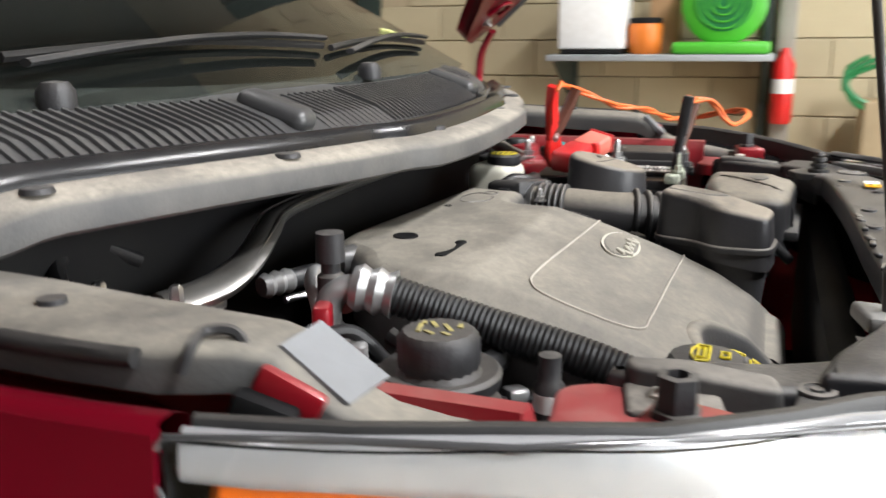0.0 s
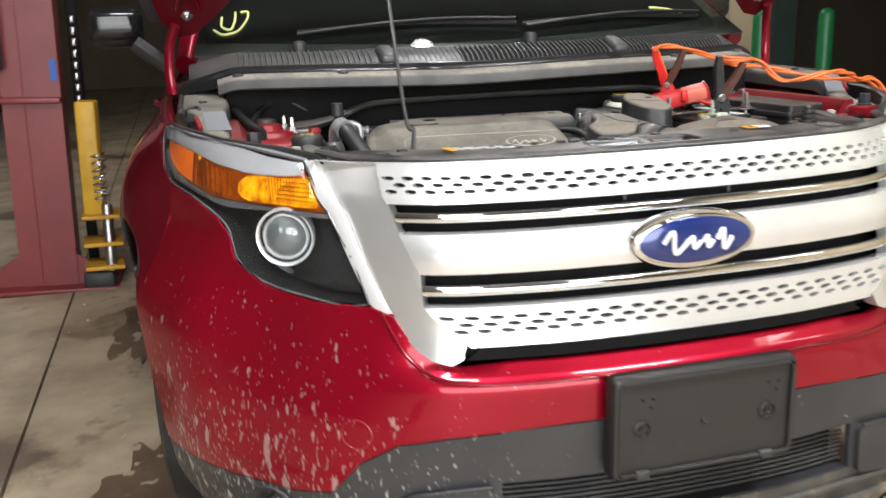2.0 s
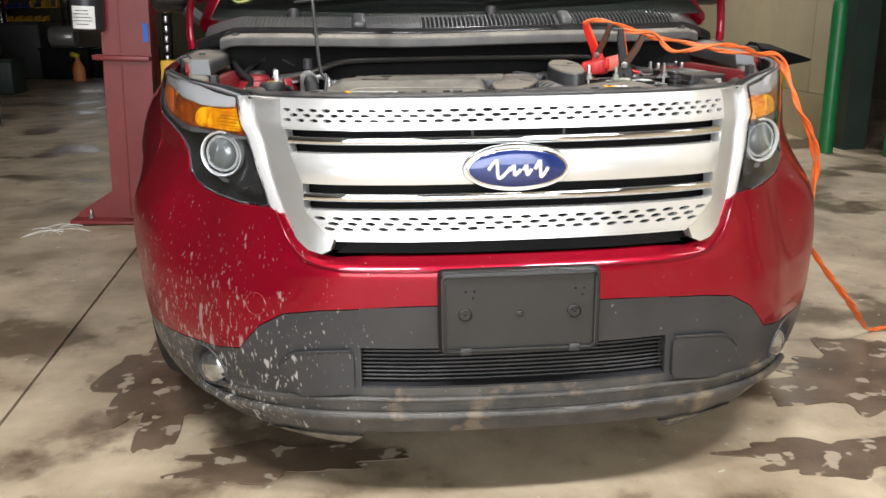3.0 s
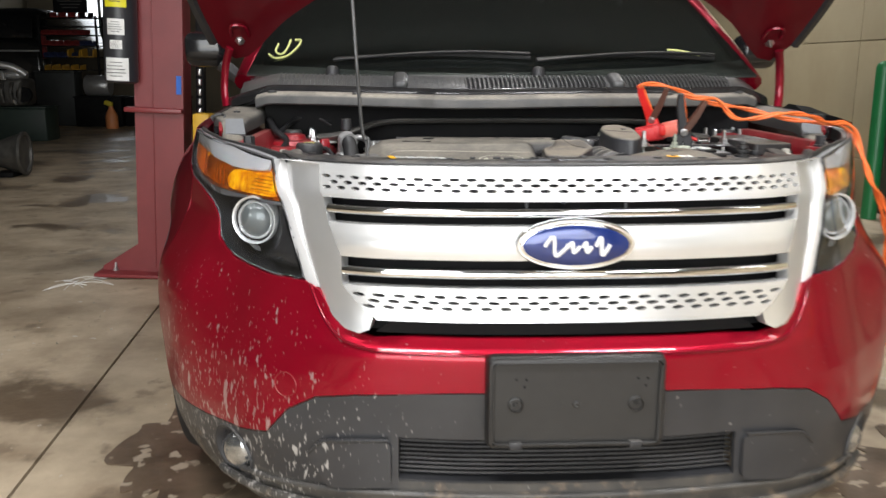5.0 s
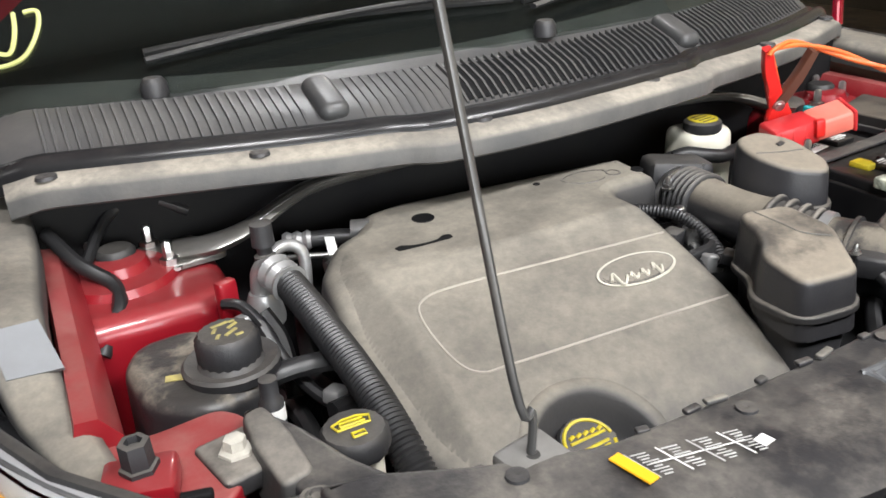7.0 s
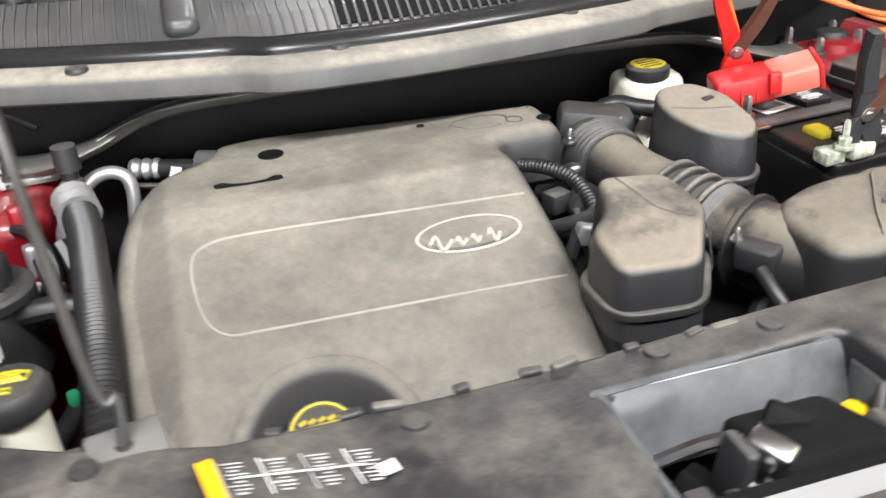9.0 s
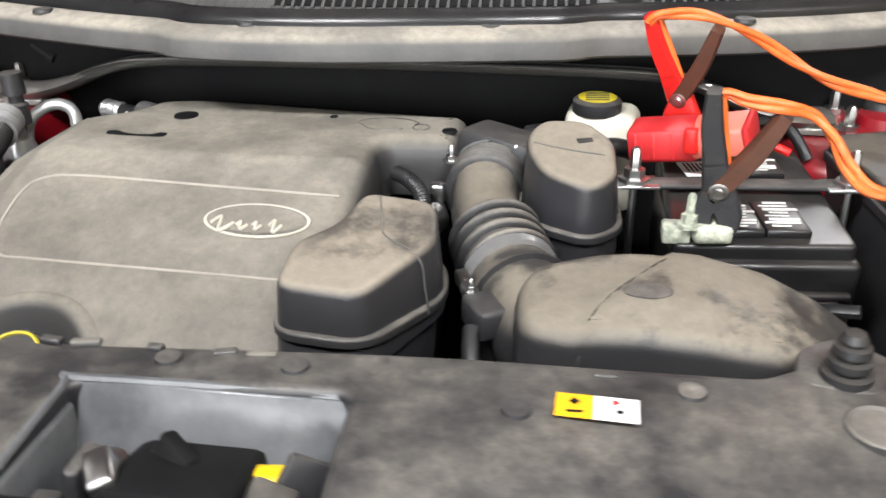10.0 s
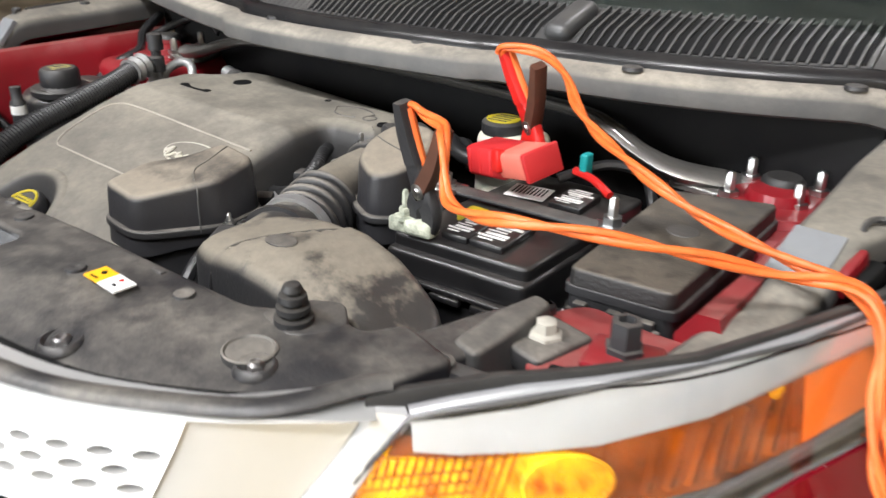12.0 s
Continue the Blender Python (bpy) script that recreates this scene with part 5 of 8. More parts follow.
    shelf_rows = [[skin(sd * u, z, o) + Vector((0, 0, dz)) for o, dz in ((-0.026, -0.02), (-0.036, -0.05), (-0.10, -0.066), (-0.10, -0.08), (-0.03, -0.08))] for u, z in [(0.72, 1.07), (0.84, 1.078), (0.92, 1.087), (1.0, 1.093), (1.1, 1.100), (1.2, 1.107), (1.3, 1.110)]]
    part("lamp_rear_shelf", loft(shelf_rows), COVER_DARK, car, "black plastic back of the headlight")
# Core, block and gearbox near black: the deep bay's shade is their colour.
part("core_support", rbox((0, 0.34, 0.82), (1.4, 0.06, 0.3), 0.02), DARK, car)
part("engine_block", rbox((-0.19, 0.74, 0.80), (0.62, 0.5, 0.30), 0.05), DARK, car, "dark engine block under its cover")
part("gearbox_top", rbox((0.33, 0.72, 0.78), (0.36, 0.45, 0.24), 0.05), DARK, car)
for pts, r in (([(-0.6, 0.9, 0.9), (-0.57, 0.75, 0.88), (-0.62, 0.62, 0.85)], 0.015), ([(-0.50, 0.95, 0.95), (-0.53, 0.8, 0.93), (-0.50, 0.62, 0.90)], 0.018), ([(-0.56, 0.66, 0.96), (-0.48, 0.68, 0.95), (-0.44, 0.66, 0.93)], 0.014),
               ([(0.18, 0.45, 0.92), (0.24, 0.5, 0.95), (0.30, 0.44, 0.9)], 0.012), ([(0.04, 0.72, 0.98), (0.10, 0.70, 1.0), (0.12, 0.78, 1.0), (0.08, 0.84, 0.98)], 0.011), ([(0.05, 0.66, 0.96), (0.09, 0.72, 0.99), (0.10, 0.8, 0.97)], 0.009),
               ([(0.20, 0.95, 1.04), (0.25, 0.96, 1.05), (0.29, 0.93, 1.03)], 0.013), ([(0.6, 0.62, 0.9), (0.56, 0.6, 0.98), (0.6, 0.58, 1.0)], 0.008)):
    part("bay_hose", tube(pts, r, 8), HOSE, car)

# radiator cover across the front
front = [skin(u, 1.078, -0.012) for u in [i / 20 * 0.74 for i in range(-20, 21)]]
front = [(p.x, p.y) for p in front]
left = [p for p in front if p[0] < -0.10]
right = [p for p in front if p[0] > 0.14]
sight = left + [(-0.098, front[17][1] + 0.012), (-0.096, 0.256), (-0.089, 0.264), (0.125, 0.268), (0.134, 0.26), (0.139, front[23][1] + 0.012)] + right + \
    [(0.68, 0.40), (0.60, 0.425), (0.575, 0.385), (0.53, 0.395), (0.45, 0.345), (0.30, 0.335), (0.10, 0.325), (-0.15, 0.316), (-0.40, 0.31), (-0.52, 0.345), (-0.60, 0.385), (-0.66, 0.40)]
dust_wave = lambda x, y: 1.073 + 0.004 * math.sin(x * 9) - 0.03 * ease(0.20, 0.05, y - 0.35 * x * x)
rad = part("radiator_cover", cover(sight, dust_wave, 0.008, 0.03, 0.03, 0, 0.012), COVER_DARK, car, "dusty black radiator cover with labels")
part("front_seal", tube([skin(u, 1.083 + 0.004 * ease(0.7, 0.82, abs(u)), 0.001 - 0.026 * ease(0.7, 0.82, abs(u))) for u in [i / 20 * 0.83 for i in range(-20, 21)]], 0.012, 8, 2, flat=0.6), COVER_DARK, rad)
for sg in (1, -1):
    part("rad_ridge", loft([[(p.x, p.y + dy, p.z + dz) for dy, dz in ((-0.008, -0.012), (-0.003, 0.001), (0.001, 0.0055), (0.008, 0.006), (0.02, -0.002), (0.02, -0.012))] for p in [Vector((*skin(sg * u, 1.072, -0.034 - 0.03 * ease(0.45, 0.2, u))[:2], dust_wave(*skin(sg * u, 1.072, -0.034)[:2]) + 0.003)) for u in [0.2 + 0.45 * i / 18 for i in range(19)]]]), COVER_DARK, rad, "raised lip along the radiator cover")
# Black plastic turned grey: the reflected light is painted into its base.
SHEEN = mat("grey_sheen_plastic", (0.16, 0.164, 0.17), 0.25, 0, (0.06, 0.062, 0.065), 11, 0.9, 0.06, 120)
# Recess floor near black: its deep shade is put into the colour.
part("latch_recess", loft([[(-0.1, y, z), (0.14, y, z), (0.12, y, z - 0.006), (-0.08, y, z - 0.006)] for y, z in ((0.08, 0.975), (0.18, 0.975), (0.22, 0.98), (0.232, 0.99))]), DARK, rad, "hood latch recess floor with its shade painted near black")
for x in (-0.096, 0.137):
    part("recess_wall", rbox((x, 0.17, 1.015), (0.008, 0.17, 0.08), 0.003), SHEEN, rad)
part("recess_wall", rbox((0.02, 0.256, 1.034), (0.226, 0.008, 0.075), 0.003, (-22, 0, 0)), SHEEN, rad)
part("recess_lip", tube([(-0.096, 0.10, 1.058), (-0.099, 0.252, 1.069), (-0.088, 0.267, 1.070), (0.125, 0.271, 1.070), (0.138, 0.257, 1.069), (0.141, 0.10, 1.058)], 0.0035, 6, 4), SHEEN, rad)
latch = part("hood_latch", rbox((0.025, 0.175, 1.005), (0.10, 0.09, 0.07), 0.012, (-16, 0, 0)), DARK, car, "black hood latch with a yellow lever")
for k, (a, b) in enumerate([((-0.03, 0.13, 1.0), (0.0, 0.20, 1.03)), ((0.06, 0.12, 1.0), (0.075, 0.2, 1.02)), ((-0.06, 0.15, 0.99), (0.1, 0.15, 1.01))]):
    part("latch_arm", tube([a, [(p + q) / 2 + 0.008 for p, q in zip(a, b)], b], 0.007, 6), BLACK, latch)
for k in range(9):
    t = k / 8
    part("latch_piece", rbox((-0.075 + 0.19 * t, 0.15 + 0.05 * math.sin(k * 2.3), 0.99 + 0.012 * math.cos(k * 1.9)), (0.022 + 0.012 * (k % 3), 0.05, 0.022), 0.004, (k * 13, k * 21 % 40, k * 37)), (BLACK, DARK, COVER_DARK)[k % 3], latch)
part("latch_cable", tube([(-0.08, 0.22, 1.0), (-0.03, 0.2, 1.025), (0.0, 0.16, 1.02), (0.04, 0.13, 1.01)], 0.006, 6), STEEL, latch)
for k, (lx, ly, lz, sx, sz, tilt) in enumerate([(-0.045, 0.17, 1.02, 0.012, 0.06, 8), (-0.02, 0.165, 1.03, 0.02, 0.05, -14), (0.005, 0.19, 1.015, 0.014, 0.07, 22), (0.085, 0.17, 1.01, 0.03, 0.05, -8), (0.105, 0.19, 1.02, 0.01, 0.05, 12)]):
    part("latch_plate", rbox((lx, ly, lz), (sx, 0.035, sz), 0.004, (k * 9, tilt, k * 31)), (BLACK, STEEL, DARK, COVER_DARK, BLACK)[k], latch)
part("latch_spring", tube([(-0.06 + 0.0035 * k, 0.15 + 0.006 * math.cos(k * 1.5), 1.02 + 0.006 * math.sin(k * 1.5)) for k in range(24)], 0.0016, 5, 1), STEEL, latch)
part("latch_lever", rbox((0.075, 0.197, 1.018), (0.045, 0.02, 0.02), 0.006, (0, 10, 20)), LEVER, latch, "yellow release lever")
part("latch_lever_tip", rbox((0.052, 0.186, 1.014), (0.03, 0.035, 0.014), 0.005, (0, 10, -30)), LEVER, latch)
nudge(latch, 0.008, 0.0, 0.028)
for sg in (1, -1):
    for bx, by, r in ((0.367, 0.189, 0.020), (0.546, 0.278, 0.018)):
        z = dust_wave(sg * bx, by)
        boss = part("screw_boss", lathe((sg * bx, by, z - 0.004), [(r * 1.25, 0), (r * 1.1, 0.006), (r * 0.95, 0.0075), (r * 0.8, 0.003), (r * 0.5, 0.002)], 22), COVER_DARK, rad)
        part("screw", lathe((sg * bx, by, z - 0.002), [(r * 0.5, 0), (r * 0.48, 0.005), (r * 0.3, 0.007), (0.001, 0.005)], 6), STEEL if sg > 0 else BLACK, boss)
    part("round_dish", lathe((sg * 0.524, 0.281 + 0.008, dust_wave(0.524, 0.289) - 0.001), [(0.027, -0.004), (0.0265, 0.003), (0.0245, 0.0042), (0.0225, 0.002), (0.001, 0.0018)], 30), GUTTER_DARK, rad, "dusty round dish in the radiator cover")
for x, y in ((0.26, 0.265), (0.391, 0.311), (-0.03, 0.30), (-0.25, 0.285), (-0.50, 0.31), (0.08, 0.297)):
    part("push_plug", lathe((x, y, dust_wave(x, y) - 0.001), [(0.012, 0), (0.011, 0.004), (0.004, 0.005), (0.001, 0.003)], 14), GUTTER_DARK if x == 0.391 else BLACK, rad)
for k in range(14):
    x = -0.36 + 0.052 * k + 0.012 * math.sin(k * 2.1)
    y = 0.309 + 0.012 * (x + 0.4) + (0.006 if x > 0.3 else 0)
    part("edge_tab", rbox((x, y, 1.0725), (0.014 + 0.006 * (k % 3), 0.009, 0.006), 0.002, (0, 0, k * 17 % 30 - 12)), (BLACK, COVER_DARK, GUTTER)[k % 3], rad)
# labels
warn = part("warning_label", rbox((0.302, 0.2715, 1.073), (0.028, 0.026, 0.002), 0, (0, 0, -2)), LABEL_YELLOW, rad, "yellow and white warning label")
part("label_half", rbox((0.3325, 0.2705, 1.073), (0.033, 0.026, 0.002), 0, (0, 0, -2)), WHITE, warn)
part("label_mark", rbox((0.302, 0.275, 1.0745), (0.0055, 0.0055, 0.001), 0, (0, 0, 45)), DARK, warn)
part("label_mark", rbox((0.302, 0.263, 1.0745), (0.012, 0.0018, 0.001), 0, (0, 0, 3)), DARK, warn)
part("label_mark", lathe((0.332, 0.277, 1.0735), [(0.003, 0), (0.0042, 0.001)], 3), CLAMP_RED, warn)
part("label_mark", rbox((0.335, 0.266, 1.0745), (0.005, 0.003, 0.001), 0), DARK, warn)
info = part("service_label", rbox((-0.4085, 0.262, 1.073), (0.013, 0.046, 0.002), 0, (0, 0, 12)), LABEL_YELLOW, rad, "black service label with white print")
PRINT = mat("grey_print", (0.5, 0.5, 0.49), 0.5, 0, (0.3, 0.3, 0.29), 90, 0.7)
for i in range(4):
    at = lambda a, b: (-0.396 + 0.031 * i + a + 0.2 * -b, 0.259 - 0.0062 * i + b - 0.2 * a, 1.0735)
    for j in range(9):
        part("label_print", rbox(at(0.0055 + 0.0015 * (j % 2), -0.0175 + 0.0043 * j), (0.008 + 0.004 * ((i * 3 + j) % 3), 0.0007 + 0.0005 * ((i + j) % 3 == 0), 0.001), 0, (0, 0, -11)), PRINT, info)
    part("label_rule", rbox(at(-0.005, 0.0), (0.0012, 0.042, 0.001), 0, (0, 0, 12)), WHITE if i % 2 else PRINT, info)
part("label_rule", rbox((-0.345, 0.2495, 1.0733), (0.095, 0.0008, 0.001), 0, (0, 0, -11)), WHITE, info)
part("label_square", rbox((-0.284, 0.231, 1.0735), (0.014, 0.013, 0.001), 0, (0, 0, 12)), WHITE, info)

for ob in (warn, info):
    nudge(ob, 0, 0, 0.0074)

# engine cover
def engine_top(x, y):
    z = float(np.interp(y, [0.38, 0.42, 0.46, 0.51, 0.575, 0.64, 0.70, 0.78, 1.04], [0.85, 0.905, 0.945, 0.975, 1.002, 1.025, 1.045, 1.067, 1.073]))
    z -= 0.55 * max(0.0, -0.44 - x)
    return z


WELL = (-0.306, 0.425)


def with_well(bm):
    """Opens the round well for the oil filler in the engine cover."""
    inside = [f for f in bm.faces if math.hypot(f.calc_center_median().x - WELL[0], f.calc_center_median().y - WELL[1]) < 0.097]
    bmesh.ops.delete(bm, geom=inside, context="FACES")
    return bm


ENGINE = [(-0.465, 0.42), (-0.40, 0.405), (0.0, 0.405), (0.02, 0.44), (0.03, 0.60), (0.03, 0.80), (0.026, 0.84), (0.038, 0.858), (0.134, 0.862), (0.138, 0.985), (-0.30, 1.025), (-0.375, 1.01), (-0.40, 0.955), (-0.44, 0.935), (-0.495, 0.87), (-0.52, 0.70), (-0.505, 0.52)]
engine = part("engine_cover", with_well(cover(ENGINE, engine_top, 0.03, 0.05, 0.0085, 0.004, 0.025)), COVER, car, "dust-covered grey plastic engine cover")


def on_engine(x, y, lift=0.001):
    return Vector((x, y, engine_top(x, y) + lift))


rings = []
for k in range(49):
    a = radians(-25 + 230 * k / 48)
    ring = []
    for r, dz in ((0.112, -0.004), (0.106, 0.001), (0.100, 0.0035), (0.094, 0.0045), (0.089, 0.003), (0.085, -0.0025), (0.081, -0.014), (0.077, -0.034), (0.074, -0.046), (0.068, -0.050), (0.001, -0.050), (0.001, -0.06), (0.112, -0.06)):
        x, y = WELL[0] + r * math.cos(a), WELL[1] + r * math.sin(a)
        ring.append((x, y, max(engine_top(x, y), 0.905) + dz))
    rings.append(ring)
part("filler_arch", loft(rings), COVER, engine, "raised round well for the oil filler")
# Pale tone that paints the highlight along the cover's crease.
CREASE = mat("crease_highlight", (0.38, 0.35, 0.30), 0.8, 0, (0.28, 0.255, 0.22), 24, 0.8)
part("cover_crease", tube([on_engine(x, y) for x, y in [(0.005, 0.705), (-0.15, 0.712), (-0.34, 0.72), (-0.40, 0.712), (-0.418, 0.68), (-0.412, 0.61), (-0.39, 0.578), (-0.34, 0.574), (-0.15, 0.570), (0.005, 0.566)]], 0.0018, 6, 8), CREASE, engine)
# Holes and slot are near-black pieces on the cover, shade painted in.
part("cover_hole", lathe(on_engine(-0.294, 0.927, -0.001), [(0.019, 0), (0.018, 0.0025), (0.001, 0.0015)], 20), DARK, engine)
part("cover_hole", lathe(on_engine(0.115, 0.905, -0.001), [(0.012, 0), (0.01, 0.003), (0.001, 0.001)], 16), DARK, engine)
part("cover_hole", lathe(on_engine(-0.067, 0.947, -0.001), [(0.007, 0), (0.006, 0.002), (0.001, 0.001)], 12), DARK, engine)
part("cover_slot", tube([on_engine(x, y, 0.0) for x, y in [(-0.378, 0.843), (-0.368, 0.844), (-0.352, 0.84), (-0.33, 0.838), (-0.31, 0.839), (-0.298, 0.842), (-0.288, 0.843)]], [0.006, 0.009, 0.005, 0.0035, 0.0045, 0.009, 0.006], 8, 5, flat=0.3), DARK, engine)
part("dust_ring", tube([on_engine(0.02 + 0.042 * math.cos(a) * (1 + 0.15 * math.sin(3 * a)), 0.925 + 0.026 * math.sin(a), 0.0) for a in [2 * math.pi * k / 16 for k in range(15)]], 0.0014, 5, 3), BAY, engine)
part("dust_ring", tube([on_engine(0.072 + 0.012 * math.cos(a), 0.916 + 0.012 * math.sin(a), 0.0) for a in [2 * math.pi * k / 10 for k in range(11)]], 0.0014, 5, 3), BAY, engine)
slope = math.atan2(1.045 - 1.002, 0.125)


def engine_oval(a, b, h):
    bm = lathe((0, 0, 0), [(1, 0), (1, h), (0.001, h)], 40)
    turn = Euler((slope, 0, 0)).to_matrix()
    for v in bm.verts:
        v.co = turn @ Vector((v.co.x * a, v.co.y * b, v.co.z)) + on_engine(-0.087, 0.654, 0.001)
    return bm


badge2 = part("cover_badge", engine_oval(0.068, 0.03, 0.002), PALE, engine, "pale oval badge on the engine cover")
part("badge_field", engine_oval(0.064, 0.026, 0.003), BAY, badge2)
part("badge_field", engine_oval(0.060, 0.0235, 0.0035), COVER, badge2)
for bx, w, h in ((-0.128, 0.026, 0.026), (-0.102, 0.013, 0.013), (-0.083, 0.01, 0.013), (-0.06, 0.014, 0.022)):
    part("badge_stroke", tube([on_engine(x, y, 0.0065) for x, y in [(bx - w / 2, 0.638 + h * 0.1), (bx - w * 0.1, 0.638 + h * 0.55), (bx, 0.638 - h * 0.3), (bx + w * 0.45, 0.638), (bx + w * 0.6, 0.638 + h * 0.2)]], 0.0024, 6, 5), PALE, badge2)
OIL, TILT = Vector((-0.312, 0.457, 0.942)), radians(24)


def on_cap(x, y, h=0.0):
    """A point over the tilted face of the oil cap."""
    return OIL + Euler((TILT, 0, 0)).to_matrix() @ Vector((x, y, h))


oil = part("oil_cap", lathe(OIL, [(0.034, -0.07), (0.034, -0.026), (0.039, -0.024), (0.040, -0.006), (0.037, 0), (0.001, 0.001)], 40, (0, -math.sin(TILT), math.cos(TILT)), knurl=0.04), BLACK, car, "black oil filler cap with yellow print")
for a0, a1 in ((0.1, 3.0), (3.25, 4.2), (5.2, 6.1)):
    part("cap_print", tube([on_cap(0.032 * math.cos(a), 0.032 * math.sin(a), 0.001) for a in [a0 + (a1 - a0) * k / 10 for k in range(11)]], 0.0024, 5, 2), YELLOW, oil)
for k in range(5):
    part("cap_print", tube([on_cap(-0.022 + 0.010 * k, 0.012, 0.001), on_cap(-0.015 + 0.010 * k, 0.015, 0.001)], 0.0026, 5, 0), YELLOW, oil)
for x0, y0, x1, y1 in ((-0.024, -0.008, 0.024, -0.004), (-0.02, -0.016, -0.008, -0.014), (0.0, -0.014, 0.006, -0.01), (0.012, -0.012, 0.022, -0.010), (-0.024, 0.006, 0.026, 0.008)):
    part("cap_print", tube([on_cap(x0, y0, 0.001), on_cap(x1, y1, 0.001)], 0.0022, 5, 0), YELLOW, oil)

# air intake: two resonator lids, corrugated pipe, duct
def lid(name, outline, height, depth, label):
    rise = max(height(*p) for p in outline) - min(height(*p) for p in outline)
    body = part(name, cover(outline, height, 0.011, depth + rise, 0.025, 0.006, 0.02), LID, car, label)
    z = min(height(*p) for p in outline) - depth - 0.014
    part("flange", cover(inset(outline, -0.012) if sum(outline[i - 1][0] * outline[i][1] - outline[i][0] * outline[i - 1][1] for i in range(len(outline))) > 0 else outline, const(z + 0.012), 0.004, 0.006, 0.04, 0, 0.035), BAY, body)
    part("lower_half", cover(outline, const(z), 0.004, 0.11, 0.05, -0.01, 0.03), BLACK, body)
    return body


lid1_z = lambda x, y: 1.067 + (y - 0.44) * 0.17
lid1 = lid("resonator", [(0.008, 0.442), (0.098, 0.432), (0.160, 0.53), (0.146, 0.605), (0.062, 0.618), (0.044, 0.552), (0.008, 0.52)], lid1_z, 0.045, "dust-topped black intake resonator")
part("lid_seam", tube([(x, y, lid1_z(x, y) + dz) for x, y, dz in ((0.082, 0.604, 0.0005), (0.094, 0.56, 0.0005), (0.100, 0.535, 0.0005), (0.115, 0.52, 0.0005), (0.132, 0.51, -0.0005), (0.1455, 0.503, -0.010), (0.149, 0.500, -0.03), (0.1535, 0.497, -0.065))], 0.0012, 5), GUTTER, lid1)
lid2_z = lambda x, y: 1.088 + (y - 0.67) * 0.26
lid2 = lid("resonator", [(0.234, 0.745), (0.258, 0.697), (0.315, 0.667), (0.346, 0.70), (0.342, 0.775), (0.305, 0.818), (0.25, 0.815), (0.233, 0.785)], lid2_z, 0.055, "dust-topped black intake resonator")
part("lid_seam", tube([(x, y, lid2_z(x, y) + dz) for x, y, dz in ((0.243, 0.757, 0.0), (0.27, 0.748, 0.0005), (0.30, 0.741, 0.0005), (0.328, 0.737, -0.0005), (0.3415, 0.736, -0.008), (0.3455, 0.7355, -0.03), (0.35, 0.735, -0.075))], 0.0012, 5), GUTTER, lid2)
part("lid_dent", rbox((0.305, 0.765, lid2_z(0.305, 0.765) + 0.0005), (0.02, 0.009, 0.002), 0.0008, (14, 0, 20)), BLACK, lid2)
throttle = part("throttle_body", rbox((0.195, 0.895, 1.052), (0.115, 0.085, 0.05), 0.014, (-6, 6, -22)), BLACK, car, "black throttle housing")
part("throttle_port", lathe((0.16, 0.885, 1.06), [(0.014, 0), (0.012, 0.018), (0.001, 0.016)], 16), BLACK, throttle)
for x, y in ((0.128, 0.838), (0.215, 0.85)):
    part("throttle_bolt", nut((x, y, 1.05), 0.008, 0.018), STEEL, throttle)
pipe = part("intake_pipe", tube([(0.178, 0.86, 1.02), (0.180, 0.80, 1.022), (0.186, 0.74, 1.02), (0.197, 0.70, 1.015), (0.205, 0.682, 1.012)], [0.05, 0.046, 0.044, 0.047, 0.051], 20), DUCT_MAT, car, "dusty black air intake pipe")
part("pipe_core", tube([(0.203, 0.69, 1.012), (0.217, 0.64, 1.006), (0.234, 0.595, 1.0)], 0.0495, 20, 8), BLACK, pipe)
for k in range(4):
    t = k / 3
    part("pipe_ring", lathe((0.205 + 0.018 * t + 0.004 * t * t, 0.680 - 0.062 * t, 1.011 - 0.009 * t), [(0.047, -0.006), (0.0555, -0.0045), (0.0585, -0.0015), (0.0585, 0.0015), (0.0555, 0.0045), (0.047, 0.006)], 30, (0.30 + 0.1 * t, -1, -0.12)), BAY, pipe)
part("hose_clamp", tube([(0.2275, 0.608, 1.002), (0.2325, 0.595, 1.0005)], 0.0575, 28, 0), ALU, pipe, "bright steel hose clamp")
part("clamp_screw", rbox((0.181, 0.566, 1.016), (0.014, 0.026, 0.018), 0.003, (0, 0, 30)), STEEL, pipe)
part("clamp_screw", lathe((0.186, 0.548, 1.018), [(0.008, 0), (0.008, 0.012), (0.004, 0.013), (0.001, 0.013)], 10, (0.3, -1, 0)), STEEL, pipe)
part("air_sensor_housing", tube([(0.232, 0.597, 1.0), (0.25, 0.552, 0.998), (0.275, 0.50, 0.996), (0.32, 0.462, 0.99)], [0.052, 0.055, 0.058, 0.06], 22, 4), DUCT_MAT, pipe)
part("housing_flange", lathe((0.246, 0.56, 0.998), [(0.05, -0.004), (0.0615, -0.003), (0.0615, 0.003), (0.05, 0.004)], 28, (0.42, -1, -0.05)), DUCT_MAT, pipe)
for k in range(5):
    part("pipe_ring", lathe((0.178, 0.846 - 0.0115 * k, 1.021), [(0.048, -0.004), (0.0535, -0.0025), (0.055, 0), (0.0535, 0.0025), (0.048, 0.004)], 26, (0, -1, 0.05)), BAY, pipe)
part("hose_clamp", tube([(0.178, 0.866, 1.020), (0.178, 0.856, 1.021)], 0.0545, 22, 0), STEEL, pipe)
sensor = part("air_sensor", rbox((0.212, 0.495, 1.016), (0.034, 0.05, 0.034), 0.006, (0, 0, 32)), BLACK, car, "black air flow sensor plug")
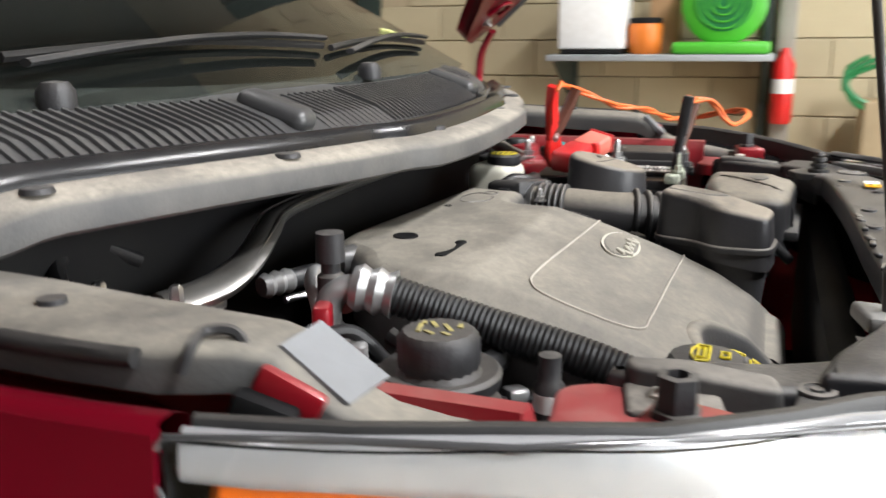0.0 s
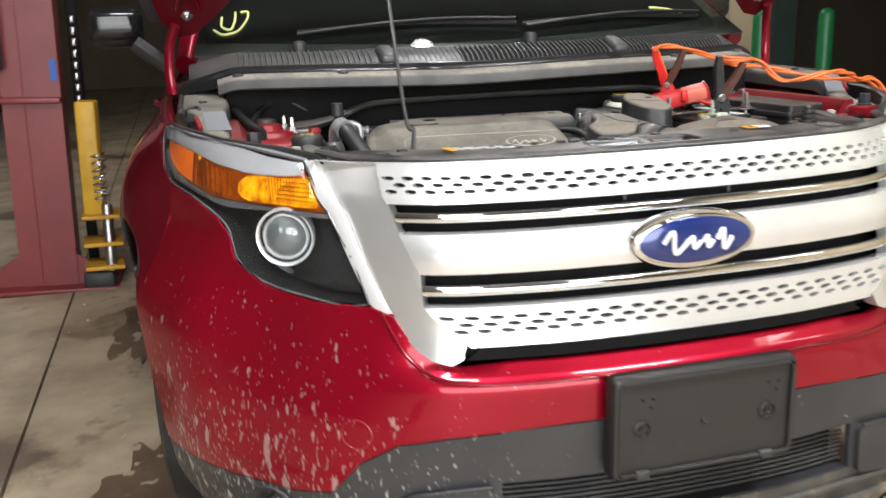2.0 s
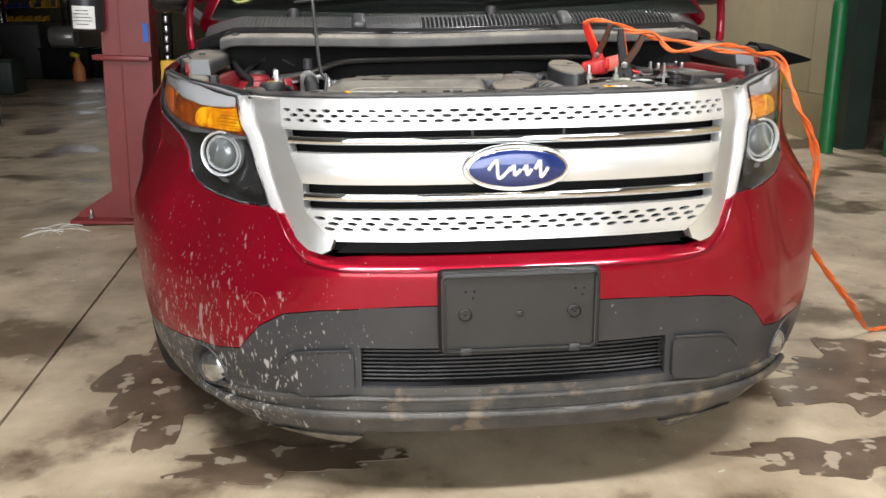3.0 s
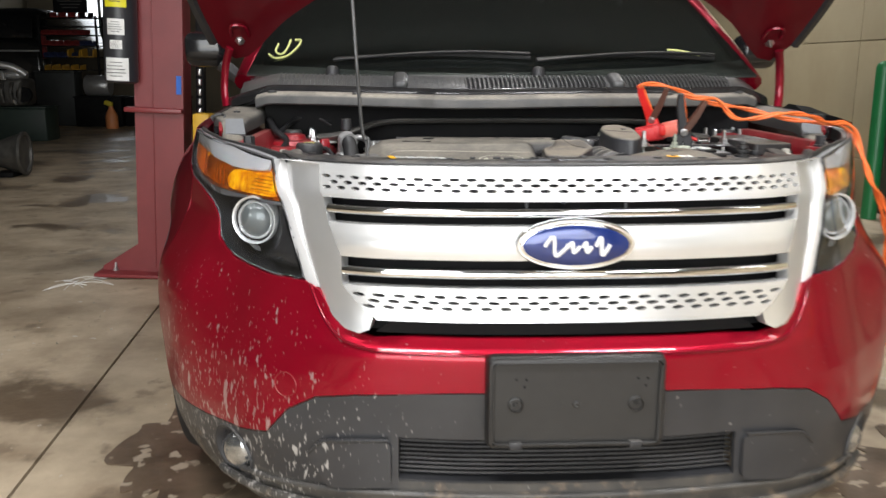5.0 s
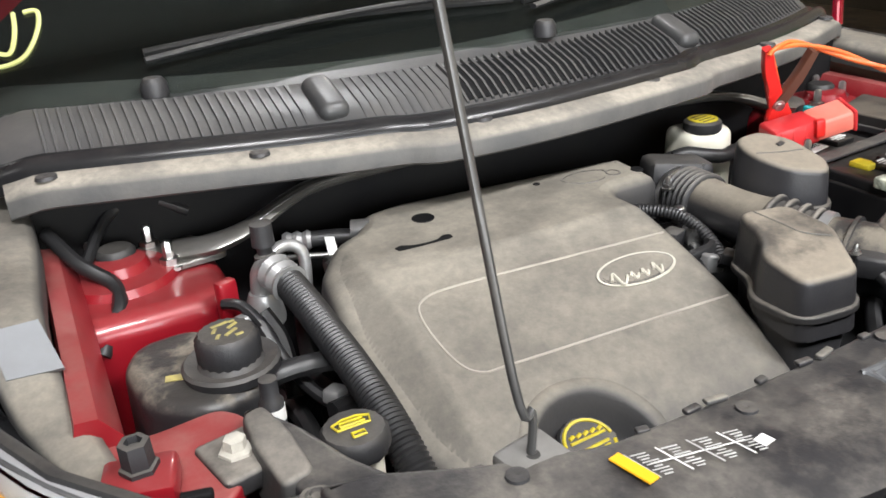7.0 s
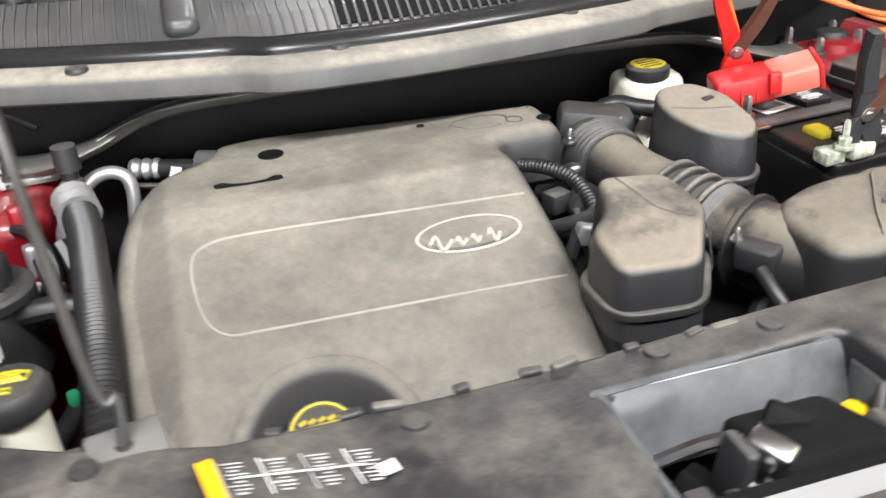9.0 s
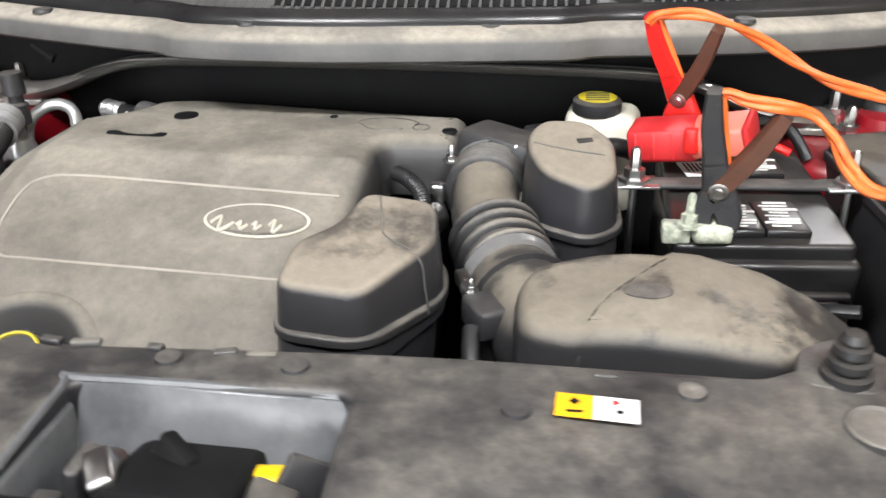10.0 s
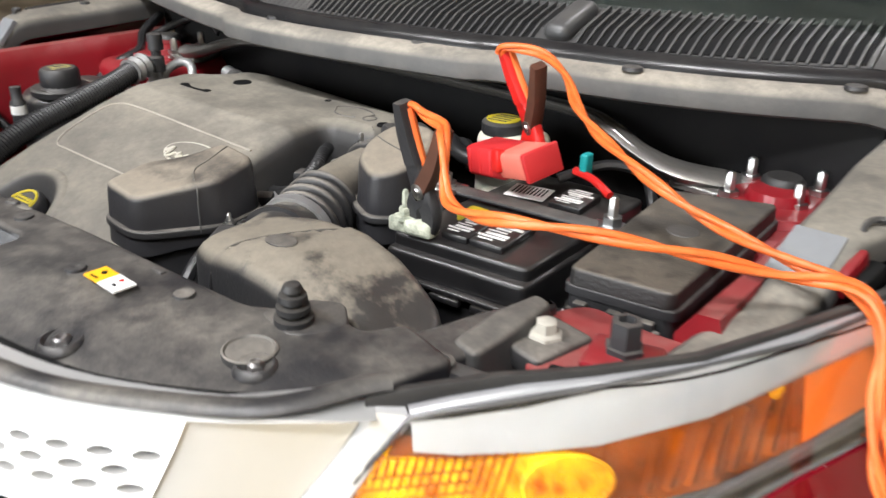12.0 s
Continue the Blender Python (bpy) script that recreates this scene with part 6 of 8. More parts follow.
part("sensor_lead", tube([(0.20, 0.475, 1.012), (0.205, 0.44, 0.99), (0.222, 0.40, 0.95)], 0.009, 8), HOSE, sensor)
part("sensor_bolt", nut((0.195, 0.515, 1.032), 0.006, 0.012), STEEL, sensor)
DUCT = [(0.243, 0.455), (0.25, 0.418), (0.29, 0.404), (0.36, 0.398), (0.44, 0.392), (0.52, 0.40), (0.578, 0.44), (0.588, 0.49), (0.56, 0.53), (0.49, 0.548), (0.41, 0.56), (0.32, 0.565), (0.262, 0.545), (0.243, 0.51)]


def duct_z(x, y):
    ridge = float(np.interp(x, [0.24, 0.30, 0.36, 0.42, 0.48, 0.53, 0.59], [1.056, 1.063, 1.071, 1.071, 1.06, 1.04, 1.0]))
    side = x - 0.31 - 0.75 * max(0.0, y - 0.43)
    return ridge - 0.3 * max(0.0, 0.445 - y) + 0.005 * ease(-0.004, 0.004, side)


duct = part("intake_duct", cover(DUCT, duct_z, 0.022, 0.085, 0.012, 0.003, 0.022), DUCT_MAT, car, "broad dusty black air intake duct")
part("duct_seam", tube([Vector((x, y, duct_z(x, y) + dz)) for x, y, dz in [(0.306, 0.3985, -0.09), (0.306, 0.4005, -0.03), (0.308, 0.408, -0.011), (0.313, 0.425, -0.0015), (0.33, 0.456, 0.0), (0.36, 0.497, 0.0), (0.385, 0.53, 0.0), (0.40, 0.548, -0.008)]], 0.0022, 6), DUCT_MAT, duct)
mark = [(0.367 + 0.023 * math.cos(a), 0.462 + 0.016 * math.sin(a)) for a in [2 * math.pi * k / 20 for k in range(20)]]
part("wiped_mark", cover(mark, lambda x, y: duct_z(x, y) + 0.0012, 0.0008, 0.001, 0.012, 0, 0), COVER_DARK, duct, "dark wiped spot in the dust")
part("duct_foot", rbox((0.41, 0.395, 0.985), (0.30, 0.03, 0.02), 0.006, (0, 0, -3)), BLACK, duct)
stud = part("duct_grommet", lathe((0.54, 0.348, 1.068), [(0.02, 0), (0.02, 0.008), (0.011, 0.009), (0.011, 0.013), (0.017, 0.014), (0.017, 0.020), (0.010, 0.021), (0.010, 0.025), (0.015, 0.026), (0.014, 0.032), (0.008, 0.033), (0.008, 0.036), (0.011, 0.037), (0.008, 0.043), (0.001, 0.044)], 20), RUBBER, car, "black rubber grommet on a steel tab")
part("duct_tab", cover([(0.50, 0.335), (0.56, 0.325), (0.59, 0.375), (0.55, 0.41), (0.51, 0.385)], const(1.07), 0.003, 0.01, 0.04, 0, 0.015), COVER_DARK, stud)

# brake fluid reservoir
RES = [(0.288, 0.957), (0.345, 0.93), (0.398, 0.955), (0.402, 1.03), (0.296, 1.045)]
brake = part("brake_reservoir", cover(RES, lambda x, y: 1.079, 0.018, 0.062, 0.03, 0.002, 0.025), WHITE_PLASTIC, car, "cloudy white brake fluid reservoir")
part("reservoir_base", cover(RES, const(1.0), 0.006, 0.06, 0.04, 0, 0.02), WHITE_PLASTIC, brake)
cap_b = part("reservoir_cap", lathe((0.335, 0.975, 1.076), [(0.034, 0), (0.0355, 0.003), (0.0355, 0.018), (0.031, 0.022), (0.001, 0.0225)], 30, knurl=0.03), BLACK, brake, "black cap with yellow lettering")
part("cap_print", lathe((0.335, 0.975, 1.0985), [(0.028, 0), (0.028, 0.001)], 24), YELLOW, cap_b)
for k in range(4):
    part("cap_line", rbox((0.335, 0.958 + k * 0.011, 1.1), (0.034, 0.0022, 0.001), 0, (0, 0, 8)), BLACK, cap_b)

FADED = mat("faded_print", (0.42, 0.36, 0.12), 0.7, 0, (0.2, 0.18, 0.1), 60, 0.8)
# coolant tank, washer filler, refrigerant pipe
TANK = [(-0.785, 0.815), (-0.775, 0.71), (-0.70, 0.655), (-0.625, 0.68), (-0.61, 0.79), (-0.68, 0.875), (-0.76, 0.865)]
tank = part("coolant_tank", cover(TANK, lambda x, y: 1.022 + 0.02 * (y - 0.7), 0.02, 0.10, 0.03, 0.004, 0.035), DUCT_MAT, car, "dusty dark coolant tank")
part("tank_collar", lathe((-0.659, 0.735, 1.02), [(0.06, 0), (0.062, 0.012), (0.058, 0.016), (0.042, 0.012), (0.036, 0.02)], 28), BLACK, tank)
cap_t = part("tank_cap", lathe((-0.659, 0.735, 1.036), [(0.038, 0), (0.0405, 0.004), (0.0405, 0.031), (0.035, 0.038), (0.001, 0.039)], 40, knurl=0.06), BLACK, tank, "black ribbed cap with faded yellow print")
for k, (dx, dy, w) in enumerate([(-0.004, 0.018, 0.022), (0.010, 0.008, 0.016), (-0.013, 0.005, 0.012), (0.012, 0.019, 0.008), (0.005, -0.008, 0.02), (-0.012, -0.012, 0.010), (0.013, -0.018, 0.010)]):
    part("cap_print", rbox((-0.659 + dx, 0.735 + dy, 1.0755), (w, 0.0045, 0.0012), 0, (0, 0, 12 + 25 * (k % 3))), FADED, cap_t)
part("tank_label", rbox((-0.725, 0.745, 1.0245), (0.03, 0.014, 0.001), 0, (0, 0, -15)), FADED, tank)
part("tank_sensor", lathe((-0.64, 0.63, 0.985), [(0.015, 0), (0.015, 0.04), (0.011, 0.044), (0.011, 0.07), (0.001, 0.071)], 14), BLACK, tank)
part("sensor_label", lathe((-0.64, 0.63, 1.0), [(0.0155, 0), (0.0155, 0.018)], 14), WHITE, tank)
wash = part("washer_neck", tube([(-0.588, 0.492, 0.82), (-0.588, 0.492, 1.03)], 0.028, 16, 0), WHITE_PLASTIC, car, "white washer bottle neck with a black cap")
part("washer_cap", lathe((-0.588, 0.492, 1.026), [(0.036, 0), (0.038, 0.006), (0.038, 0.02), (0.033, 0.027), (0.001, 0.029)], 30, knurl=0.03), BLACK, wash)
for pts in ([(-0.018, 0.0), (0.018, 0.0), (0.021, 0.011), (0.008, 0.016), (-0.008, 0.016), (-0.021, 0.011)], [(-0.007, -0.018), (0.007, -0.018), (0.007, -0.011), (-0.007, -0.011)], [(-0.014, 0.0045), (0.014, 0.0045), (0.012, 0.010), (-0.012, 0.010)]):
    part("cap_print", tube([(-0.588 + x, 0.490 + y, 1.0555) for x, y in pts + pts[:1]], 0.0016, 5, 0), YELLOW, wash)
ac = part("refrigerant_pipe", tube([(-0.50, 0.93, 0.97), (-0.49, 0.945, 1.05), (-0.51, 0.95, 1.072), (-0.54, 0.94, 1.068), (-0.56, 0.92, 1.04), (-0.565, 0.91, 0.95)], 0.0095, 12), ALU, car, "grey aluminium refrigerant pipe with valve")
part("service_valve", lathe((-0.557, 0.905, 1.055), [(0.016, 0), (0.016, 0.03), (0.011, 0.034), (0.011, 0.045), (0.017, 0.047), (0.016, 0.08), (0.001, 0.082)], 16), BLACK, ac)
part("pipe_elbow", tube([(-0.57, 0.91, 0.98), (-0.57, 0.905, 1.04), (-0.566, 0.895, 1.068), (-0.557, 0.87, 1.074)], 0.016, 12), ALU, ac)
part("hose_ferrule", tube([(-0.558, 0.878, 1.075), (-0.546, 0.832, 1.066)], 0.0255, 14, 0, ribs=0.005, rib_step=0.018), ALU, ac)
part("valve_block", lathe((-0.57, 0.905, 0.98), [(0.028, 0), (0.03, 0.01), (0.026, 0.035), (0.02, 0.05)], 14), ALU, ac)
part("black_hose", tube([(-0.547, 0.836, 1.067), (-0.539, 0.79, 1.053), (-0.532, 0.713, 1.034), (-0.527, 0.656, 1.02), (-0.523, 0.585, 1.0), (-0.519, 0.51, 0.965), (-0.512, 0.44, 0.90)], 0.0215, 16, 8, ribs=0.0024, rib_step=0.0065), HOSE, ac, "ribbed black sleeve round a hose")
part("tube_fitting", lathe((-0.455, 0.945, 1.02), [(0.018, 0), (0.018, 0.03), (0.022, 0.032), (0.022, 0.045), (0.001, 0.045)], 14, (1, 0.1, 0)), STEEL, ac)
part("rear_ferrule", tube([(-0.495, 1.04, 1.04), (-0.45, 1.022, 1.04)], 0.015, 14, 0, ribs=0.004, rib_step=0.014), ALU, ac)
part("rear_hose", tube([(-0.455, 1.024, 1.04), (-0.41, 1.005, 1.04), (-0.36, 0.98, 1.035)], 0.014, 12), HOSE, ac)
part("rear_cap", lathe((-0.395, 0.985, 1.052), [(0.02, 0), (0.02, 0.03), (0.001, 0.032)], 16, (1, -0.5, 0)), COWL, ac)
part("line_tag", rbox((-0.432, 0.985, 1.04), (0.016, 0.05, 0.003), 0.001, (20, 0, -12)), WHITE, ac)
part("steel_line", tube([(-0.505, 1.0, 1.03), (-0.46, 0.98, 1.03), (-0.40, 0.95, 1.028)], 0.005, 8), STEEL, ac)
part("bay_lead", tube([(-0.83, 1.10, 1.12), (-0.80, 1.03, 1.09), (-0.76, 0.99, 1.06), (-0.765, 0.94, 1.04), (-0.80, 0.90, 1.0)], 0.011, 8), HOSE, car)
part("bay_lead", tube([(-0.79, 1.04, 1.08), (-0.74, 1.12, 1.12), (-0.68, 1.13, 1.13), (-0.62, 1.12, 1.10)], 0.009, 8), HOSE, car)
part("hose_bracket", rbox((-0.625, 0.88, 1.04), (0.03, 0.02, 0.07), 0.006, (0, 0, 20)), RED_IN, car)

# small lines, plugs and brackets between tank and engine
for pts, r, m in (([(-0.63, 0.72, 1.0), (-0.57, 0.715, 1.005), (-0.50, 0.72, 0.99), (-0.46, 0.74, 0.97)], 0.014, HOSE), ([(-0.60, 0.80, 1.03), (-0.585, 0.76, 0.99), (-0.56, 0.70, 0.96), (-0.52, 0.66, 0.95), (-0.47, 0.65, 0.94)], 0.009, HOSE),
                  ([(-0.635, 0.87, 1.045), (-0.61, 0.85, 1.04), (-0.59, 0.82, 1.0), (-0.60, 0.77, 0.95)], 0.008, HOSE), ([(-0.585, 0.86, 1.02), (-0.57, 0.83, 0.98), (-0.575, 0.78, 0.92)], 0.013, HOSE),
                  ([(-0.50, 0.86, 1.0), (-0.505, 0.80, 0.97), (-0.49, 0.74, 0.95)], 0.011, BLACK), ([(-0.46, 0.93, 1.03), (-0.42, 0.95, 1.035), (-0.38, 0.94, 1.03)], 0.007, STEEL),
                  ([(-0.52, 0.62, 0.94), (-0.55, 0.58, 0.93), (-0.56, 0.52, 0.9)], 0.012, HOSE), ([(-0.8, 0.62, 1.03), (-0.74, 0.61, 1.0), (-0.68, 0.62, 0.96)], 0.009, HOSE)):
    part("bay_hose", tube(pts, r, 8), m, car)
for c, s_, rot, m in (((-0.612, 0.845, 1.01), (0.03, 0.02, 0.045), (0, 0, 25), ALU), ((-0.60, 0.80, 0.985), (0.04, 0.02, 0.02), (0, 20, 30), STEEL), ((-0.52, 0.76, 0.965), (0.035, 0.03, 0.03), (0, 0, 10), BLACK), ((-0.545, 0.69, 0.965), (0.03, 0.025, 0.02), (0, 10, 40), ALU),
                      ((-0.50, 0.70, 0.955), (0.02, 0.03, 0.025), (0, 0, -20), mat("blue_plug", (0.02, 0.12, 0.45), 0.5)), ((-0.49, 0.83, 0.99), (0.03, 0.05, 0.03), (0, 0, 15), BLACK), ((-0.57, 0.63, 0.93), (0.014, 0.014, 0.02), (0, 0, 30), mat("green_plug", (0.02, 0.25, 0.12), 0.5)),
                      ((0.075, 0.76, 1.0), (0.035, 0.03, 0.03), (0, 0, 20), BLACK), ((0.115, 0.795, 1.02), (0.02, 0.02, 0.03), (0, 0, 0), STEEL), ((0.09, 0.69, 0.98), (0.04, 0.03, 0.03), (0, 15, 0), ALU), ((0.225, 0.43, 0.97), (0.012, 0.012, 0.02), (0, 0, 20), mat("plug_green", (0.03, 0.2, 0.06), 0.5))):
    part("connector", rbox(c, s_, 0.005, rot), m, car)
part("pipe_clip", lathe((0.11, 0.745, 1.0), [(0.02, -0.02), (0.021, 0), (0.02, 0.02)], 16, (0.5, 1, 0)), STEEL, car)
part("bay_hose", tube([(0.225, 0.935, 1.06), (0.25, 0.925, 1.066), (0.275, 0.905, 1.062), (0.31, 0.897, 1.056), (0.35, 0.91, 1.055), (0.38, 0.93, 1.04)], 0.013, 10), HOSE, car, "black hose before the brake reservoir")
part("wiring_sleeve", tube([(0.05, 0.835, 1.03), (0.075, 0.80, 1.035), (0.10, 0.76, 1.028), (0.108, 0.71, 1.005), (0.10, 0.67, 0.98)], 0.0105, 10, 6, ribs=0.0015, rib_step=0.006), HOSE, car, "ribbed black wiring sleeve")
part("lead_plug", rbox((0.095, 0.655, 1.0), (0.03, 0.022, 0.02), 0.004, (10, 0, 35)), BLACK, car)
# strut brace
BRACE = mat("brace_black", (0.22, 0.215, 0.205), 0.28, 0.7, (0.14, 0.13, 0.115), 20, 0.6, dust=TAN, dust_amount=0.25)
BRACE_HALF = [(0.66, 1.06, 1.062), (0.60, 1.032, 1.07), (0.54, 1.028, 1.086), (0.48, 1.038, 1.108), (0.42, 1.056, 1.117), (0.30, 1.066, 1.119)]
BRACE_PTS = [(-x, y, z) for x, y, z in BRACE_HALF] + [(0, 1.07, 1.12)] + BRACE_HALF[::-1]
brace = part("strut_brace", tube(BRACE_PTS, [0.03, 0.03, 0.024, 0.021, 0.019, 0.018, 0.018, 0.018, 0.019, 0.021, 0.024, 0.03, 0.03], 10, 6, flat=0.5), BRACE, car, "black steel brace between the strut towers")
# Bright thin tubes added to draw the highlight on the brace's edges.
part("brace_edge", tube([(x, y - 0.014, z + 0.008) for x, y, z in BRACE_PTS[1:-1]], 0.0022, 6, 6), STEEL, brace, "thin bright line added as the highlight along the brace")
part("brace_edge", tube([(x, y + 0.016, z + 0.006) for x, y, z in BRACE_PTS[1:-1]], 0.0022, 6, 6), STEEL, brace)
for sd in (1, -1):
    part("brace_foot", cover([(sd * x, y) for x, y in [(0.585, 1.02), (0.70, 1.01), (0.725, 1.06), (0.70, 1.155), (0.645, 1.155), (0.60, 1.09)]], const(1.058), 0.004, 0.006, 0.04, 0, 0.02), BRACE, brace)

# battery with its two clamps
BATTERY = mat("battery_black", (0.008, 0.008, 0.009), 0.32, 0, (0.018, 0.017, 0.017), 12, 0.6, dust=TAN, dust_amount=0.09)
battery = part("battery_case", cover([(0.42, 0.60), (0.625, 0.62), (0.618, 0.94), (0.425, 0.93)], const(1.035), 0.008, 0.18, 0.05, -0.004, 0.012), BATTERY, car, "black car battery with dusty top and labels")
part("battery_lid", cover([(0.422, 0.612), (0.62, 0.632), (0.614, 0.935), (0.428, 0.925)], const(1.052), 0.006, 0.012, 0.05, 0, 0.012), BATTERY, battery)
part("battery_ledge", rbox((0.525, 0.605, 1.0), (0.18, 0.012, 0.008), 0.003, (0, 0, 5.5)), BATTERY, battery)
for k in range(3):
    part("battery_grip", rbox((0.46 + k * 0.06, 0.597 + k * 0.006, 0.99), (0.045, 0.012, 0.01), 0.003, (0, 0, 5.5)), BATTERY, battery)
for x, y, w, d, m in ((0.50, 0.675, 0.04, 0.075, BATTERY), (0.545, 0.685, 0.05, 0.085, BATTERY), (0.55, 0.85, 0.05, 0.07, BATTERY), (0.475, 0.715, 0.03, 0.04, YELLOW)):
    pad = part("battery_pad", rbox((x, y, 1.056), (w, d, 0.012), 0.004, (0, 0, 5)), m, battery)
    if m is BATTERY:
        for j in range(8):
            part("label_print", rbox((x - 0.004 + 0.003 * (j % 3), y - d * 0.38 + j * d * 0.107, 1.0628), (w * (0.42 + 0.12 * (j * 7 % 4)), d * (0.03 + 0.02 * (j % 3)), 0.0008), 0, (0, 0, 5)), WHITE, pad)
part("battery_label", rbox((0.48, 0.84, 1.0545), (0.06, 0.05, 0.001), 0, (0, 0, 12)), WHITE, battery, "white bar code sticker")
for k in range(9):
    part("label_print", rbox((0.457 + k * 0.0055, 0.84 + k * 0.001, 1.0555), (0.0022, 0.03, 0.0006), 0, (0, 0, 12)), DARK, battery)
for k in range(4):
    part("side_print", rbox((0.6245, 0.68 + 0.03 * k, 0.955), (0.002, 0.016, 0.024), 0, (20, 0, 0)), WHITE, battery)
hold = part("battery_strap", rbox((0.52, 0.785, 1.057), (0.26, 0.03, 0.007), 0.004, (0, 0, 5)), BLACK, car, "black battery hold-down strap")
for x, y in ((0.388, 0.772), (0.648, 0.792)):
    part("strap_plate", rbox((x, y, 1.058), (0.06, 0.04, 0.004), 0.001, (0, 0, 5)), STEEL, hold)
    part("strap_nut", nut((x, y, 1.06), 0.013, 0.034), STEEL, hold)
    part("strap_rod", tube([(x, y, 1.06), (x, y - 0.01, 0.88)], 0.005, 8, 0), STEEL, hold)
post = part("battery_post", rbox((0.462, 0.625, 1.064), (0.042, 0.028, 0.022), 0.006, (0, 0, 8)), CORRODED, battery, "corroded battery terminal clamp")
part("post_bolt", nut((0.437, 0.622, 1.07), 0.009, 0.03), CORRODED, post)
part("post_lug", rbox((0.425, 0.632, 1.058), (0.03, 0.03, 0.02), 0.004), CORRODED, post)
posw = part("positive_lead", tube([(0.50, 0.88, 1.07), (0.55, 0.93, 1.09), (0.60, 0.95, 1.08), (0.63, 0.93, 1.04)], 0.008, 8), HOSE, car, "black and red battery leads")
part("lead_tip", tube([(0.52, 0.89, 1.085), (0.555, 0.885, 1.08), (0.59, 0.87, 1.07)], 0.006, 8), CLAMP_RED, posw)
part("lead_clip", rbox((0.535, 0.895, 1.095), (0.012, 0.02, 0.035), 0.003), mat("teal_clip", (0.01, 0.35, 0.36), 0.4), posw)
cover_r = part("terminal_cover", rbox((0.424, 0.828, 1.091), (0.09, 0.062, 0.046), 0.008, (4, -10, -16)), CLAMP_PINK, car, "red plastic battery terminal cover")
part("cover_flap", rbox((0.489, 0.80, 1.109), (0.07, 0.058, 0.038), 0.006, (12, -14, -22)), mat("pink_flap", (0.78, 0.2, 0.15), 0.5, 0, (0.7, 0.14, 0.1), 30, 0.6), cover_r)
part("flap_lip", rbox((0.5205, 0.787, 1.117), (0.008, 0.06, 0.042), 0.003, (12, -14, -22)), CLAMP_PINK, cover_r)
part("cover_hinge", rbox((0.45, 0.785, 1.104), (0.018, 0.014, 0.034), 0.004, (0, -6, -18)), CLAMP_RED, cover_r)
for k in range(3):
    part("cover_rib", rbox((0.385 + k * 0.022, 0.808 - 0.006 * k, 1.084 + 0.004 * k), (0.005, 0.006, 0.036), 0.002, (0, -8, -16)), CLAMP_PINK, cover_r)

for ob, dx, dy, dz in ((battery, -0.017, 0, 0), (hold, -0.02, -0.01, 0.004), (posw, -0.015, 0, 0), (cover_r, -0.014, 0.012, 0.003), (brake, -0.013, -0.007, 0.01), (stud, -0.026, 0.004, 0)):
    nudge(ob, dx, dy, dz)

# fuse box
FUSE = [(0.672, 0.622), (0.793, 0.638), (0.781, 0.972), (0.645, 0.925)]
FUSE_TOP = mat("dusty_fuse_lid", (0.018, 0.017, 0.017), 0.45, 0, (0.03, 0.028, 0.026), 9, 0.7, 0.25, 260, dust=(0.22, 0.185, 0.14), dust_amount=0.5, dust_least=0.35, dust_scale=14.0)
fuse = part("fuse_box", cover(FUSE, const(1.08), 0.005, 0.024, 0.04, 0.002, 0.013), FUSE_TOP, car, "black fuse box with dusty lid")
part("fuse_lid_rim", cover(inset(FUSE, -0.006), const(1.060), 0.003, 0.009, 0.05, 0, 0.015), BLACK, fuse)
part("fuse_base", cover(FUSE, const(1.052), 0.003, 0.19, 0.05, -0.006, 0.012), BLACK, fuse)
for t in (0.18, 0.5, 0.82):
    part("fuse_latch", rbox((0.672 + 0.12 * t, 0.614 + 0.016 * t, 1.036), (0.016, 0.012, 0.018), 0.003, (0, 0, 7)), BAY, fuse)
for t in (0.33, 0.66):
    part("fuse_grip", rbox((0.672 + 0.12 * t, 0.613 + 0.016 * t, 1.026), (0.026, 0.014, 0.007), 0.002, (0, 0, 7)), BAY, fuse)
part("latch_bar", tube([(0.680, 0.613, 1.033), (0.785, 0.627, 1.033)], 0.004, 8, 0), BAY, fuse)
part("lid_mark", lathe((0.725, 0.80, 1.0802), [(0.02, 0), (0.019, 0.001), (0.001, 0.001)], 16), BLACK, fuse)

nudge(fuse, -0.01, 0, 0)

# ---- jumper cables, lying across the battery ----
cables = thing("jumper_cables", (0.45, 0.75, 1.05), "orange jumper cables clamped to a car battery", "jumper cables")


def flat_bar(pts, widths, n, thick):
    """A pressed channel: rectangles swept along the points, wide across the plane whose normal is n."""
    rings = []
    P = catmull(pts, 4)
    for i, p in enumerate(P):
        d = (P[min(i + 1, len(P) - 1)] - P[max(i - 1, 0)]).normalized()
        side = n.cross(d).normalized()
        f = i / (len(P) - 1) * (len(widths) - 1)
        k = min(int(f), len(widths) - 2)
        w = widths[k] + (widths[k + 1] - widths[k]) * (f - k)
        rings.append([p + side * w * a + n * thick * b for a, b in ((-1, -0.6), (-0.8, -1), (0.8, -1), (1, -0.6), (1, 0.6), (0.8, 1), (-0.8, 1), (-1, 0.6))])
    return loft(rings)


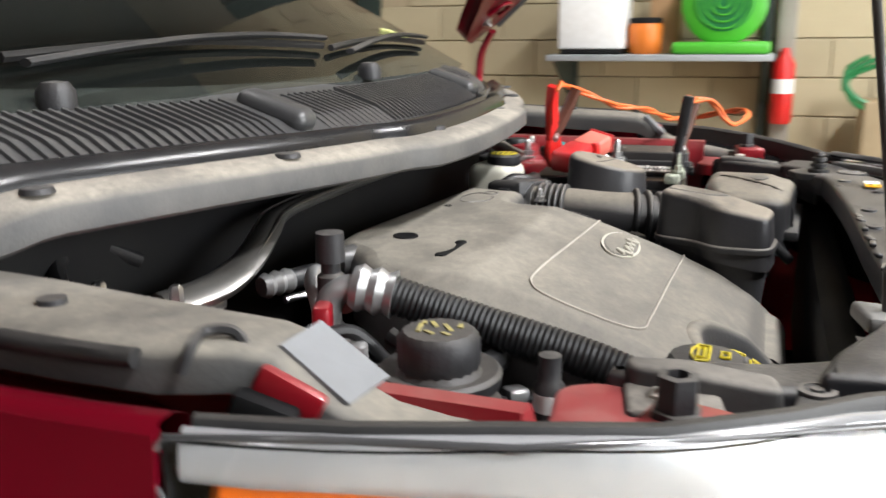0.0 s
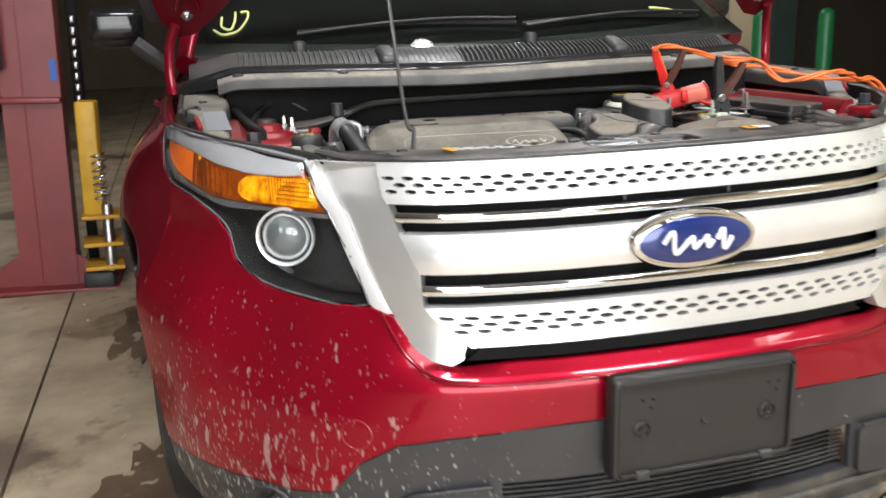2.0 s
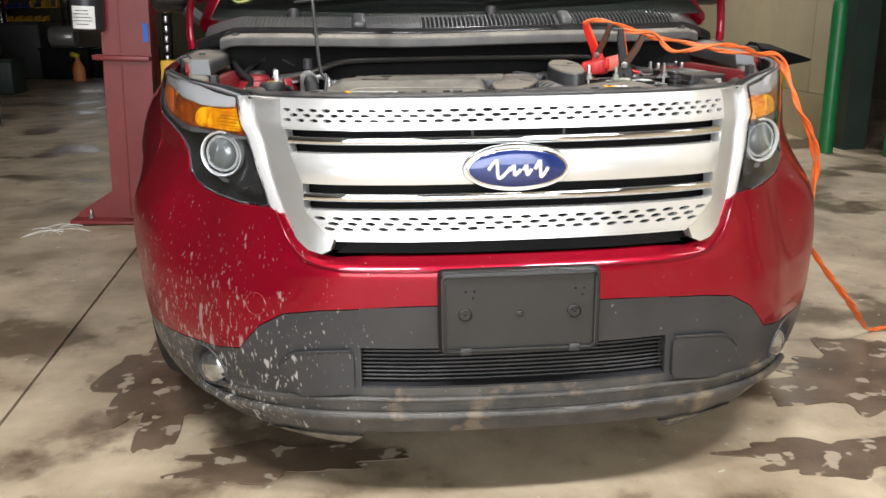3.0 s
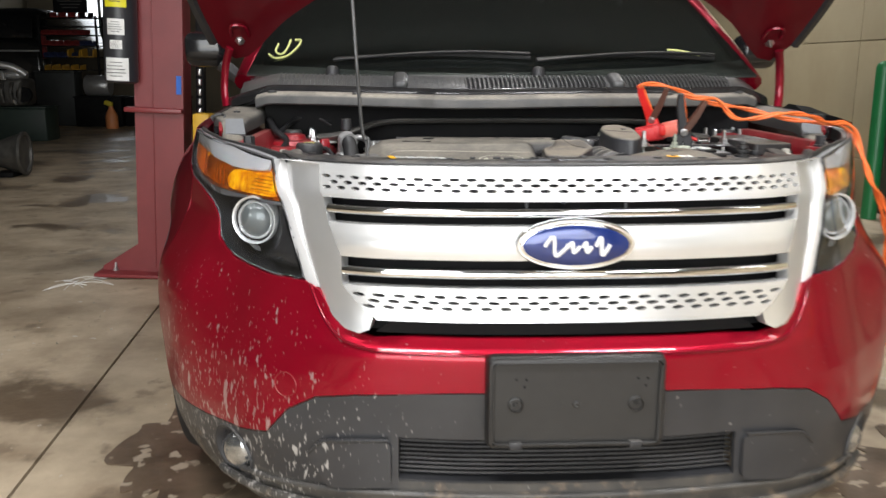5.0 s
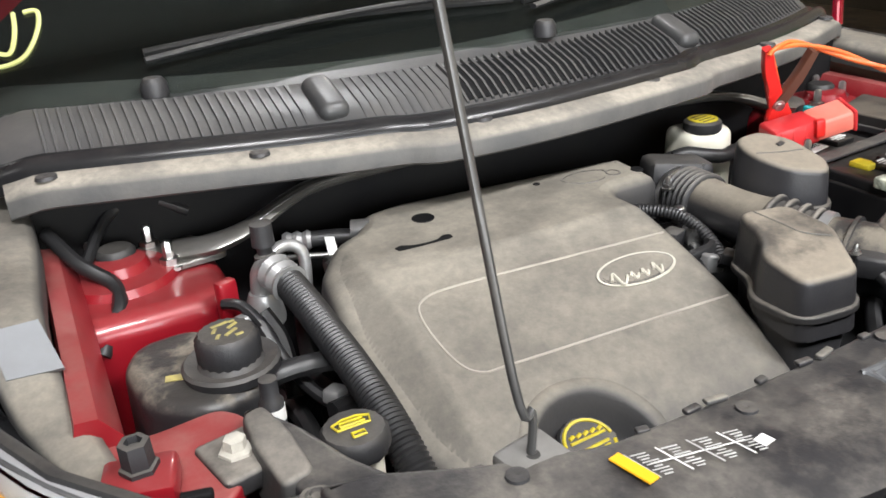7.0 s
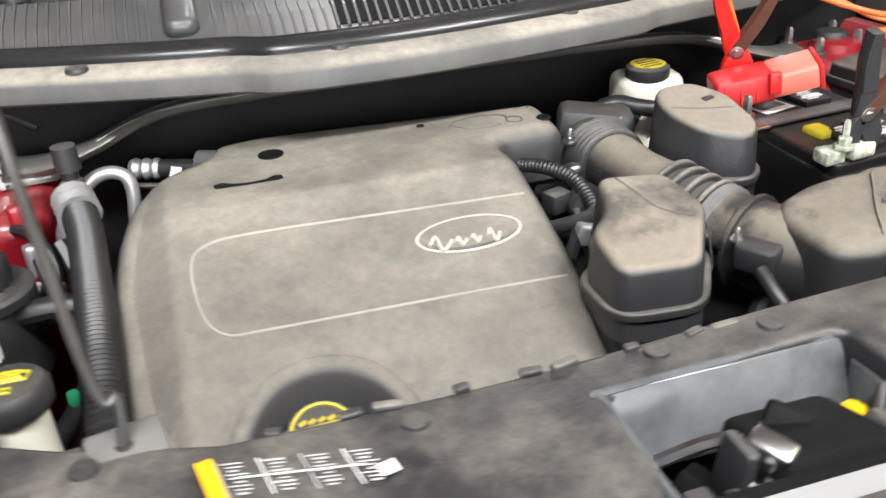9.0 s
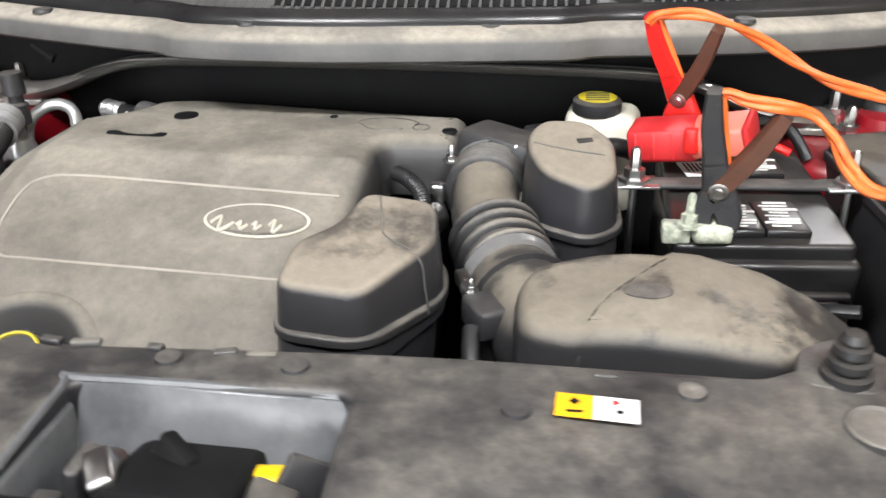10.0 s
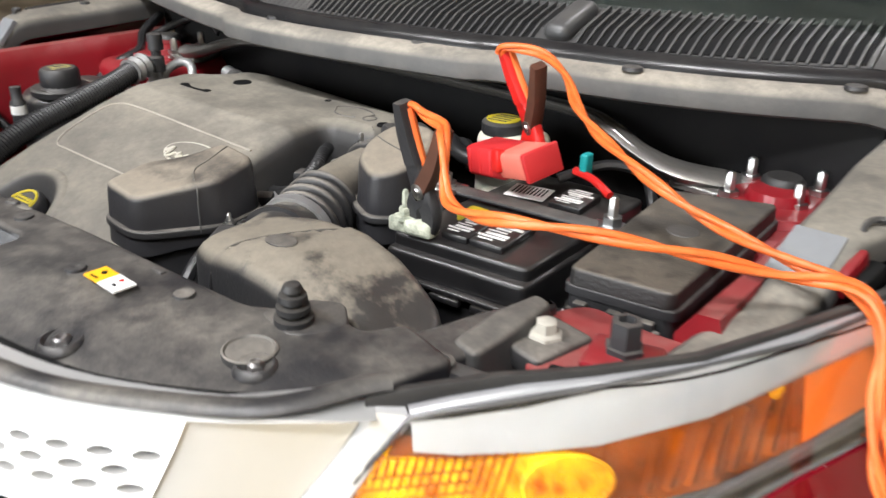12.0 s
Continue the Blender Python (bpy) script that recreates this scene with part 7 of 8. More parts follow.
def clamp(pivot, a_top, b_top, tip, grip_mat, label):
    pivot, a_top, b_top, tip = (Vector(p) for p in (pivot, a_top, b_top, tip))
    n = (a_top - pivot).cross(b_top - pivot).normalized()
    across = (b_top - a_top).normalized()
    body = part("clamp_arm", flat_bar([a_top, a_top.lerp(pivot, 0.5) - across * 0.004, pivot, tip.lerp(pivot, 0.5) + across * 0.014, tip + across * 0.010], [0.007, 0.0105, 0.017, 0.014, 0.007], n, 0.008), grip_mat, cables, label)
    part("clamp_arm", flat_bar([b_top, b_top.lerp(pivot, 0.5) + across * 0.004, pivot, pivot - (b_top - pivot) * 0.06], [0.0075, 0.0105, 0.0115, 0.011], n, 0.010), COPPER, body)
    part("clamp_jaw", flat_bar([pivot + across * 0.006, tip.lerp(pivot, 0.5) - across * 0.014, tip - across * 0.010], [0.016, 0.012, 0.007], n, 0.0082), grip_mat, body)
    part("grip_sleeve", flat_bar([a_top, a_top.lerp(pivot, 0.35) - across * 0.004, a_top.lerp(pivot, 0.7) - across * 0.002], [0.0075, 0.0115, 0.0125], n, 0.010), grip_mat, body)
    part("clamp_lead", tube([a_top.lerp(pivot, f) + across * (0.006 + 0.004 * f) + n * 0.004 for f in (0.05, 0.3, 0.6, 0.85)], 0.0055, 8, 3), ORANGE, body)
    for s in (-1, 1):
        part("clamp_pivot", lathe(pivot + n * s * 0.0085, [(0.011, 0), (0.011, 0.002), (0.008, 0.003), (0.006, 0.0025), (0.0045, 0.005), (0.001, 0.005)], 18, n * s), STEEL, body)
    part("clamp_spring", tube([pivot + across * (0.012 * math.cos(k * 0.7)) + Vector((0, 0, 0.014 + 0.011 * math.sin(k * 0.7))) + n * (-0.009 + k * 0.0006) for k in range(30)], 0.0016, 5, 1), STEEL, body)
    return body


red_clamp = clamp((0.441, 0.872, 1.135), (0.392, 0.862, 1.245), (0.472, 0.83, 1.235), (0.452, 0.87, 1.07), CLAMP_RED, "red jumper clamp on the positive terminal")
black_clamp = clamp((0.462, 0.622, 1.115), (0.442, 0.606, 1.225), (0.512, 0.60, 1.205), (0.464, 0.624, 1.06), BLACK, "black jumper clamp on the negative terminal")
def twin(pts, r, pitch=0.11):
    """Two strands twisted loosely round one path."""
    path = catmull(pts, 7)
    bm, run, lines = bmesh.new(), 0.0, ([], [])
    for i, p in enumerate(path):
        d = (path[min(i + 1, len(path) - 1)] - path[max(i - 1, 0)]).normalized()
        if i:
            run += (p - path[i - 1]).length
        side = d.cross(Vector((0.12, 0.2, 1))).normalized()
        up = side.cross(d)
        a = run / pitch * math.pi
        for k, line in enumerate(lines):
            s = -1 if k else 1
            line.append(p + (side * math.cos(a) + up * math.sin(a)) * (s * r * 0.62))
    for line in lines:
        tube(line, r * 0.72, 8, 0, bm)
    return bm


RUN = [(0.80, 0.68, 1.148), (0.90, 0.658, 1.138), (0.95, 0.652, 1.133), (0.987, 0.645, 1.10), (1.01, 0.622, 1.046), (1.036, 0.605, 0.975), (1.078, 0.62, 0.904), (1.124, 0.653, 0.819), (1.15, 0.676, 0.764), (1.166, 0.70, 0.634), (1.181, 0.72, 0.502), (1.224, 0.75, 0.428), (1.319, 0.8, 0.323), (1.435, 0.85, 0.201), (1.56, 0.95, 0.08), (1.66, 1.04, 0.012), (1.8, 1.09, 0.012), (2.1, 1.2, 0.012), (2.5, 1.5, 0.012), (2.9, 1.7, 0.012)]
part("cable", twin([(0.391, 0.862, 1.235), (0.405, 0.858, 1.247), (0.46, 0.865, 1.245), (0.515, 0.84, 1.228), (0.563, 0.795, 1.205), (0.60, 0.77, 1.19), (0.65, 0.735, 1.183), (0.72, 0.70, 1.168)] + RUN, 0.0058), ORANGE, cables, "thick orange cable")
part("cable", twin([(0.441, 0.606, 1.212), (0.452, 0.606, 1.221), (0.475, 0.60, 1.215), (0.511, 0.588, 1.213), (0.53, 0.567, 1.212), (0.546, 0.55, 1.196), (0.558, 0.536, 1.175), (0.58, 0.518, 1.158), (0.625, 0.50, 1.161), (0.683, 0.49, 1.174), (0.76, 0.52, 1.172), (0.84, 0.575, 1.156), (0.90, 0.62, 1.14)] + [(x + 0.01 * math.cos(i * 1.2), y - 0.01, z + 0.006 * math.sin(i * 1.7) + 0.006) for i, (x, y, z) in enumerate(RUN[2:])], 0.0058), ORANGE, cables, "thick orange cable")

for ob in cables.children:
    nudge(ob, *((-0.013, 0.018, 0) if ob is red_clamp else (-0.016, 0.003, 0) if ob is black_clamp else (-0.014, 0.010, 0)))

# ---- the workshop round the car ----
# lift post with its motor
lift = thing("lift_post", (-1.86, 3.6, 0), "maroon two-post vehicle lift column bolted to the floor", "lift post")
part("column", loft([[(-2.01, 3.45, z), (-1.72, 3.45, z), (-1.72, 3.50, z), (-1.75, 3.52, z), (-1.75, 3.78, z), (-1.98, 3.78, z), (-1.98, 3.52, z), (-2.01, 3.50, z)] for z in (0.02, 1.0, 2.0, 3.6)]), MAROON, lift)
part("base_plate", rbox((-1.88, 3.58, 0.012), (0.75, 0.46, 0.024), 0.006), MAROON, lift)
for sgn in (-1, 1):
    part("gusset", loft([[(-1.87 + sgn * 0.14, y, 0.02), (-1.87 + sgn * 0.36, y, 0.02), (-1.87 + sgn * 0.36, y, 0.05), (-1.87 + sgn * 0.14, y, 0.2)] for y in (3.46, 3.475)]), MAROON, lift)
part("ledge", rbox((-1.89, 3.44, 1.035), (0.34, 0.09, 0.03), 0.006), MAROON, lift)
part("tape", rbox((-1.745, 3.447, 1.19), (0.03, 0.004, 0.11), 0), mat("blue_tape", (0.02, 0.12, 0.5), 0.6), lift, "strip of blue tape")
for x in (-2.15, -1.62):
    part("anchor_bolt", nut((x, 3.45, 0.024), 0.014, 0.04), STEEL, lift)
part("chain_guide", rbox((-1.66, 3.66, 1.8), (0.05, 0.08, 3.4), 0.01), DARK, lift)
for k in range(16):
    part("chain_link", rbox((-1.655, 3.60, 0.55 + k * 0.06), (0.025, 0.02, 0.045), 0.008), STEEL, lift)
motor = part("motor_cylinder", lathe((-2.06, 3.38, 1.19), [(0.08, 0), (0.095, 0.01), (0.095, 1.05), (0.07, 1.07), (0.001, 1.07)], 30), mat("motor_black", (0.02, 0.021, 0.024), 0.4, 0, (0.035, 0.035, 0.04), 10, 0.5), lift, "black hydraulic cylinder with stickers")
for z, h, m, w in ((1.70, 0.16, mat("caution_yellow", (0.75, 0.68, 0.02), 0.5), 0.13), (1.51, 0.09, WHITE, 0.10), (1.41, 0.05, WHITE, 0.07), (1.27, 0.13, WHITE, 0.14)):
    bm = loft([[(-2.06 + r * math.sin(a), 3.38 - r * math.cos(a), z + s * h / 2) for a in [(-0.5 + k / 8) * w / 0.096 for k in range(9)] for r in (0.097,)] for s in (-1, 1)], closed=False)
    sticker = part("sticker", bm, m, motor)
    for j in range(5):
        part("print_bar", rbox((-2.06 - w * 0.05 * (j % 2), 3.281, z - h * 0.3 + j * h * 0.15), (w * (0.5 + 0.12 * (j * 3 % 4)), 0.002, h * 0.03), 0), GUTTER, sticker)
part("fold", rbox((-1.90, 3.449, 1.8), (0.006, 0.006, 3.5), 0.002), MAROON, lift)
part("carriage", rbox((-1.60, 3.45, 0.72), (0.10, 0.16, 0.62), 0.012), mat("lift_yellow", (0.62, 0.36, 0.02), 0.5, 0, (0.4, 0.22, 0.02), 9, 0.7), lift)
part("carriage_foot", rbox((-1.60, 3.45, 0.06), (0.16, 0.2, 0.10), 0.02), BLACK, lift)
LIFT_Y = mat("arm_yellow", (0.62, 0.33, 0.02), 0.45, 0, (0.42, 0.2, 0.02), 9, 0.7)
for z in (0.14, 0.27, 0.42):
    part("arm_plate", rbox((-1.57, 3.42, z), (0.2, 0.22, 0.022), 0.005, (0, 0, 8)), LIFT_Y, lift)
part("arm_pin", lathe((-1.53, 3.36, 0.12), [(0.028, 0), (0.028, 0.36), (0.018, 0.37), (0.001, 0.37)], 16), STEEL, lift)
part("spring", tube([(-1.55 + 0.03 * math.cos(a), 3.34 + 0.03 * math.sin(a), 0.5 + a * 0.006) for a in [k * 0.5 for k in range(90)]], 0.006, 5, 1), STEEL, lift)

lift.rotation_euler = (0, radians(2.7), 0)
lift.location.x -= 0.022

# bollards by the doorway
bol = thing("bollard", (3.75, 5.33, 0), "green painted steel bollard by a doorway", "bollard", "doorway bollards")
part("post", lathe((3.75, 5.33, 0), [(0.065, 0), (0.065, 1.3), (0.055, 1.335), (0.03, 1.355), (0.001, 1.36)], 28), BOLLARD, bol)
for x, y in ((4.2, 5.05), (3.75, 2.98)):
    copy_thing(bol, Matrix.Translation((x * SCALE, y * SCALE, 0)))

# yellow bin with a black lid lying on it
yb = thing("drum", (3.55, 6.2, 0), "yellow plastic drum with black sheet on top", "drum")
part("body", lathe((3.55, 6.2, 0), [(0.11, 0), (0.12, 0.02), (0.142, 0.3), (0.15, 0.31), (0.147, 0.33), (0.175, 0.66), (0.187, 0.67), (0.185, 0.72), (0.195, 0.75), (0.17, 0.755)], 32), mat("drum_yellow", (0.62, 0.47, 0.03), 0.45, 0, (0.45, 0.33, 0.02), 8, 0.6), yb)
part("cover_sheet", loft([[(x, 5.95 + j * 0.14, z + 0.02 * math.sin(j * 2 + x * 7) + dz) for x, z in ((3.33, 0.82), (3.36, 0.95), (3.5, 0.92), (3.7, 0.86), (3.86, 0.80), (3.84, 0.78), (3.6, 0.76))] for j, dz in enumerate((-0.02, 0.0, 0.0, -0.02))]), DARK, yb)

# shelf on the side wall
shelf = thing("wall_shelf", (3.8, 1.057, 1.2), "grey steel wall shelf holding boxes and tools", "shelf")
part("board", rbox((3.70, 1.057, 1.225), (0.6, 1.2, 0.035), 0.004), mat("shelf_grey", (0.33, 0.35, 0.36), 0.5, 0.1, (0.25, 0.26, 0.27), 8, 0.6), shelf)
for y in (0.5, 1.62):
    part("upright", rbox((3.95, y, 1.0), (0.05, 0.05, 2.0), 0.004), STEEL_GREEN, shelf)
    part("bracket", loft([[(3.98, y + d, 1.22), (3.45, y + d, 1.22), (3.45, y + d, 1.20), (3.95, y + d, 0.95)] for d in (-0.01, 0.01)]), STEEL_GREEN, shelf)
b1 = thing("white_case", (3.65, 1.43, 1.243), "white appliance box standing on a shelf", "box")
part("body", rbox((3.65, 1.43, 1.42), (0.34, 0.36, 0.30), 0.015), WHITE, b1)
part("base", rbox((3.65, 1.43, 1.256), (0.33, 0.34, 0.025), 0.006), DARK, b1)
can = thing("orange_tub", (3.65, 1.145, 1.243), "orange plastic tub with a black lid", "tub")
part("body", lathe((3.65, 1.145, 1.243), [(0.08, 0), (0.09, 0.02), (0.095, 0.15), (0.085, 0.17), (0.001, 0.17)], 24), mat("tub_orange", (0.75, 0.2, 0.02), 0.5, 0, (0.6, 0.15, 0.02), 12, 0.5), can)
part("lid", lathe((3.65, 1.145, 1.41), [(0.09, 0), (0.09, 0.025), (0.08, 0.03), (0.001, 0.03)], 24), DARK, can)
box2 = thing("cardboard_box", (3.78, 1.05, 1.243), "brown cardboard box on a shelf", "box")
part("carton", rbox((3.80, 1.05, 1.408), (0.2, 0.16, 0.33), 0.006), mat("cardboard", (0.42, 0.25, 0.12), 0.85, 0, (0.34, 0.2, 0.1), 9, 0.6), box2)
gm = thing("green_blower", (3.62, 0.726, 1.243), "green air mover fan standing on a shelf", "fan")
GREEN = mat("blower_green", (0.07, 0.42, 0.03), 0.45, 0, (0.05, 0.32, 0.02), 8, 0.6)
part("base", rbox((3.62, 0.726, 1.275), (0.42, 0.50, 0.065), 0.02), GREEN, gm)
part("housing", lathe((3.52, 0.726, 1.51), [(0.19, 0), (0.22, 0.02), (0.22, 0.2), (0.19, 0.23)], 32, (1, 0, 0)), GREEN, gm)
part("inlet", lathe((3.515, 0.726, 1.51), [(0.15, 0), (0.145, 0.02), (0.001, 0.03)], 32, (1, 0, 0)), BOLLARD, gm)
for k in range(4):
    part("inlet_ring", tube([(3.51, 0.726 + (0.03 + 0.035 * k) * math.cos(a), 1.51 + (0.03 + 0.035 * k) * math.sin(a)) for a in [2 * math.pi * j / 20 for j in range(21)]], 0.005, 5, 1), GREEN, gm)
fe = thing("fire_extinguisher", (3.85, 0.40, 0.9), "red fire extinguisher hung on a post", "extinguisher")
part("cylinder", lathe((3.85, 0.40, 0.85), [(0.05, 0), (0.06, 0.02), (0.06, 0.33), (0.03, 0.38), (0.02, 0.42)], 24), CLAMP_RED, fe)
part("band", lathe((3.85, 0.40, 1.02), [(0.0605, 0), (0.0605, 0.08)], 24), WHITE, fe)
part("bracket", rbox((3.93, 0.40, 1.0), (0.12, 0.06, 0.05), 0.005), DARK, fe)
solo("pipe_post", rbox((3.93, 0.40, 2.3), (0.1, 0.1, 4.6), 0.01), mat("grey_post", (0.3, 0.28, 0.24), 0.6, 0, (0.22, 0.2, 0.17), 6, 0.6), "grey steel post against the block wall", "post")
reel = thing("hose_hanger", (3.75, -0.2, 0), "tangle of green and orange hose on a stand", "hose")
part("stand", rbox((3.75, -0.2, 0.5), (0.3, 0.4, 1.0), 0.02), mat("stand_tan", (0.35, 0.27, 0.16), 0.8, 0, (0.25, 0.19, 0.11), 6, 0.6), reel)
part("coil", tube([(3.62, -0.15 + 0.25 * math.cos(a) * (1 + 0.05 * math.sin(5 * a)), 1.05 + 0.14 * math.sin(a) + 0.005 * a) for a in [k * 0.5 for k in range(28)]], 0.014, 6, 2), BOLLARD, reel)
part("coil", tube([(3.6, -0.3 + 0.2 * math.cos(a), 0.98 + 0.09 * math.sin(a * 1.1)) for a in [k * 0.5 for k in range(24)]], 0.014, 6, 2), ORANGE, reel)
part("rag", rbox((3.62, -0.35, 0.95), (0.18, 0.22, 0.16), 0.05, (10, 20, 30)), LABEL_YELLOW, reel)

# far side of the hall: rack of bins, dark truck, drivetrain parts
rack = thing("parts_rack", (-7.73, 18.3, 0), "dark steel rack filled with red, blue and yellow bins", "rack")
RACK_L, RACK_R, RACK_Y = -8.36, -7.11, 18.3
for x in (RACK_L, RACK_R):
    for y in (RACK_Y - 0.22, RACK_Y + 0.22):
        part("upright", rbox((x, y, 1.19), (0.045, 0.045, 2.38), 0.004), DARK, rack)
for z in (0.3, 0.75, 1.19, 1.468, 1.724, 1.958, 2.147, 2.336):
    part("shelf_board", rbox(((RACK_L + RACK_R) / 2, RACK_Y, z), (1.25, 0.48, 0.02), 0.003), DARK, rack)
part("header_board", rbox((-7.75, RACK_Y + 0.1, 2.62), (0.75, 0.04, 0.32), 0.01), DARK, rack)
for k in range(3):
    part("print_bar", rbox((-7.75, RACK_Y + 0.078, 2.71 - 0.07 * k), (0.55 - 0.1 * k, 0.004, 0.02), 0), GUTTER, rack)
BIN_R, BIN_B, BIN_Y = mat("bin_red", (0.30, 0.02, 0.018), 0.5, 0, (0.2, 0.015, 0.015), 20, 0.6), mat("bin_blue", (0.015, 0.035, 0.13), 0.5, 0, (0.01, 0.02, 0.08), 20, 0.6), mat("bin_yellow", (0.6, 0.33, 0.02), 0.5, 0, (0.45, 0.22, 0.02), 20, 0.6)
for z, wide, high, cols in ((1.20, 0.19, 0.12, (BIN_Y, BIN_Y, BIN_Y, BIN_Y)), (1.478, 0.15, 0.12, (BIN_B, BIN_B, BIN_B, BIN_B)), (1.734, 0.15, 0.12, (BIN_R, BIN_R, BIN_R, BIN_R, BIN_R, BIN_B, BIN_B)), (1.968, 0.15, 0.12, (BIN_R, BIN_R, BIN_R, BIN_R, BIN_R, BIN_R)), (2.346, 0.2, 0.12, (DARK, BIN_R, BIN_R, BIN_R, DARK))):
    for k, m in enumerate(cols):
        half = wide * 0.45
        tub = loft([[(RACK_L + 0.06 + half + k * wide * 1.08 + sx * half, RACK_Y - 0.24 + j, z + zz) for sx, zz in ((-1, 0), (1, 0), (1.08, h), (0.9, h), (0.85, 0.015), (-0.85, 0.015), (-0.9, h), (-1.08, h))] for j, h in ((0, high * 0.6), (0.03, high * 0.8), (0.34, high))])
        solo("storage_bin", tub, m, "small open plastic storage bin on a rack", "bin", "rack bins")
for k in range(2):
    tub = loft([[(-7.64 + k * 0.3 + sx * 0.13, RACK_Y - 0.24 + j, 1.478 + zz) for sx, zz in ((-1, 0), (1, 0), (1.08, h), (0.9, h), (0.85, 0.015), (-0.85, 0.015), (-0.9, h), (-1.08, h))] for j, h in ((0, 0.12), (0.03, 0.16), (0.36, 0.2))])
    solo("storage_bin", tub, BIN_Y, "large yellow plastic storage bin on a rack", "bin", "rack bins")
truck = thing("pickup_truck", (-8.3, 17.5, 0), "black van parked at the back of the hall", "van")
TRUCK = mat("truck_black", (0.008, 0.009, 0.010), 0.2, 0.1, coat=0.6)
part("body", rbox((-8.35, 17.8, 1.15), (2.1, 4.6, 1.5), 0.12, seg=3), TRUCK, truck)
part("cab", rbox((-8.35, 17.9, 2.2), (1.95, 4.3, 0.85), 0.2, taper=0.85, seg=3), TRUCK, truck)
part("tailgate", rbox((-8.35, 15.48, 1.15), (1.8, 0.06, 0.9), 0.03), TRUCK, truck)
part("belt_strip", rbox((-8.35, 15.46, 1.62), (1.9, 0.03, 0.04), 0.01), ALU, truck)
part("rear_window", rbox((-8.35, 15.62, 2.15), (1.5, 0.05, 0.5), 0.02, (-12, 0, 0)), LAMP_BLACK, truck)
part("bumper", rbox((-8.35, 15.35, 0.5), (2.0, 0.25, 0.22), 0.04), DARK, truck)
for x in (-7.33, -9.37):
    part("rear_lamp", rbox((x, 15.5, 1.75), (0.12, 0.1, 0.6), 0.03), BIN_R, truck)
for x in (-9.3, -7.4):
    for y in (16.4, 19.2):
        part("wheel", lathe((x, y, 0.4), [(0.3, -0.12), (0.4, -0.1), (0.4, 0.1), (0.3, 0.12), (0.1, 0.1), (0.001, 0.1)], 28, (1, 0, 0)), RUBBER, truck)
nudge(truck, -1.2, 3.2, 0)
GREYMETAL = mat("cast_metal", (0.13, 0.125, 0.115), 0.5, 0.6, (0.05, 0.047, 0.043), 8, 0.7)
gb = thing("gearbox", (-5.0, 8.5, 0), "bare grey cast gearbox lying on wooden blocks", "gearbox")
part("case", tube([(-6.1, 8.3, 0.26), (-5.6, 8.4, 0.27), (-5.2, 8.45, 0.27), (-5.0, 8.5, 0.27), (-4.85, 8.52, 0.27)], [0.10, 0.12, 0.13, 0.2, 0.25], 18, 5), GREYMETAL, gb)
part("bell_rim", lathe((-4.85, 8.52, 0.27), [(0.26, 0), (0.26, 0.03), (0.22, 0.03), (0.20, -0.05), (0.001, -0.05)], 28, (1, 0.1, 0)), GREYMETAL, gb)
part("wood_block", rbox((-5.75, 8.35, 0.07), (0.3, 0.25, 0.14), 0.01), mat("pallet_wood", (0.3, 0.2, 0.11), 0.85, 0, (0.2, 0.13, 0.07), 9, 0.6), gb)
part("wood_block", rbox((-5.05, 8.5, 0.03), (0.25, 0.3, 0.06), 0.01), DARK, gb)
for i, (x, y, w, h, d, m, nm, lab, cat) in enumerate([
        (-7.0, 13.6, 1.05, 0.57, 0.6, STEEL_GREEN, "parts_crate", "dark crate heaped with car parts", "crate"), (-8.7, 14.3, 1.2, 1.0, 0.6, STEEL_GREEN, "workbench", "dark green steel workbench", "workbench"),
        (-6.85, 17.35, 1.0, 0.62, 0.6, DARK, "low_cabinet", "low black cabinet by the rack", "cabinet"), (-5.65, 17.4, 1.3, 0.6, 0.6, DARK, "tool_chest", "long black tool chest on the floor", "tool chest"),
        (-7.8, 17.5, 0.84, 1.15, 0.5, mat("bin_grey", (0.035, 0.04, 0.04), 0.6, 0, (0.025, 0.027, 0.027), 5, 0.6), "waste_bin", "grey-green plastic tote bin", "bin")]):
    box = thing(nm, (x, y, 0), lab, cat)
    part("body", rbox((x, y, h / 2), (w, d, h), 0.03), m, box)
    part("top", rbox((x, y, h + 0.012), (w * 1.04, d * 1.05, 0.03), 0.008), m, box)
eng = thing("engine_on_stand", (-5.45, 9.6, 0.79), "bare grey engine assembly resting on a crate", "engine")
part("block", rbox((-5.5, 9.6, 0.98), (0.55, 0.45, 0.36), 0.06), GREYMETAL, eng)
part("intake", rbox((-5.45, 9.55, 1.2), (0.4, 0.3, 0.12), 0.05), ALU, eng)
part("pulley", lathe((-5.2, 9.36, 0.95), [(0.1, 0), (0.1, 0.05), (0.05, 0.05), (0.001, 0.05)], 20, (0, -1, 0)), DARK, eng)
for k in range(5):
    part("pipe", tube([(-5.72 + k * 0.12, 9.38, 1.1), (-5.72 + k * 0.12, 9.3, 1.0), (-5.67 + k * 0.1, 9.33, 0.85)], 0.025, 8), GREYMETAL, eng)
for k in range(6):
    part("bracket", rbox((-5.75 + 0.1 * k, 9.33 + 0.03 * (k % 3), 0.86 + 0.11 * (k * 5 % 4)), (0.11, 0.06, 0.07), 0.012, (k * 20, k * 35, k * 50)), (ALU, GREYMETAL, DARK)[k % 3], eng)
part("manifold", tube([(-5.75, 9.4, 1.27), (-5.55, 9.36, 1.33), (-5.35, 9.4, 1.3), (-5.2, 9.45, 1.2)], 0.05, 10), ALU, eng)
eng.scale, eng.location = (1.3, 1.3, 1.3), (-7.06 * SCALE, 13.5 * SCALE, 0.60 * SCALE)
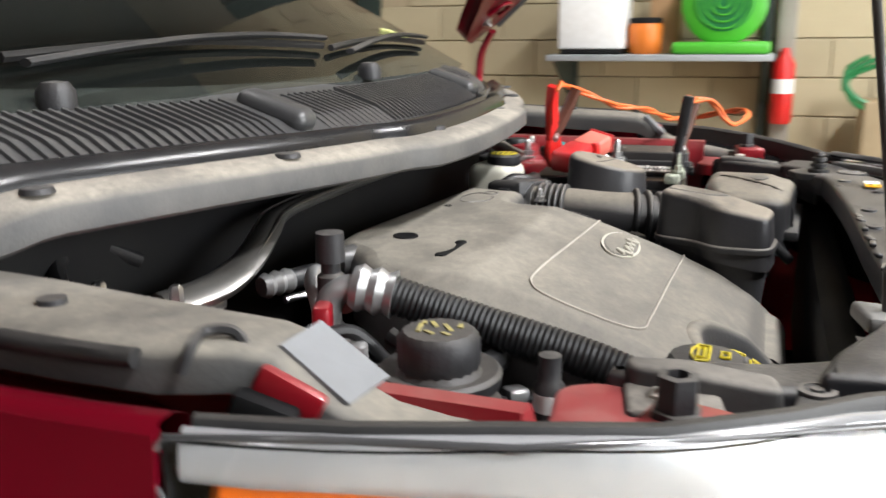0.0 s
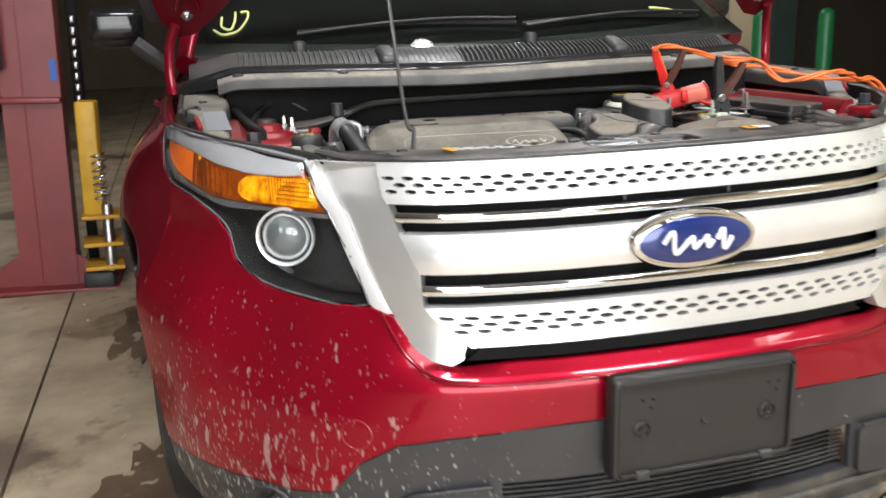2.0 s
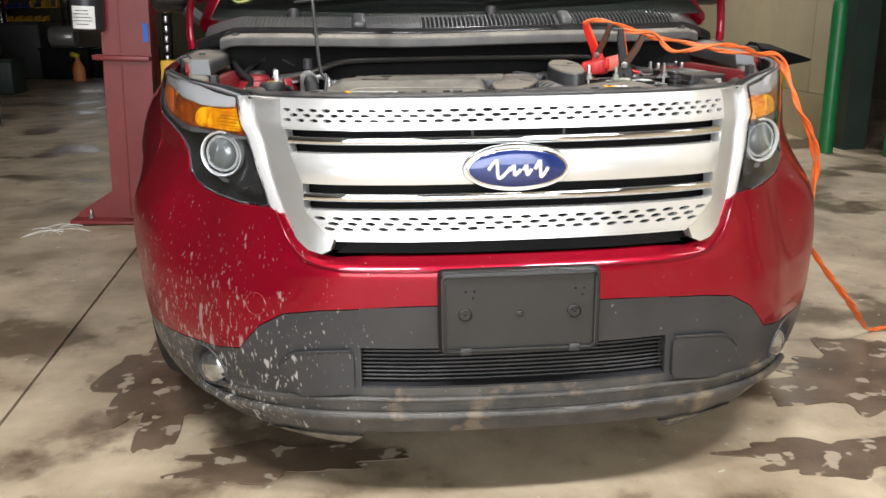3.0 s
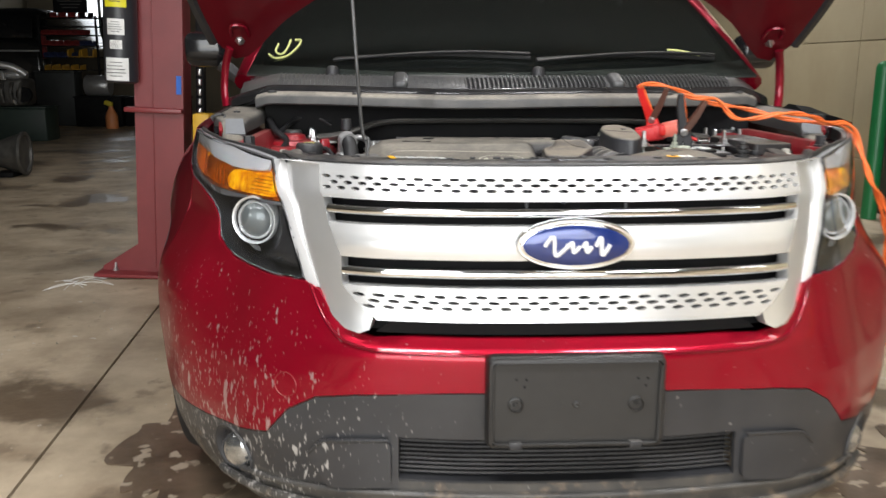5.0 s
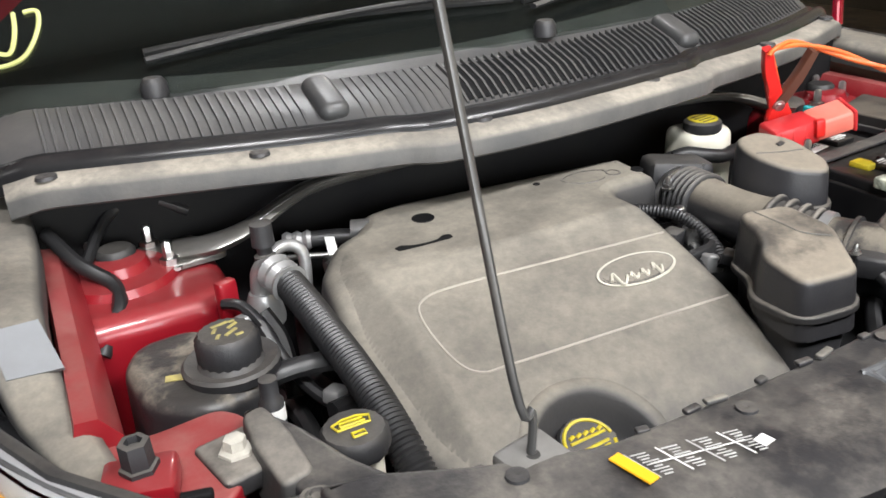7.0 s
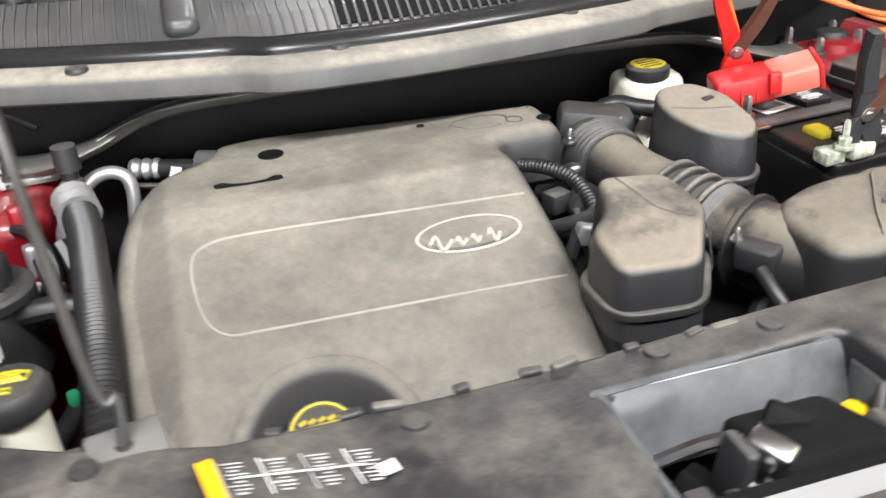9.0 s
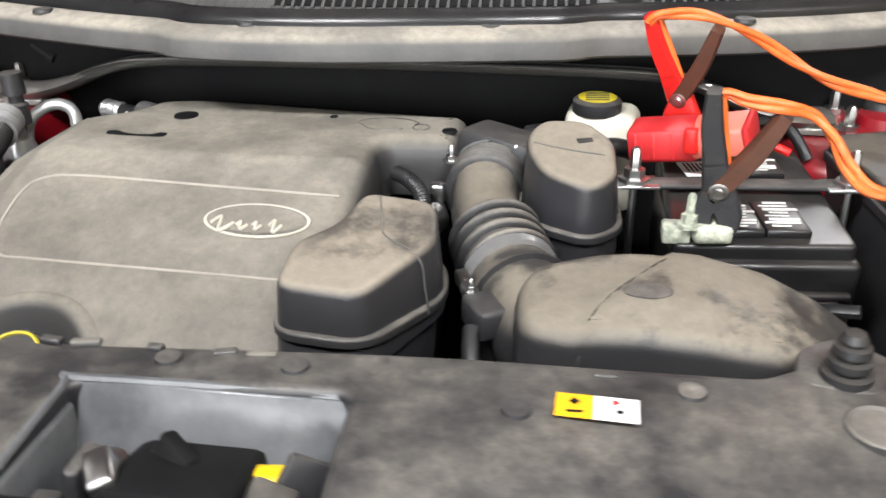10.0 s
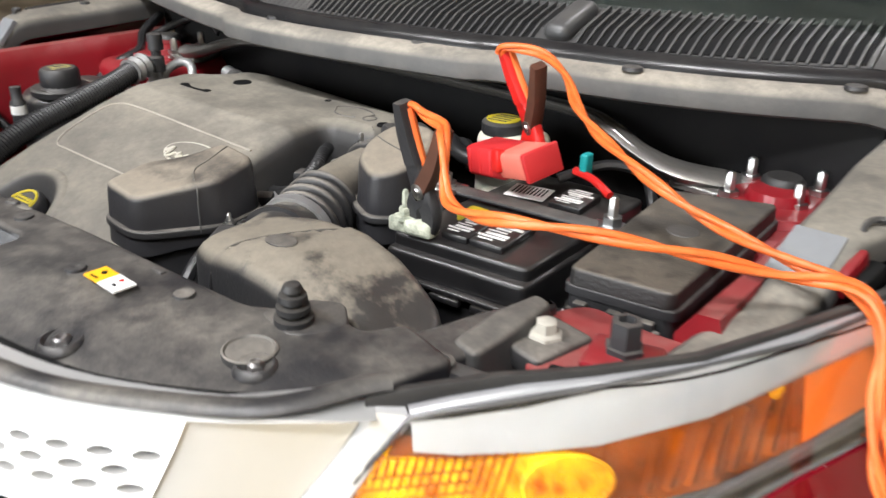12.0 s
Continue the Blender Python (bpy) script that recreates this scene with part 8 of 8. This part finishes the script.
wheel_s = thing("spare_drum", (-4.3, 13.3, 0.65), "silver drum lying on a low cabinet", "drum")
part("shell_drum", lathe((-4.55, 13.2, 0.86), [(0.2, 0), (0.22, 0.02), (0.22, 0.5), (0.2, 0.52), (0.1, 0.52), (0.001, 0.5)], 24, (1, 0, 0)), ALU, wheel_s)
nudge(wheel_s, -2.6, 4.1, 0.01)
sb = thing("spray_bottle", (-6.26, 15.7, 0), "orange spray bottle with a yellow trigger", "bottle")
part("body", lathe((-6.26, 15.7, 0), [(0.12, 0), (0.125, 0.02), (0.125, 0.24), (0.10, 0.32), (0.045, 0.42), (0.045, 0.46)], 18), mat("bottle_orange", (0.6, 0.22, 0.08), 0.4), sb)
part("trigger", rbox((-6.29, 15.66, 0.52), (0.18, 0.1, 0.10), 0.03, (0, 20, 0)), YELLOW, sb)
nudge(sb, -0.14, 0.8, 0)
# small wheeled jump starter, beside the camera's path
js = thing("hand_truck_wheel", (1.42, 0.25, 0), "small pneumatic wheel of a trolley", "wheel")
part("tyre", lathe((1.45, 0.32, 0.13), [(0.07, -0.035), (0.12, -0.03), (0.13, 0), (0.12, 0.03), (0.07, 0.035)], 28, (1, -0.5, 0)), RUBBER, js)
part("hub", lathe((1.45, 0.32, 0.13), [(0.07, -0.02), (0.072, 0.034), (0.04, 0.03), (0.02, 0.04), (0.001, 0.04)], 24, (1, -0.5, 0)), WHITE_PLASTIC, js)
part("hub", lathe((1.45, 0.32, 0.13), [(0.07, -0.02), (0.072, 0.034), (0.04, 0.03), (0.02, 0.04), (0.001, 0.04)], 24, (-1, 0.5, 0)), WHITE_PLASTIC, js)
wires = thing("wire_scraps", (-2.3, 3.2, 0), "loose bundle of pale zip ties on the floor", "zip ties")
rng = random.Random(4)
for k in range(9):
    a = rng.uniform(0, 3.1)
    x, y = -2.3 + rng.uniform(-0.1, 0.1), 3.25 + rng.uniform(-0.15, 0.1)
    part("tie", tube([(x - 0.12 * math.cos(a), y - 0.12 * math.sin(a), 0.005), (x, y, 0.012 + rng.uniform(0, 0.02)), (x + 0.12 * math.cos(a), y + 0.12 * math.sin(a), 0.006)], 0.0018, 5, 4), WHITE, wires)
# damp patches round the front of the car
DAMP = mat("damp_concrete", (0.17, 0.12, 0.08), 0.32, 0, (0.07, 0.047, 0.03), 4, 0.95, 0.2, 40, speck=(0.38, 0.31, 0.23), speck_scale=14, speck_at=0.6)
for cx, cy, rx, ry in ((-1.12, 0.95, 0.2, 0.5), (-0.66, 0.26, 0.3, 0.1), (1.45, 0.62, 0.42, 0.3), (-1.30, 2.7, 0.14, 0.6), (1.0, 0.12, 0.3, 0.1)):
    rim = []
    for k in range(120):
        a = 2 * math.pi * k / 120
        w = 1 + 0.2 * math.sin(3 * a + cx * 7) + 0.14 * math.sin(7 * a + cy * 5) + 0.1 * math.sin(13 * a + cx * 3) + 0.04 * math.sin(23 * a) + rng.uniform(-0.02, 0.02)
        rim.append((cx + rx * w * math.cos(a), cy + ry * w * math.sin(a)))
    solo("damp_patch", loft([[(x, y, z) for x, y in rim] for z in (0.001, 0.0045)]), DAMP, "dark damp stain on the concrete by the car", "stain", "damp patches", "structure")
# grit on the floor
grit = bmesh.new()
for k in range(260):
    x, y = rng.uniform(-2.6, 2.3), rng.uniform(-1.6, 3.2)
    if abs(x) < 1.0 and y > 0.1:
        continue
    s = rng.uniform(0.002, 0.007)
    rbox((x, y, s * 0.4), (s * rng.uniform(0.8, 2.2), s, s), 0, (0, 0, rng.uniform(0, 180)), 0.6, grit)
solo("floor_grit", grit, mat("grit", (0.4, 0.37, 0.3), 0.9, 0, (0.2, 0.18, 0.15), 3, 0.8), "scattered pale grit and paint flakes on concrete", "grit", kind="stuff", smooth=0)

# ---- pieces of the walls and floor ----
block_mesh = None
for row in range(16):
    for col in range(11):
        y = DOOR_A - 0.215 - col * 0.43 - (0.215 if row % 2 else 0)
        z = 0.11 + row * 0.22
        if block_mesh is None:
            ob = part("block", rbox((X1 + 0.006, y, z), (0.03, 0.424, 0.214), 0.004, seg=1), CREAM, wall_near, smooth=0)
            block_mesh, first = ob.data, Vector((X1 + 0.006, y, z))
        else:
            ob = new("block", block_mesh)
            ob.parent = wall_near
            ob.location = (Vector((X1 + 0.006, y, z)) - first) * SCALE
for z0, z1, cuts in ((0.0, 0.46, (5.65, 6.9, 9.4, 13)), (0.46, 1.55, (5.65, 6.2, 9.0, 12.5)), (1.55, 4.6, (5.65, 6.2, 8.4, 11, 14))):
    for a, b in zip(cuts, cuts[1:]):
        part("panel", rbox((X1 + 0.003, (a + b) / 2, (z0 + z1) / 2), (0.03, b - a - 0.008, z1 - z0 - 0.008), 0.003, seg=1), CREAM, wall_far, smooth=0)
